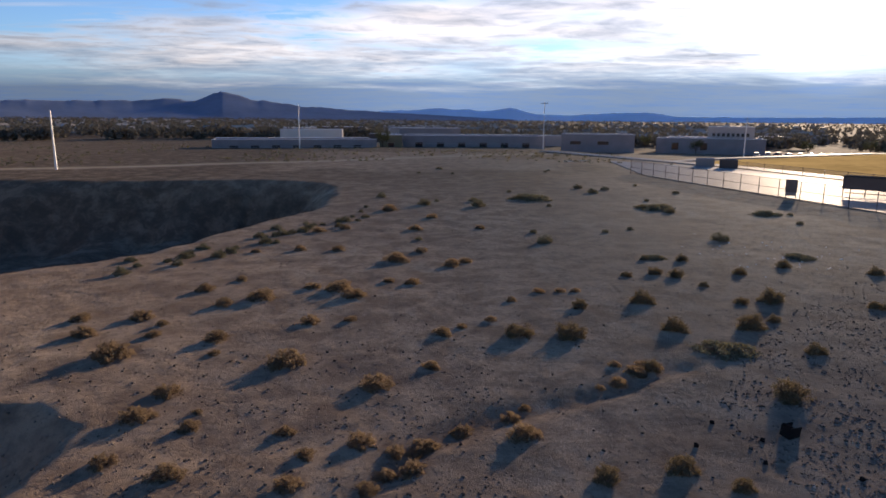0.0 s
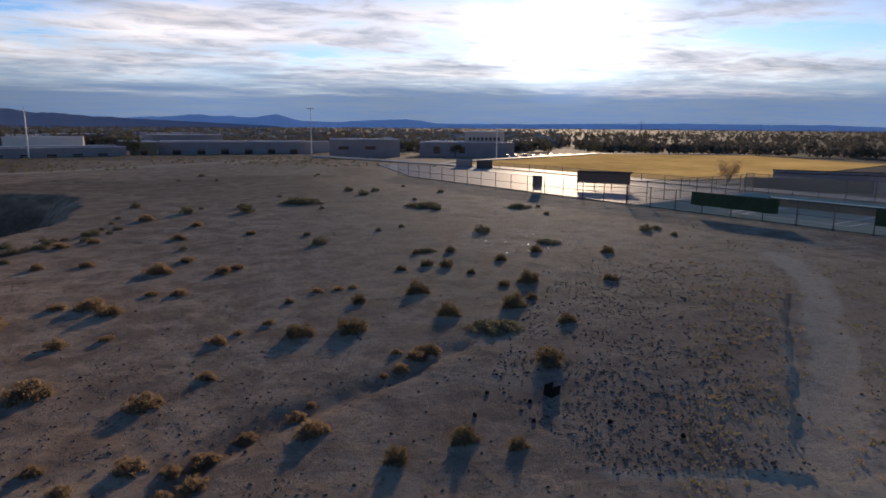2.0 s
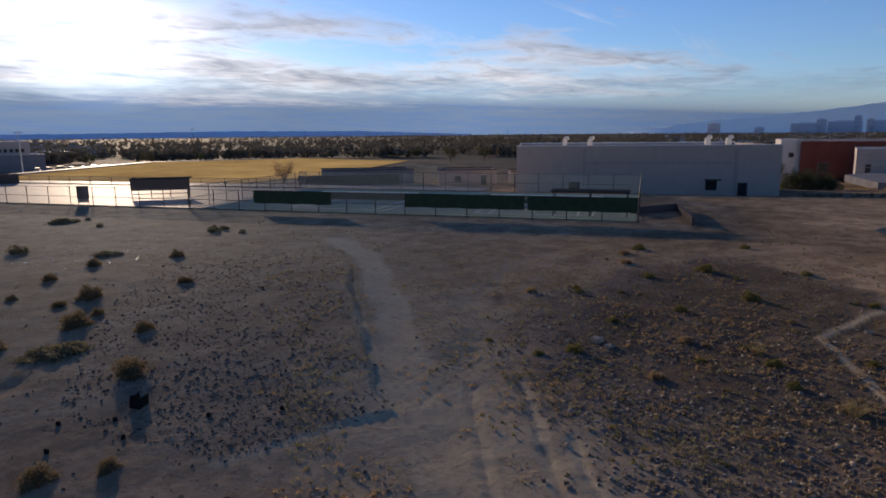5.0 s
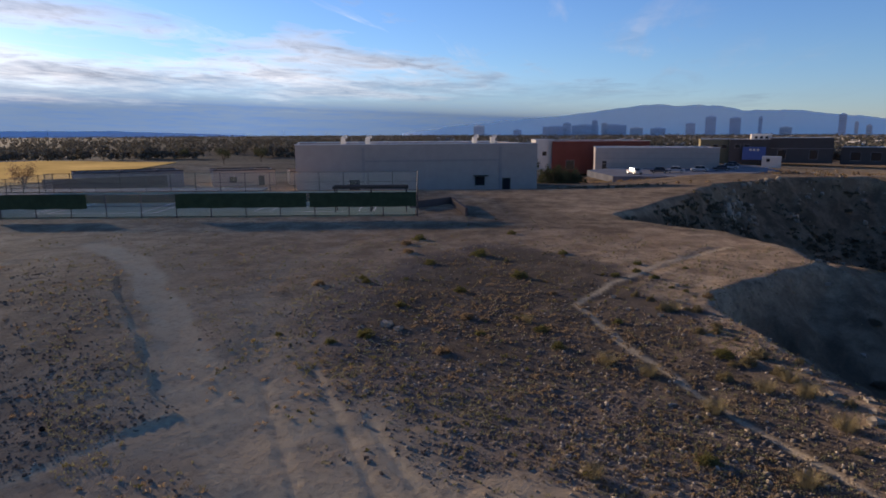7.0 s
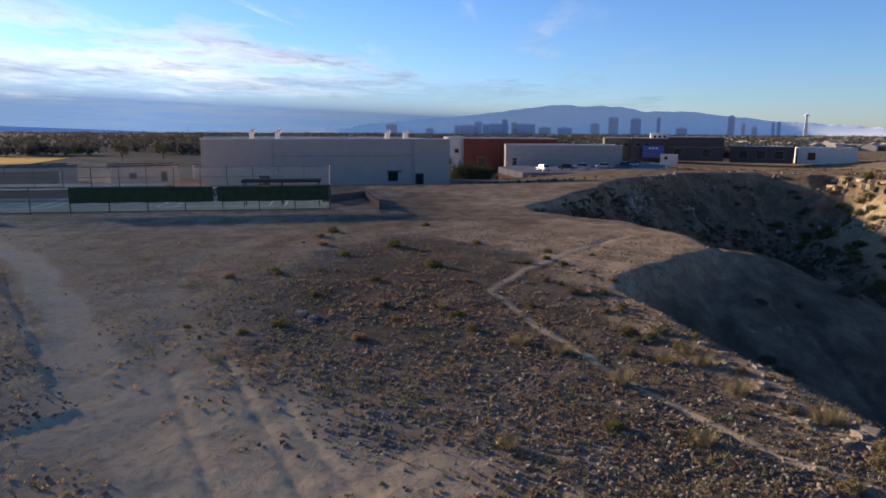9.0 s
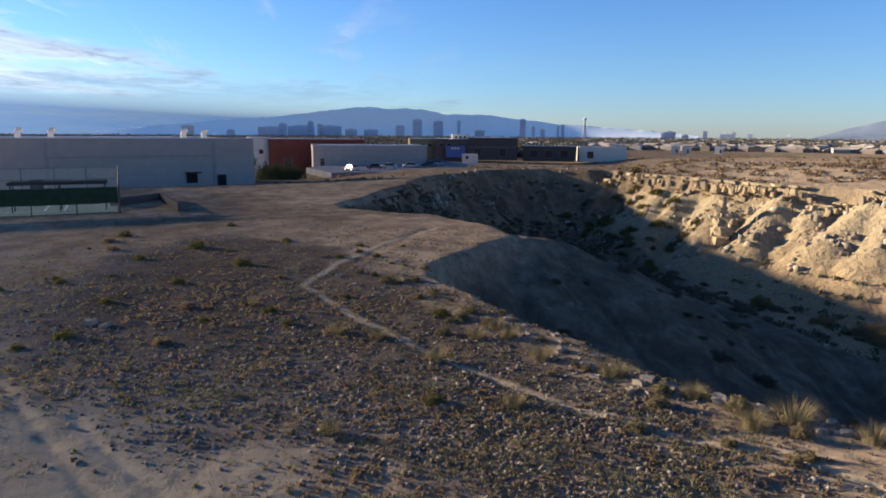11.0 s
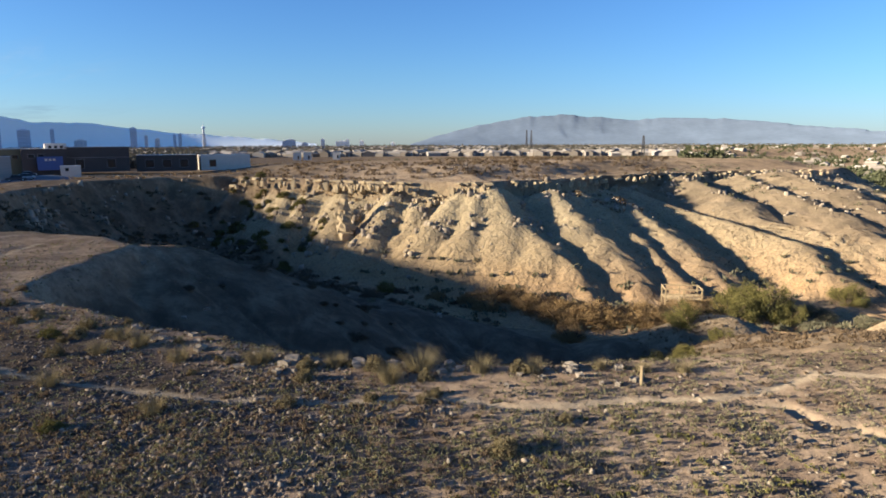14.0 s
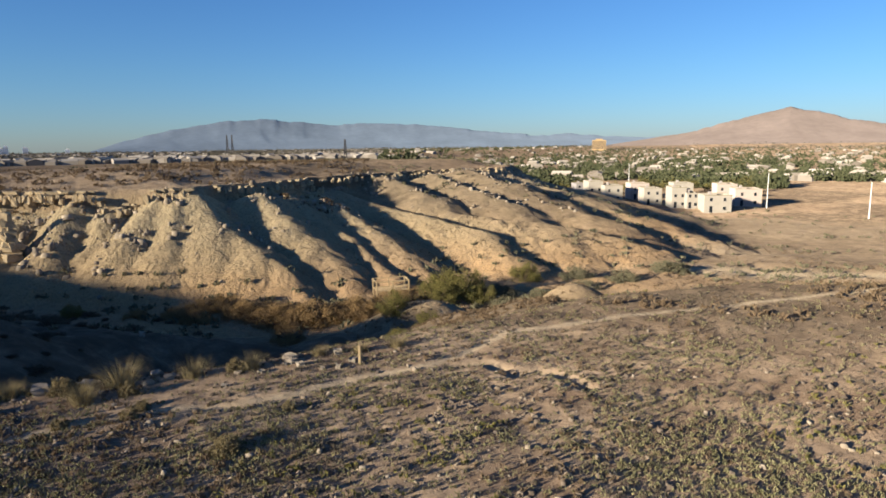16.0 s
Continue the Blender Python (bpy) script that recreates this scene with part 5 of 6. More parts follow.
ROUND_A = [(9.6, 30.1, 1.20), (13.2, 35.7, 0.90), (12.2, 36.4, 0.85), (16.0, 30.5, 1.27), (14.5, 30.3, 0.71), (17.1, 36.4, 0.78), (20.6, 38.3, 0.89), (13.1, 26.4, 1.26),
           (14.6, 27.4, 0.60), (14.2, 23.4, 0.78), (11.0, 19.2, 1.12), (6.1, 15.0, 0.84), (4.1, 14.6, 0.73), (7.4, 21.8, 0.74), (5.2, 25.1, 1.25)]
ROUND_B = [(3.1, 25.1, 1.11), (6.4, 29.2, 0.79), (13.9, 33.5, 0.54), (9.7, 25.9, 1.09), (10.4, 35.8, 0.64), (15.0, 39.9, 0.78), (12.7, 40.1, 0.57), (7.3, 14.2, 0.6), (20.5, 29.5, 0.8), (25, 36.5, 0.9)]
for x, y, s in ROUND_A + ROUND_B:
    big = s > 1.0
    plant("saltbush", x, y, s * 1.08, "large rounded straw-topped saltbush on bare soil" if big else "small rounded grey-green saltbush on bare soil", "bush", "saltbushes on the plain",
          leaf=LEAF_STRAW, tall=0.52, leaf_size=0.055, dense=1.7)
TUFT_A = [(-8.8, 30.4, 1.37), (-5.3, 32.1, 1.44), (-4.4, 30.7, 1.22), (-6.7, 32.4, 0.88), (-1.6, 33.6, 0.91), (-2.9, 39.3, 1.54), (-1.4, 42.2, 0.90), (0.6, 38.2, 1.16), (1.4, 39.2, 0.84),
          (-2.9, 34.0, 0.67), (-2.2, 50.8, 1.08), (-1.0, 57.1, 1.10), (3.0, 51.7, 0.82), (-7.0, 42.6, 0.91), (-9.6, 42.6, 0.91), (-7.8, 51.0, 0.90), (-9.6, 49.6, 1.05), (-5.1, 61.4, 1.62)]
TUFT_B = [(-12.2, 41.6, 0.67), (-10.8, 33.9, 0.73), (-12.0, 31.8, 0.97), (-10.2, 29.3, 0.96), (-13.1, 27.1, 0.99), (-11.8, 26.2, 0.58), (-15.6, 26.8, 0.88), (-14.4, 24.8, 1.00), (-8.9, 24.5, 1.09),
          (-11.6, 24.8, 0.64), (-12.1, 22.5, 1.46), (-8.5, 22.9, 0.47), (-5.7, 26.7, 0.88), (-4.0, 27.0, 0.59), (-5.6, 22.0, 1.44), (0.0, 25.3, 0.84), (0.8, 26.2, 0.48), (2.1, 27.1, 0.54)]
TUFT_C = [(3.3, 30.3, 0.55), (4.9, 31.9, 0.63), (6.0, 32.1, 0.58), (6.8, 32.2, 0.58), (-0.4, 21.7, 0.69), (-2.2, 20.1, 1.14), (-8.7, 19.3, 0.92), (-7.3, 18.0, 0.35), (-8.9, 17.6, 1.02),
          (-8.6, 15.1, 0.75), (-6.8, 14.5, 0.88), (-7.2, 17.1, 0.66), (-4.4, 16.8, 0.59), (-2.2, 16.3, 0.81), (-0.5, 16.3, 0.81), (2.3, 16.7, 0.98), (-3.6, 15.6, 0.62), (-3.7, 14.2, 0.72)]
for x, y, s in TUFT_A + TUFT_B + TUFT_C:
    plant("bursage", x, y, s * 1.05, "wide low rust-brown bursage with a long shadow" if s > 0.95 else "small low rust-brown bursage on bare soil", "bush", "bursage on the plain",
          leaf=LEAF_RUST, tall=0.36, leaf_size=0.055, dense=1.4)
gr_ = np.random.default_rng(77)
for k in range(22):
    t = gr_.random() * (len(GULLY) - 1.001)
    i0 = int(t)
    x = GULLY[i0][0] + (GULLY[i0 + 1][0] - GULLY[i0][0]) * (t - i0) + gr_.normal() * 0.35
    y = GULLY[i0][1] + (GULLY[i0 + 1][1] - GULLY[i0][1]) * (t - i0) + 0.3 + gr_.normal() * 0.35
    plant("bursage", x, y, 0.3 + 0.5 * gr_.random(), "small low rust-brown bursage beside the dry gully", "bush", "bursage along the gully", leaf=LEAF_RUST, tall=0.36, leaf_size=0.055, dense=1.4)
# sparse grey plants along the rim of the hollow and farther out on the plain
pr_ = np.random.default_rng(12)
for k in range(34):
    t = k / 33
    x, y = -20 + 10 * t + pr_.normal() * 1.2, 36.5 + 22 * t + pr_.normal() * 1.3
    plant("rim_brush", x + 2.2, y - 1.0, 0.5 + 0.6 * pr_.random(), "small dry grey brush near the rim", "bush", "dry brush near the rim", leaf=LEAF_GREY, tall=0.45, leaf_size=0.06)
for k in range(60):
    aa, rr = pr_.uniform(-12, 40), pr_.uniform(46, 120)
    x, y = polar(aa, rr)
    if x * 0.963 + y * 0.268 < 50 and x > -9:
        plant("rim_brush", x, y, 0.6 + 1.0 * pr_.random() ** 2, "small dry grey brush on the plain", "bush", "dry brush on the plain", leaf=LEAF_GREY, tall=0.4, leaf_size=0.06)
for k, (x, y, s) in enumerate(((10.8, 23.6, 2.4), (13.5, 40.5, 1.6), (21, 64, 4.0), (9.5, 70, 4.5), (30, 60, 3.0), (23, 41, 2.0))):
    plant("dead_brush", x, y, s, "wide flat tangle of dead grey brush", "bush", leaf=LEAF_GREY, tall=0.16, leaf_size=0.05, dense=1.5)


# tall yellow grass on the rim of the canyon
def grass(x, y, s, h, label="clump of tall yellow-green grass on the rim"):
    v = int(abs(x * 5.7 + y * 9.1) * 10) % 3
    key = ("grass", v)
    if key not in PLANTS:
        rnd = np.random.default_rng(400 + v)
        verts, faces = [], []
        for k in range(360):
            a, r0 = rnd.random() * 6.283, 0.30 * math.sqrt(rnd.random())
            lean, hh, w = 0.12 + 0.5 * rnd.random(), 0.35 + 0.65 * rnd.random(), 0.006
            cx, cy = math.cos(a), math.sin(a)
            bx, by = cx * r0, cy * r0
            px, py = -cy * w, cx * w
            i = len(verts)
            verts += [(bx - px, by - py, -0.05), (bx + px, by + py, -0.05), (bx + cx * lean * 0.4 - px * .7, by + cy * lean * 0.4 - py * .7, hh * 0.55), (bx + cx * lean * 0.4 + px * .7, by + cy * lean * 0.4 + py * .7, hh * 0.55), (bx + cx * lean, by + cy * lean, hh)]
            faces += [(i, i + 1, i + 3, i + 2), (i + 2, i + 3, i + 4)]
        me = bpy.data.meshes.new("tuft")
        me.from_pydata(verts, [], faces)
        me.materials.append(BLADE)
        PLANTS[key] = me
    g = thing("grass_clump", Matrix.Translation((x, y, gz(x, y) - 0.02)) @ pose(0, 0, 0, 0, 0, (x * 77 + y * 31) % 360) @ Matrix.Diagonal((s, s, h, 1)), label, "grass", "grass clumps")
    o = new("tuft", PLANTS[key])
    o.parent = g


for x, y, s in ((11.4, -10.5, 1.2), (14.8, -7.9, 0.8), (13.1, -9.0, 0.8), (11.6, -9.6, 0.8), (10.3, -11.6, 0.9), (9.3, -12.5, 0.8), (16.4, -6.2, 0.9), (19.5, -5.7, 0.8), (18.5, -5.9, 0.8), (7.4, -14.6, 0.6), (6.7, -15.4, 0.7), (8.3, -14.0, 0.6),
                (12.7, -0.1, 0.7), (19.9, -0.5, 0.9), (19.1, -1.7, 0.8), (14.8, -7.6, 0.8), (18.5, -4.8, 0.9), (18.3, -5.8, 0.8), (27.1, -3.2, 0.9), (24.0, 2.5, 0.7), (16.8, -3.2, 0.9), (13.4, -4.5, 0.8), (13.2, -9.2, 0.6), (11.3, -9.4, 0.8)):
    grass(x, y, s * 0.8, s * 0.55)
for x, y, s in ((31.7, 3.7, 1.4), (37.2, 6.8, 1.6), (42.1, 11.9, 1.5), (28, 6, 1.0), (34, 9, 1.1), (25, 8, 0.8), (22, 4, 0.7), (20, 9, 0.7), (39, 2, 1.0), (46, 6, 1.1), (33, -1, 0.8), (29, 11, 0.8)):
    plant("olive_bush", x, y, s * 0.7, "low olive-green desert bush on stony ground", "bush", "olive bushes", leaf=LEAF_OLIVE, tall=0.42, leaf_size=0.06)

db_ = np.random.default_rng(91)
for k in range(34):
    x, y = db_.uniform(12, 42), db_.uniform(-6, 13)
    if float(line_dist(TRACK, np.array([x]), np.array([y]))[0]) > 2 and gz(x, y) > -0.5:
        rust = db_.random() < 0.6
        plant("stony_bush_rust" if rust else "olive_bush", x, y, 0.3 + 0.55 * db_.random() ** 2, "small dry rust-brown bush on stony ground" if rust else "low olive-green desert bush on stony ground", "bush", "bushes on the stony ground",
              name="dry_bush" if rust else "olive_bush", leaf=LEAF_RUST if rust else LEAF_OLIVE, tall=0.42, leaf_size=0.06)
# thicket on the canyon floor
for x, y, s, kind in ((38, -52.1, 5.0, 0), (34.5, -53.9, 5.4, 0), (31.6, -56.7, 5.0, 0), (42.1, -52.7, 4.4, 0), (28.5, -60, 4.4, 0), (46, -54, 3.6, 0), (26, -64, 4.6, 1), (24.2, -68.3, 5.6, 1), (27.8, -70.1, 5.0, 1), (21.8, -67.9, 3.6, 1),
                      (30, -63, 3.6, 0), (23, -48.3, 3.0, 1), (60, -47, 2.2, 1), (17.9, -34.4, 1.8, 1), (13.9, -30.7, 1.5, 1), (12.5, -54.4, 2.2, 0), (20.8, -71.9, 3.6, 2), (17.2, -42.0, 1.9, 1), (18.4, -66, 3.4, 2),
                      (15.5, -72, 3.8, 2), (12, -78, 4.0, 2), (8, -84, 4.2, 2), (33, -47, 3.0, 0), (52, -48, 2.4, 0), (14, -84, 4.5, 2), (3, -92, 4.5, 2), (20, -80, 4.0, 1), (9, -70, 3.0, 2)):
    plant(("floor_thicket", "willow_bush", "grey_thicket")[kind], x, y, s * 1.15, ("dense orange-brown shrub on the canyon floor", "tall olive willow bush on the canyon floor", "grey leafless thicket in the wash")[kind], "bush", "canyon floor shrubs",
          leaf=(LEAF_ORANGE, LEAF_OLIVE, LEAF_GREY)[kind], tall=(0.42, 0.55, 0.35)[kind], leaf_size=0.032, dense=3.6, sink=0.06)
tk_ = np.random.default_rng(57)
WASH = [(50, -50), (42, -52.5), (35, -54), (29.5, -58.5), (26.5, -65)]
for k in range(34):
    t = tk_.random() * 3.999
    i0 = int(t)
    x = WASH[i0][0] + (WASH[i0 + 1][0] - WASH[i0][0]) * (t - i0) + tk_.normal() * 2.0
    y = WASH[i0][1] + (WASH[i0 + 1][1] - WASH[i0][1]) * (t - i0) + tk_.normal() * 1.6
    plant("floor_thicket", x, y, 2.4 + 2.2 * tk_.random(), "dense orange-brown shrub on the canyon floor", "bush", "canyon floor shrubs", leaf=LEAF_ORANGE, tall=0.42, leaf_size=0.032, dense=3.6, sink=0.06)
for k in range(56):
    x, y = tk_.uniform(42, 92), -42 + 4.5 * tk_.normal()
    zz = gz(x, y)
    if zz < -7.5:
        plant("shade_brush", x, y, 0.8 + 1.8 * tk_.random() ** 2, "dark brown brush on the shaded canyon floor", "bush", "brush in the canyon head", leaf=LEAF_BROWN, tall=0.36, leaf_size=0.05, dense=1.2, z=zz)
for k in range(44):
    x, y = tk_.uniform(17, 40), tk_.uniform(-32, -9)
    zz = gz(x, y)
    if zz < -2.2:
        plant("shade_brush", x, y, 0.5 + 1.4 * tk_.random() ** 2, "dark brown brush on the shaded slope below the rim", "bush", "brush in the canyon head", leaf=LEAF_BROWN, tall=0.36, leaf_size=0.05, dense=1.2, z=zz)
# dark brush in the shaded head of the canyon, thickened to deepen that shade
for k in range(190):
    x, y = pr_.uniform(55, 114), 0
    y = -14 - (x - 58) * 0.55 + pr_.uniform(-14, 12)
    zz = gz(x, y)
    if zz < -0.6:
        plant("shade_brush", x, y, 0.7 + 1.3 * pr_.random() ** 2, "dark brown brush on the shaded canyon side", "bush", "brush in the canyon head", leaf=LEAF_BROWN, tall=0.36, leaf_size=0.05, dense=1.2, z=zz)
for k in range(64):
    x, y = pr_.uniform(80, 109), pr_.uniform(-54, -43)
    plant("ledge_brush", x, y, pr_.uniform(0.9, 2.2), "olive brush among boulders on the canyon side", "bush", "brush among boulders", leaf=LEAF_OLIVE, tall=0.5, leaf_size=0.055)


def tree(x, y, h, label, leaf, spread=0.42, n=2600, leaf_size=0.22):
    rnd = np.random.default_rng(int(abs(x * 13 + y * 7)))
    g = thing("tree", Matrix.Translation((x, y, gz(x, y) - 0.1)), label, "tree")
    bm = rod((0, 0, -0.3), (0.05, 0.02, h * 0.38), 0.03 * h, 0.02 * h, 8)
    limbs = []
    for k in range(9):
        a = k * 2.4
        tip = Vector((math.cos(a) * h * spread * rnd.uniform(.5, .9), math.sin(a) * h * spread * rnd.uniform(.5, .9), h * rnd.uniform(.6, .95)))
        add_rod(bm, (0, 0, h * (0.22 + 0.02 * k)), tip, 0.012 * h, 0.004 * h, 5)
        limbs.append(tip)
    part("trunk", bm, BARK, g)
    c = np.array([tuple(limbs[i]) for i in rnd.integers(0, len(limbs), n)]) * rnd.uniform(0.75, 1.05, n)[:, None] + rnd.normal(size=(n, 3)) * h * 0.09
    o = new("crown", leaf_mesh("crown", c, leaf_size, rnd, leaf))
    o.parent = g


tree(80, 84, 4.6, "small bare-looking brown tree beside the field", LEAF_RUST, n=1200)
for x, y, k in ((127.5, 8.5, 6.4), (131.5, 5.2, 5.6)):
    plant("round_shrub", x, y, k, "broad round dark green shrub beside the school hall", "bush", "shrubs beside the hall", leaf=LEAF_GREEN, tall=0.66, leaf_size=0.04, dense=3.0)
tree(136, 14, 4.4, "dark green tree behind the school hall", LEAF_GREEN, 0.5)
tree(-19, 204, 5.2, "dark green tree between warehouses", LEAF_GREEN, 0.5, 1500, 0.3)
for k in range(14):
    aa = (7, 11, 14.5, 17, 19, 21, 29, 33, 37, 55, 58, 61, 73, 76)[k]
    x, y = polar(aa, 250 + 18 * (k % 5))
    tree(x, y, 4.5 + 0.5 * (k % 4), "dark green street tree beyond the field", LEAF_GREEN, 0.48, 900, 0.35)
for k in range(12):
    x, y = polar(169 + 1.3 * k, 272 + 14 * (k % 3))
    tree(x, y, 5.5 + 0.6 * (k % 4), "green street tree among the townhouses", LEAF_OLIVE, 0.45, 900, 0.35)


# ---------------------------------------------------------------- stones
CUBE = np.array([(-1, -1, -1), (1, -1, -1), (1, 1, -1), (-1, 1, -1), (-1, -1, 1), (1, -1, 1), (1, 1, 1), (-1, 1, 1)], float) * 0.5
CUBE[4:, :2] *= 0.62
QUADS = np.array([(0, 3, 2, 1), (4, 5, 6, 7), (0, 1, 5, 4), (1, 2, 6, 5), (2, 3, 7, 6), (3, 0, 4, 7)])


def stones(name, label, x, y, size, mat, flat=0.6, sink=0.25, seed=1, category="gravel"):
    """Many angular stones joined, each its own shape."""
    rnd = np.random.default_rng(seed)
    n = len(x)
    v = CUBE[None] + rnd.normal(size=(n, 8, 3)) * 0.13
    a = rnd.random(n) * 6.283
    c, s = np.cos(a)[:, None], np.sin(a)[:, None]
    st = 0.7 + 0.8 * rnd.random((n, 1))
    vx, vy = v[:, :, 0] * st, v[:, :, 1] / st
    vz = (v[:, :, 2] + 0.5 - sink) * (flat * (0.6 + 0.8 * rnd.random((n, 1))))
    size = size[:, None]
    gx = x[:, None] + (vx * c - vy * s) * size
    gy = y[:, None] + (vx * s + vy * c) * size
    gzv = ground(x, y)[:, None] + vz * size
    me = bpy.data.meshes.new(name)
    co = np.stack([gx, gy, gzv], -1).reshape(-1, 3)
    q = (QUADS[None] + (np.arange(n) * 8)[:, None, None]).reshape(-1, 4)
    me.vertices.add(len(co))
    me.vertices.foreach_set("co", co.astype(np.float32).ravel())
    me.loops.add(q.size)
    me.loops.foreach_set("vertex_index", q.astype(np.int32).ravel())
    me.polygons.add(len(q))
    me.polygons.foreach_set("loop_start", np.arange(0, q.size, 4, dtype=np.int32))
    me.polygons.foreach_set("loop_total", np.full(len(q), 4, dtype=np.int32))
    me.update(calc_edges=True)
    me.materials.append(mat)
    return tagged(new(name, me), label, category, kind="stuff")


sr = np.random.default_rng(23)


def scatter(n, az0, az1, r0, r1, keep):
    a, r = np.radians(sr.uniform(az0, az1, n)), np.exp(sr.uniform(math.log(r0), math.log(r1), n))
    x, y = r * np.sin(a), r * np.cos(a)
    k = keep(x, y, r) > sr.random(n)
    return x[k], y[k]


def pale_share(x, y, r):
    return stony_share(x, y, r) * (1 - 0.8 * soil_tags(x, y, x * 0)[:, 3]) * (1 - 0.65 * smooth(-5, -10, y))


def stony_share(x, y, r):
    t = soil_tags(x, y, x * 0)
    return np.clip(0.10 + 0.9 * t[:, 1] + 0.16 * smooth(0, -5, y) - t[:, 0], 0.0, 1) * np.clip(0.25 + 1.5 * (fbm(x / 1.4, y / 1.4, 33, 3) - 0.35), 0, 1) * (1 - smooth(0.5, 2.0, -ground(x, y)))


x, y = scatter(56000, 34, 200, 7, 44, stony_share)
stones("gravel", "dark angular stones strewn over the desert floor", x, y, 0.03 + 0.085 * sr.random(len(x)) ** 3, STONE, seed=2)
x, y = scatter(42000, 30, 200, 7, 44, pale_share)
stones("pale_gravel", "pale stones strewn among dark ones", x, y, 0.03 + 0.085 * sr.random(len(x)) ** 2.2, STONE_PALE, seed=3)
def near_share(x, y, r):
    t = soil_tags(x, y, x * 0)
    return np.clip(1.0 - 1.2 * t[:, 0], 0, 1) * (0.2 + 0.8 * smooth(0.38, 0.58, fbm(x / 1.8, y / 1.8, 43, 3))) * smooth(9, 3, y - 0.75 * x + 6) * (ground(x, y) > -0.6)


x, y = scatter(10000, 40, 126, 8.5, 27, near_share)
stones("gravel", "dark pebbles packed over the stony slope", x, y, 0.035 + 0.085 * sr.random(len(x)) ** 3, STONE, seed=31)
x, y = scatter(6500, 40, 126, 8.5, 27, near_share)
stones("pale_gravel", "dusty pale pebbles packed over the stony slope", x, y, 0.03 + 0.08 * sr.random(len(x)) ** 3, STONE_PALE, seed=32)
def bank_share(x, y, r):
    ins, dd, _, _, _ = poly_field([(px, py, 1, 0) for px, py in BANK], x, y)
    return np.where(ins, 0.2 + 0.8 * smooth(0.38, 0.56, fbm(x / 2.5, y / 2.5, 53, 3)), 0)


x, y = scatter(9000, 18, 56, 13, 42, bank_share)
stones("gravel", "small dark stones on the low bank beside the track", x, y, 0.03 + 0.07 * sr.random(len(x)) ** 3, STONE, seed=33)
x, y = scatter(9000, -38, 40, 12, 60, lambda x, y, r: 0.25 + 0 * x + 0.7 * (y < 24) * (x < 2))
stones("plain_pebbles", "scattered small stones on the bare plain", x, y, 0.025 + 0.065 * sr.random(len(x)) ** 3, STONE, seed=4)


# rubble on the canyon walls, thickest under the caprock
def rubble_share(x, y, r):
    ins, d, w, cap, s = poly_field(CANYON_RING, x, y)
    u = d / w
    clump = np.clip(3.5 * (fbm(x / 3.5, y / 3.5, 61, 3) - 0.46), 0, 1)
    return np.where(ins & (cap > 0.08), np.where(u < 0.12, 0.2, 0.85 * clump * (1.05 - u)), 0.0)


x, y = scatter(60000, 100, 172, 60, 190, rubble_share)
stones("canyon_rubble", "angular tan rubble on the canyon wall", x, y, 0.15 + 0.7 * sr.random(len(x)) ** 3, STONE_PALE, 0.8, 0.3, seed=5, category="rubble")
x, y = scatter(4500, 115, 129, 60, 125, lambda x, y, r: np.where((ground(x, y) < -0.5) & (ground(x, y) > -6.5), 0.6 * np.clip(3 * (fbm(x / 4, y / 4, 71, 3) - 0.42), 0, 1), 0))
stones("boulder_field", "jumbled boulders at the head of the canyon", x, y, 0.3 + 0.9 * sr.random(len(x)) ** 3, STONE_PALE, 0.85, 0.3, seed=6, category="boulders")


# caprock: upright broken blocks along the far rim, each a part of its own
def rock_mesh(seed, detail=2):
    rnd = np.random.default_rng(seed)
    bm = bmesh.new()
    bmesh.ops.create_cube(bm, size=1.0)
    bmesh.ops.subdivide_edges(bm, edges=bm.edges[:], cuts=1, use_grid_fill=True)
    for v in bm.verts:
        v.co += Vector(rnd.normal(size=3) * 0.09)
        v.co.xy *= 1 - 0.12 * v.co.z
    return mesh_from(bm, "rock", ROCK_PALE)


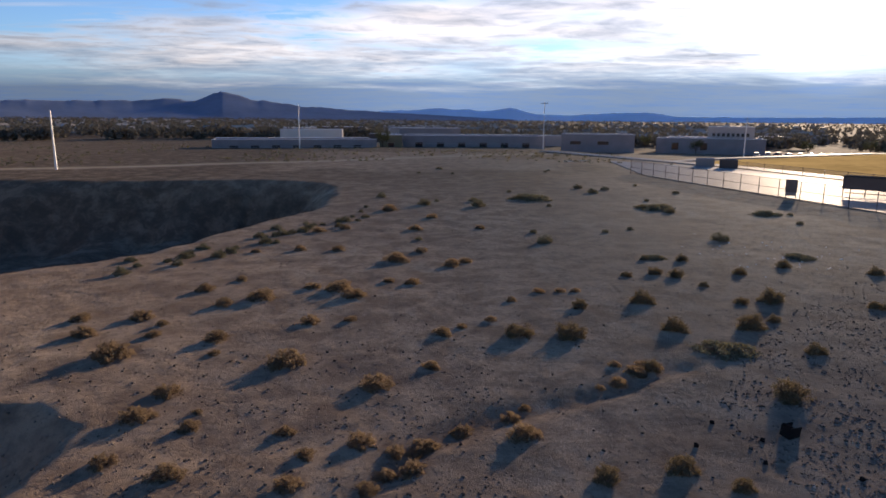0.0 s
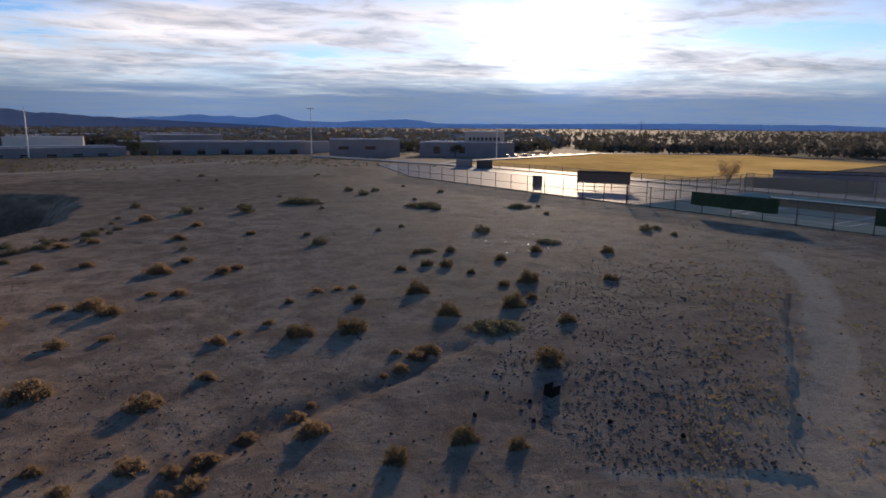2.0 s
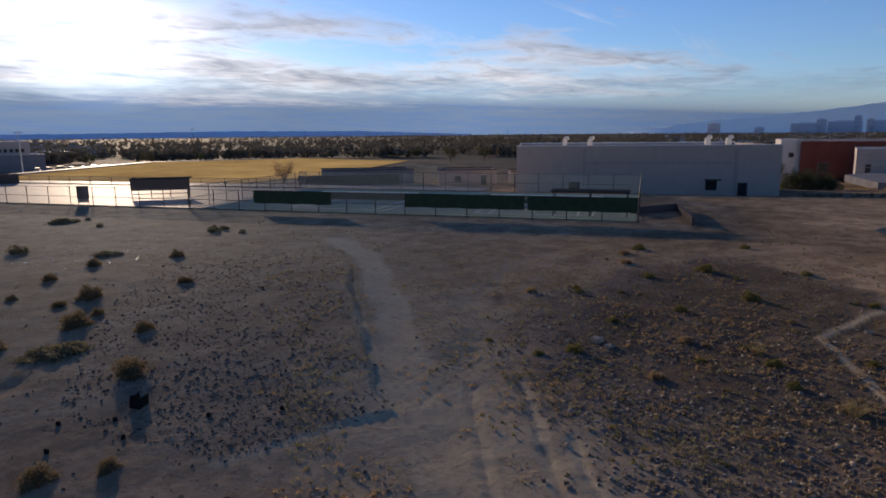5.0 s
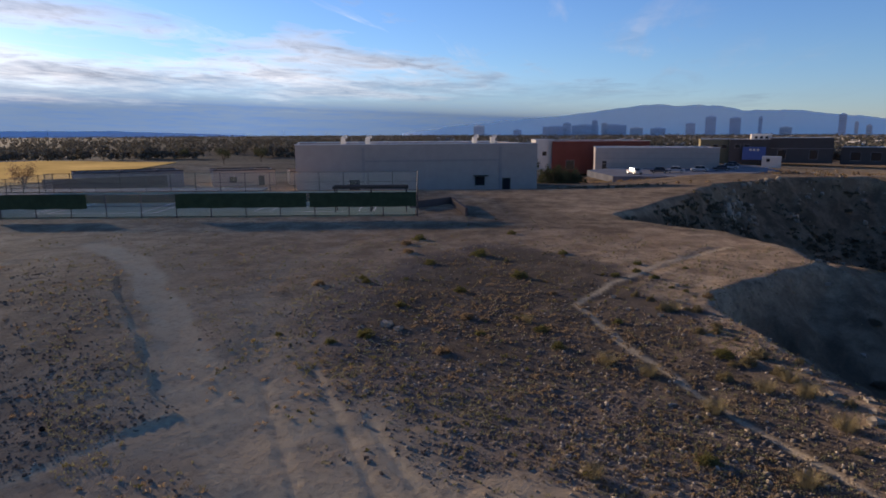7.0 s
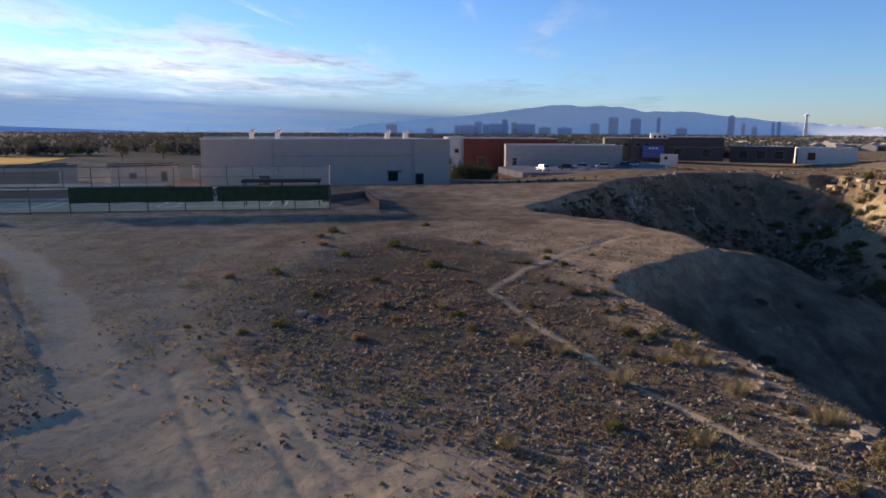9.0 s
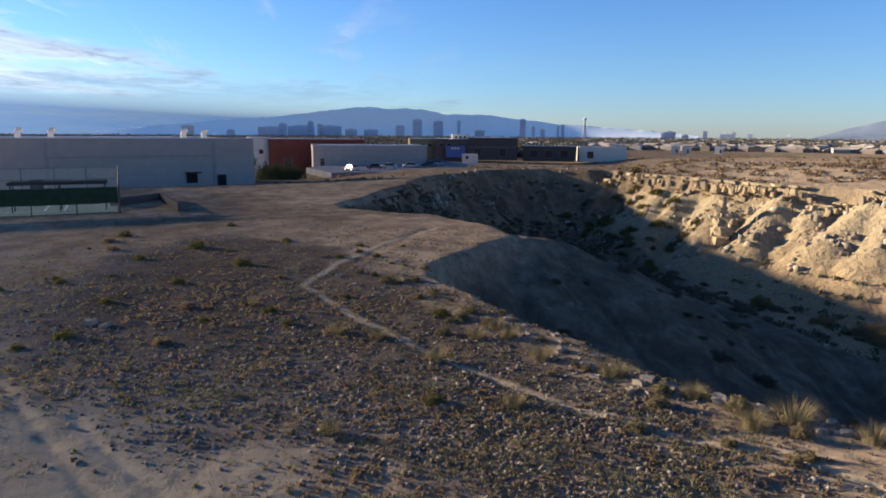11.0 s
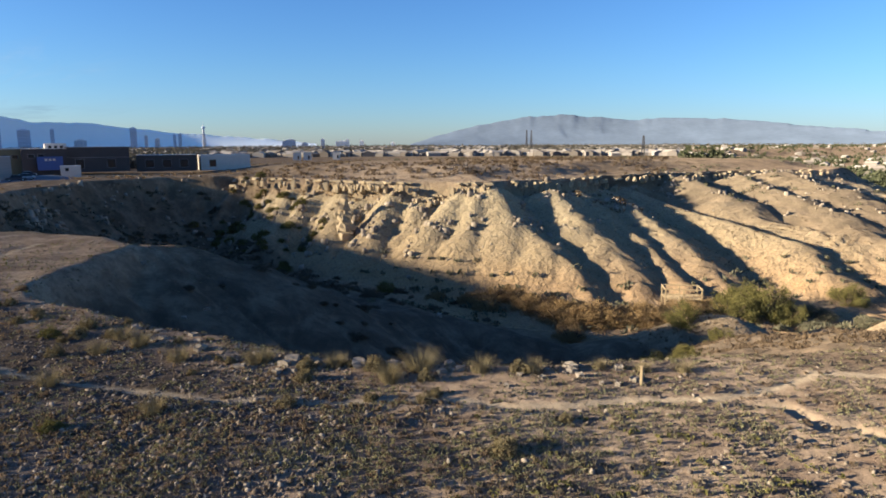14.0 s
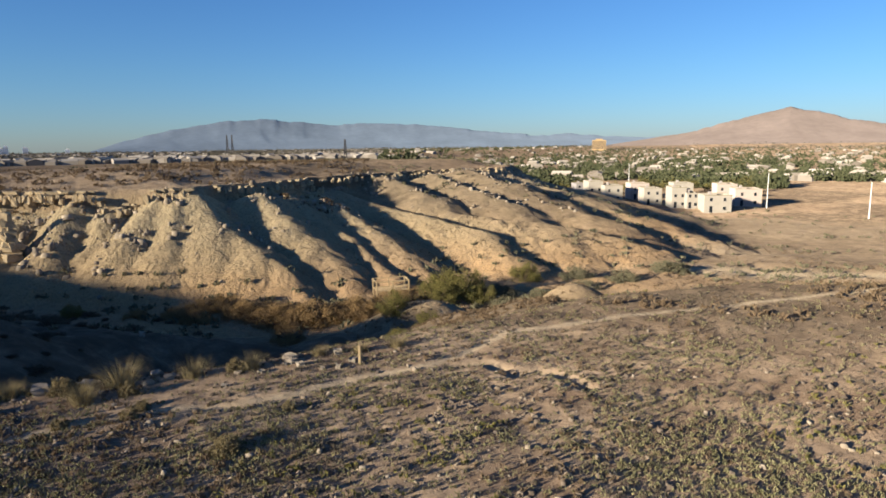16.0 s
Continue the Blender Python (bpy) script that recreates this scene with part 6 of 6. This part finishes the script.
ROCKS = [rock_mesh(700 + k) for k in range(8)]
CAPTINT = plain("caprock", (0.38, 0.305, 0.20), 0.95, vary=0.25, scale=1.2, bump=0.6)
CAPROCKS = []
for k in range(8):
    m_ = ROCKS[k].copy()
    m_.materials.clear()
    m_.materials.append(CAPTINT)
    CAPROCKS.append(m_)
ledge = thing("caprock_ledge", Matrix.Identity(4), "broken pale caprock ledge along the far canyon rim", "rock ledge")
rim = [(p[0], p[1]) for p in FAR_RIM]
cr = np.random.default_rng(81)
count = 0
for n, ((ax, ay), (bx, by)) in enumerate(zip(rim[:-1], rim[1:])):
    ll = math.hypot(bx - ax, by - ay)
    nx, ny = (by - ay) / ll, -(bx - ax) / ll
    step = 0.36 if 2 <= n <= 4 else 0.9
    if gz(ax + 3 * nx, ay + 3 * ny) > gz(ax - 3 * nx, ay - 3 * ny):
        nx, ny = -nx, -ny
    for k in range(int(ll / step)):
        t = (k + cr.random()) * step / ll
        row = k % 3 == 0
        off = 0.5 + 0.25 * cr.normal() + (0.0 if row else 0.9 + 0.5 * cr.random())
        x, y = ax + (bx - ax) * t + nx * off, ay + (by - ay) * t + ny * off
        zz = gz(x, y)
        top = gz(x - nx * (off + 0.4), y - ny * (off + 0.4)) - (0.0 if row else 0.25 + 0.5 * cr.random())
        if count < 298 and -5 < zz < 0.9:
            o = new("rock", CAPROCKS[count % 8])
            o.parent = ledge
            s = (0.45 + 0.4 * cr.random()) if row else (0.4 + 0.6 * cr.random() ** 2)
            hh = s * (0.5 if row else cr.uniform(1.1, 1.7))
            o.matrix_basis = Matrix.Translation((x, y, top - 0.5 * hh)) @ pose(0, 0, 0, cr.uniform(-6, 6), cr.uniform(-6, 6), math.degrees(math.atan2(by - ay, bx - ax)) + cr.normal() * 14) @ Matrix.Diagonal((s * (cr.uniform(1.2, 2.4) if row else cr.uniform(.6, 1.0)), s, hh, 1))
            count += 1


def rock(x, y, s, label, name="rock", k=0, sx=1.3, sz=0.8):
    o = new(name, ROCKS[k % 8])
    s *= 0.62
    o.matrix_basis = Matrix.Translation((x, y, gz(x, y) + 0.12 * s)) @ pose(0, 0, 0, 0, 0, x * 40 % 360) @ Matrix.Diagonal((s * sx, s, s * sz, 1))
    return tagged(o, label, "rock", "rocks on the rim")


for k, (x, y, s) in enumerate(((24.0, -8.4, 0.29), (23.5, -7.6, 0.6), (22.3, -5.5, 0.25), (21.1, -4.9, 0.2), (24.1, -6.2, 0.2), (26.0, -2.6, 0.26), (28.7, -0.8, 0.36), (26.7, -1.4, 0.26), (33.0, -12.6, 0.33), (33.5, -14.0, 0.32), (12.7, -9.5, 0.5),
                               (13.6, -8.8, 0.2), (22.3, 7.7, 0.58), (21.9, 7.1, 0.38), (10.9, -10.8, 0.26), (10.7, -11.3, 0.31), (16.9, -7.0, 0.4), (17.6, -7.2, 0.3), (18.4, -7.4, 0.3), (19.6, -6.8, 0.25), (20.4, -6.4, 0.35), (15.4, -8.0, 0.28), (14.2, -8.4, 0.45), (12.1, -10.2, 0.4), (38, -12.4, 0.4), (8.8, -13.4, 0.4), (7.9, -14.3, 0.3))):
    rock(x, y, s, "pale limestone lump on the canyon rim" if k not in (12, 13) else "pale weathered lump on dark stony ground", k=k)
rm_ = np.random.default_rng(63)
for k in range(40):
    t = rm_.random() * 8.0
    i0 = int(t)
    p0, p1 = NEAR_RIM[i0], NEAR_RIM[i0 + 1]
    x = p0[0] + (p1[0] - p0[0]) * (t - i0) + rm_.normal() * 0.7
    y = p0[1] + (p1[1] - p0[1]) * (t - i0) + 0.5 + abs(rm_.normal()) * 0.8
    rock(x, y, 0.12 + 0.26 * rm_.random() ** 2, "small pale limestone lump on the canyon rim", k=k)
for k in range(34):
    t = rm_.random() * 8.0
    i0 = int(t)
    p0, p1 = NEAR_RIM[i0], NEAR_RIM[i0 + 1]
    x = p0[0] + (p1[0] - p0[0]) * (t - i0) + rm_.normal() * 1.2
    y = p0[1] + (p1[1] - p0[1]) * (t - i0) + 0.8 + abs(rm_.normal()) * 1.6
    plant("rabbitbrush", x, y, 0.25 + 0.4 * rm_.random(), "dry yellow rabbitbrush on the stony rim", "bush", "rabbitbrush on the rim", leaf=BLADE, tall=0.62, leaf_size=0.10, dense=0.9, ratio=5.0)
for x, y, s in ((98.5, -51.7, 1.7), (37.4, -35, 0.6), (33.6, -14.2, 0.35)):
    rock(x, y, s, "bright white boulder in the shaded canyon", "white_boulder", 3, 1.0, 1.3)
# standing pillar of rock in front of the wall
hd = thing("rock_pillar", Matrix.Translation((78.2, -53.6, gz(78.2, -53.6) - 0.8)), "leaning tan rock pillar against the canyon wall", "rock pillar")
for k in range(9):
    o = new("rock", CAPROCKS[k % 8])
    o.parent = hd
    o.matrix_basis = Matrix.Translation((0.12 * math.sin(k * 2.1), 0.12 * math.cos(k * 1.7), 0.5 + 0.62 * k)) @ pose(0, 0, 0, 5 * math.sin(k), 4 * math.cos(k), 47 * k) @ Matrix.Diagonal((2.3 - 0.17 * k, 2.0 - 0.15 * k, 1.0, 1))

# ---------------------------------------------------------------- timber platform in the canyon
dz = gz(32.8, -67)
dk = thing("timber_platform", facing(32.8, -67.2, dz, 154, 12), "weathered timber platform with railings on the canyon floor", "platform")
for k in range(13):
    part("plank", box(-1.95 + k * 0.3, -1.3, 1.0, -1.68 + k * 0.3, 1.3, 1.06, 0.01), TIMBER, dk)
for px in (-1.9, 0.0, 1.9):
    for py in (-1.2, 1.2):
        part("post", box(px - 0.07, py - 0.07, -0.6, px + 0.07, py + 0.07, 2.1), TIMBER, dk)
for py in (-1.2, 1.2):
    for z in (1.5, 2.05):
        part("rail", box(-2.0, py - 0.04, z, 2.0, py + 0.04, z + 0.1), TIMBER, dk)
    part("brace", rod((-1.9, py, 0.0), (0, py, 1.0), 0.05, None, 4), TIMBER, dk)
    part("brace", rod((1.9, py, 0.0), (0, py, 1.0), 0.05, None, 4), TIMBER, dk)
for px in (-1.95, 1.95):
    part("rail", box(px - 0.04, -1.2, 2.051, px + 0.04, 1.2, 2.15), TIMBER, dk)

# ---------------------------------------------------------------- litter on the plain
bx_ = thing("broken_crate", Matrix.Translation((9.8, 16.9, gz(9.8, 16.9))) @ pose(0, 0, 0, 4, 3, 24), "dark broken plastic crate lying on the soil", "crate")
part("bottom", box(-0.22, -0.16, 0.0, 0.22, 0.16, 0.04), PLASTIC, bx_)
for q in ((-0.22, -0.16, 0.22, -0.13), (-0.22, 0.13, 0.22, 0.16), (-0.22, -0.13, -0.19, 0.13)):
    part("side", box(q[0], q[1], 0.041, q[2], q[3], 0.32, 0.005), PLASTIC, bx_)
part("flap", box(-0.36, -0.14, 0.28, -0.2, 0.1, 0.31), PLASTIC, bx_, at=pose(0, 0, 0, 0, 16, 0))
for x, y in ((8.9, 16.6), (8.4, 15.4), (7.9, 17.6), (6.9, 16.2), (11.8, 13.2), (10.4, 14.6)):
    o = tagged(new("burnt_lump", ROCKS[int(x * 10) % 8].copy()), "small black lump on the soil", "debris", "small dark debris")
    o.data.materials.clear()
    o.data.materials.append(PLASTIC)
    o.matrix_basis = Matrix.Translation((x, y, gz(x, y) + 0.05)) @ Matrix.Diagonal((0.09, 0.08, 0.10, 1))
lr = np.random.default_rng(5)
n = 46
lx, ly = 23 + lr.normal(size=n) * 3.6, 42 + lr.normal(size=n) * 3.2
stones("bright_litter", "bright scraps of broken glass and paper on the soil", lx, ly, 0.07 + 0.06 * lr.random(n), LINE, 0.3, 0.0, 8, "litter")
mp_ = thing("marker_post", Matrix.Translation((6.9, -13.7, gz(6.9, -13.7))), "short wooden marker post on the slope", "post")
part("post", box(-0.035, -0.035, -0.3, 0.035, 0.035, 0.45, 0.01), TIMBER, mp_)
part("cap", box(-0.045, -0.045, 0.451, 0.045, 0.045, 0.48, 0.005), TIMBER, mp_)

# ---------------------------------------------------------------- low scrub on the stony ground
def twigs(name, label, x, y, size, mat, seed, m=9, up=0.6, ratio=2.6):
    rnd = np.random.default_rng(seed)
    n = len(x)
    px = (x[:, None] + rnd.normal(size=(n, m)) * size[:, None] * 0.35).ravel()
    py = (y[:, None] + rnd.normal(size=(n, m)) * size[:, None] * 0.35).ravel()
    pz = (ground(x, y)[:, None] + size[:, None] * (0.1 + 0.5 * rnd.random((n, m)))).ravel()
    me = leaf_mesh(name, np.stack([px, py, pz], 1), float(np.mean(size)) * 0.75, rnd, mat, up, ratio)
    return tagged(new(name, me), label, "scrub", kind="stuff")


x, y = scatter(30000, 40, 200, 8, 60, lambda x, y, r: (0.15 + 0.7 * soil_tags(x, y, x * 0)[:, 1]) * np.clip(4 * (fbm(x / 4, y / 4, 19, 3) - 0.42), 0, 1) * (ground(x, y) > -1.5))
twigs("dry_scrub", "low dry rust-brown scrub on stony ground", x, y, 0.05 + 0.11 * sr.random(len(x)), LEAF_RUST, 1)
x, y = scatter(58000, 42, 202, 7, 46, lambda x, y, r: smooth(-7, 3, x * 0.72 - y * 0.69 + 9 * (fbm(x / 5, y / 5, 37, 3) - 0.5)) * (0.12 + 0.88 * np.clip(4 * (fbm(x / 2.2, y / 2.2, 27, 3) - 0.40), 0, 1)) * np.clip(1 - 1.3 * soil_tags(x, y, x * 0)[:, 0] - 0.7 * soil_tags(x, y, x * 0)[:, 3], 0, 1) * (ground(x, y) > -2.5) * smooth(-24, -8, -y + 0.35 * x + 8))
twigs("dry_stubble", "short dry tan stubble and dead weeds over the stony ground", x, y, 0.05 + 0.085 * sr.random(len(x)), STUBBLE, 11, 5, 0.9, 4.0)
x, y = scatter(9000, 40, 200, 8, 60, lambda x, y, r: 0.35 * np.clip(4 * (fbm(x / 5, y / 5, 29, 3) - 0.45), 0, 1) * (ground(x, y) > -1.5))
twigs("yellow_scrub", "low yellowish scrub on stony ground", x, y, 0.06 + 0.12 * sr.random(len(x)), LEAF_OLIVE, 2)
x, y = scatter(22000, 48, 202, 6.5, 44, lambda x, y, r: (0.25 + 0.75 * np.clip(4 * (fbm(x / 3, y / 3, 57, 3) - 0.40), 0, 1)) * (ground(x, y) > -2.5) * np.clip(1 - 1.6 * soil_tags(x, y, x * 0)[:, 0], 0, 1))
twigs("dark_tufts", "small dark dead tufts dotted over the stony ground", x, y, 0.05 + 0.10 * sr.random(len(x)) ** 2, LEAF_BROWN, 21, 7, 0.8, 3.0)
x, y = scatter(16000, 150, 202, 22, 150, lambda x, y, r: 0.7 * np.clip(4 * (fbm(x / 9, y / 9, 39, 3) - 0.42), 0, 1))
twigs("slope_scrub", "brown scrub on the slope towards the valley", x, y, 0.12 + 0.22 * sr.random(len(x)), LEAF_RUST, 3)
x, y = scatter(5000, 125, 200, 60, 230, lambda x, y, r: 0.5 * np.clip(4 * (fbm(x / 14, y / 14, 49, 3) - 0.40), 0, 1) * ((ground(x, y) < -8.8) | (y < -108)))
twigs("valley_scrub", "grey-green scrub scattered over canyon slopes and valley", x, y, 0.5 + 0.5 * sr.random(len(x)), LEAF_GREY, 4)
# brush packed dense, partly to darken the shaded head
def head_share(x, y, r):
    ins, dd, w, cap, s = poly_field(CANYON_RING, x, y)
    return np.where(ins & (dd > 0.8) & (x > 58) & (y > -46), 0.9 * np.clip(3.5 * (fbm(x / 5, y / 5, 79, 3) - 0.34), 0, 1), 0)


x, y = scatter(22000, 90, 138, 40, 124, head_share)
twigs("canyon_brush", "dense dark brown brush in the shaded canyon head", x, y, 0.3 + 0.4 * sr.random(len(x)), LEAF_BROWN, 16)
x, y = scatter(16000, 86, 152, 100, 520, lambda x, y, r: 0.6 * np.clip(4 * (fbm(x / 20, y / 20, 59, 3) - 0.42), 0, 1) * (ground(x, y) > -5))
twigs("plateau_scrub", "brown scrub over the far plateau", x, y, 0.4 + 0.5 * sr.random(len(x)), LEAF_RUST, 6)
x, y = scatter(3500, -36, 26, 130, 330, lambda x, y, r: 0.6 * np.clip(4 * (fbm(x / 20, y / 20, 69, 3) - 0.40), 0, 1) * (x * 0.963 + y * 0.268 < 60 + 0.2 * y))
twigs("plain_scrub", "dark scrub over the plain towards the mountains", x, y, 0.3 + 0.4 * sr.random(len(x)), LEAF_GREY, 7)


# ---------------------------------------------------------------- town far off
def far_trees(name, label, n, az0, az1, r0, r1, seed, clump=60.0, tall=1.0, mat=None):
    rnd = np.random.default_rng(seed)
    a, r = np.radians(rnd.uniform(az0, az1, n)), np.sqrt(rnd.uniform(r0 ** 2, r1 ** 2, n))
    r = r0 + (r1 - r0) * rnd.random(n) ** 2.2
    x, y = r * np.sin(a), r * np.cos(a)
    k = fbm(x / clump, y / clump, seed, 3) > 0.44
    x, y = x[k], y[k]
    h = (2.5 + 4.5 * rnd.random(len(x))) * tall
    m = 16
    p = rnd.normal(size=(len(x), m, 3))
    p /= np.linalg.norm(p, axis=2)[:, :, None]
    p *= rnd.random((len(x), m, 1)) ** 0.4
    px = (x[:, None] + p[:, :, 0] * h[:, None] * 0.55).ravel()
    py = (y[:, None] + p[:, :, 1] * h[:, None] * 0.55).ravel()
    pz = (ground(x, y)[:, None] + h[:, None] * (0.55 + 0.45 * p[:, :, 2])).ravel()
    me = leaf_mesh(name, np.stack([px, py, pz], 1), 2.0, rnd, mat or TREES, 0.2, 1.3)
    return tagged(new(name, me), label, "trees", kind="stuff")


def far_houses(name, label, n, az0, az1, r0, r1, seed):
    rnd = np.random.default_rng(seed)
    a, r = np.radians(rnd.uniform(az0, az1, n)), r0 + (r1 - r0) * rnd.random(n) ** 1.9
    x, y = r * np.sin(a), r * np.cos(a)
    w, d, h = rnd.uniform(6, 13, n), rnd.uniform(6, 9, n), rnd.uniform(2.2, 3.6, n)
    base = np.array([(-.5, -.5, 0), (.5, -.5, 0), (.5, .5, 0), (-.5, .5, 0), (-.5, -.5, 1), (.5, -.5, 1), (.5, .5, 1), (-.5, .5, 1), (-.5, 0, 1.45), (.5, 0, 1.45)])
    fac = np.array([(0, 1, 5, 4), (1, 2, 6, 5), (2, 3, 7, 6), (3, 0, 4, 7), (4, 5, 9, 8), (6, 7, 8, 9), (4, 8, 7, 7), (5, 6, 9, 9)])
    th = rnd.random(n) * 3.14
    c, s = np.cos(th)[:, None], np.sin(th)[:, None]
    vx, vy = base[None, :, 0] * w[:, None], base[None, :, 1] * d[:, None]
    g = ground(x, y)
    co = np.stack([x[:, None] + vx * c - vy * s, y[:, None] + vx * s + vy * c, g[:, None] - 0.3 + base[None, :, 2] * h[:, None]], -1).reshape(-1, 3)
    faces = []
    for i in range(n):
        for f in fac:
            f = [int(v) + 10 * i for v in f]
            faces.append(f if f[2] != f[3] else f[:3])
    me = bpy.data.meshes.new(name)
    me.from_pydata(co.tolist(), [], faces)
    me.materials.append(HOUSE)
    return tagged(new(name, me), label, "houses", kind="stuff")


far_trees("town_trees", "dark belt of town trees towards the horizon", 9000, -36, 80, 330, 2600, 3)
far_trees("town_trees", "dark town trees below the skyline", 6500, 78, 113, 330, 2800, 4)
far_trees("town_trees", "dark town trees beyond the far plateau", 11000, 113, 153, 680, 3200, 14, 60.0, 0.75)
far_trees("valley_trees", "scattered green trees among valley homes", 6500, 153, 186, 330, 2600, 5, 40.0, 0.85, TREES_GREEN)
far_trees("valley_trees", "scattered green trees beyond open lots", 1500, 186, 204, 400, 2600, 25, 40.0, 0.85, TREES_GREEN)
far_trees("valley_trees", "green trees far across the valley", 1500, 138, 153, 900, 2800, 15)
far_trees("town_trees", "hazy belt of trees at the horizon", 9000, -44, 206, 2300, 4750, 24, 150.0, 1.7)
far_houses("town_houses", "far low town houses with pale walls", 800, -36, 30, 420, 2600, 6)
far_houses("town_houses", "far low town houses below the skyline", 700, 76, 113, 380, 2600, 7)
far_houses("town_houses", "far low town houses beyond the plateau", 1300, 113, 153, 520, 2900, 17)
far_houses("valley_houses", "rows of pale homes across the valley", 400, 153, 204, 400, 2400, 8)
far_houses("valley_houses", "rows of pale homes far across the valley", 120, 145, 153, 900, 2600, 18)
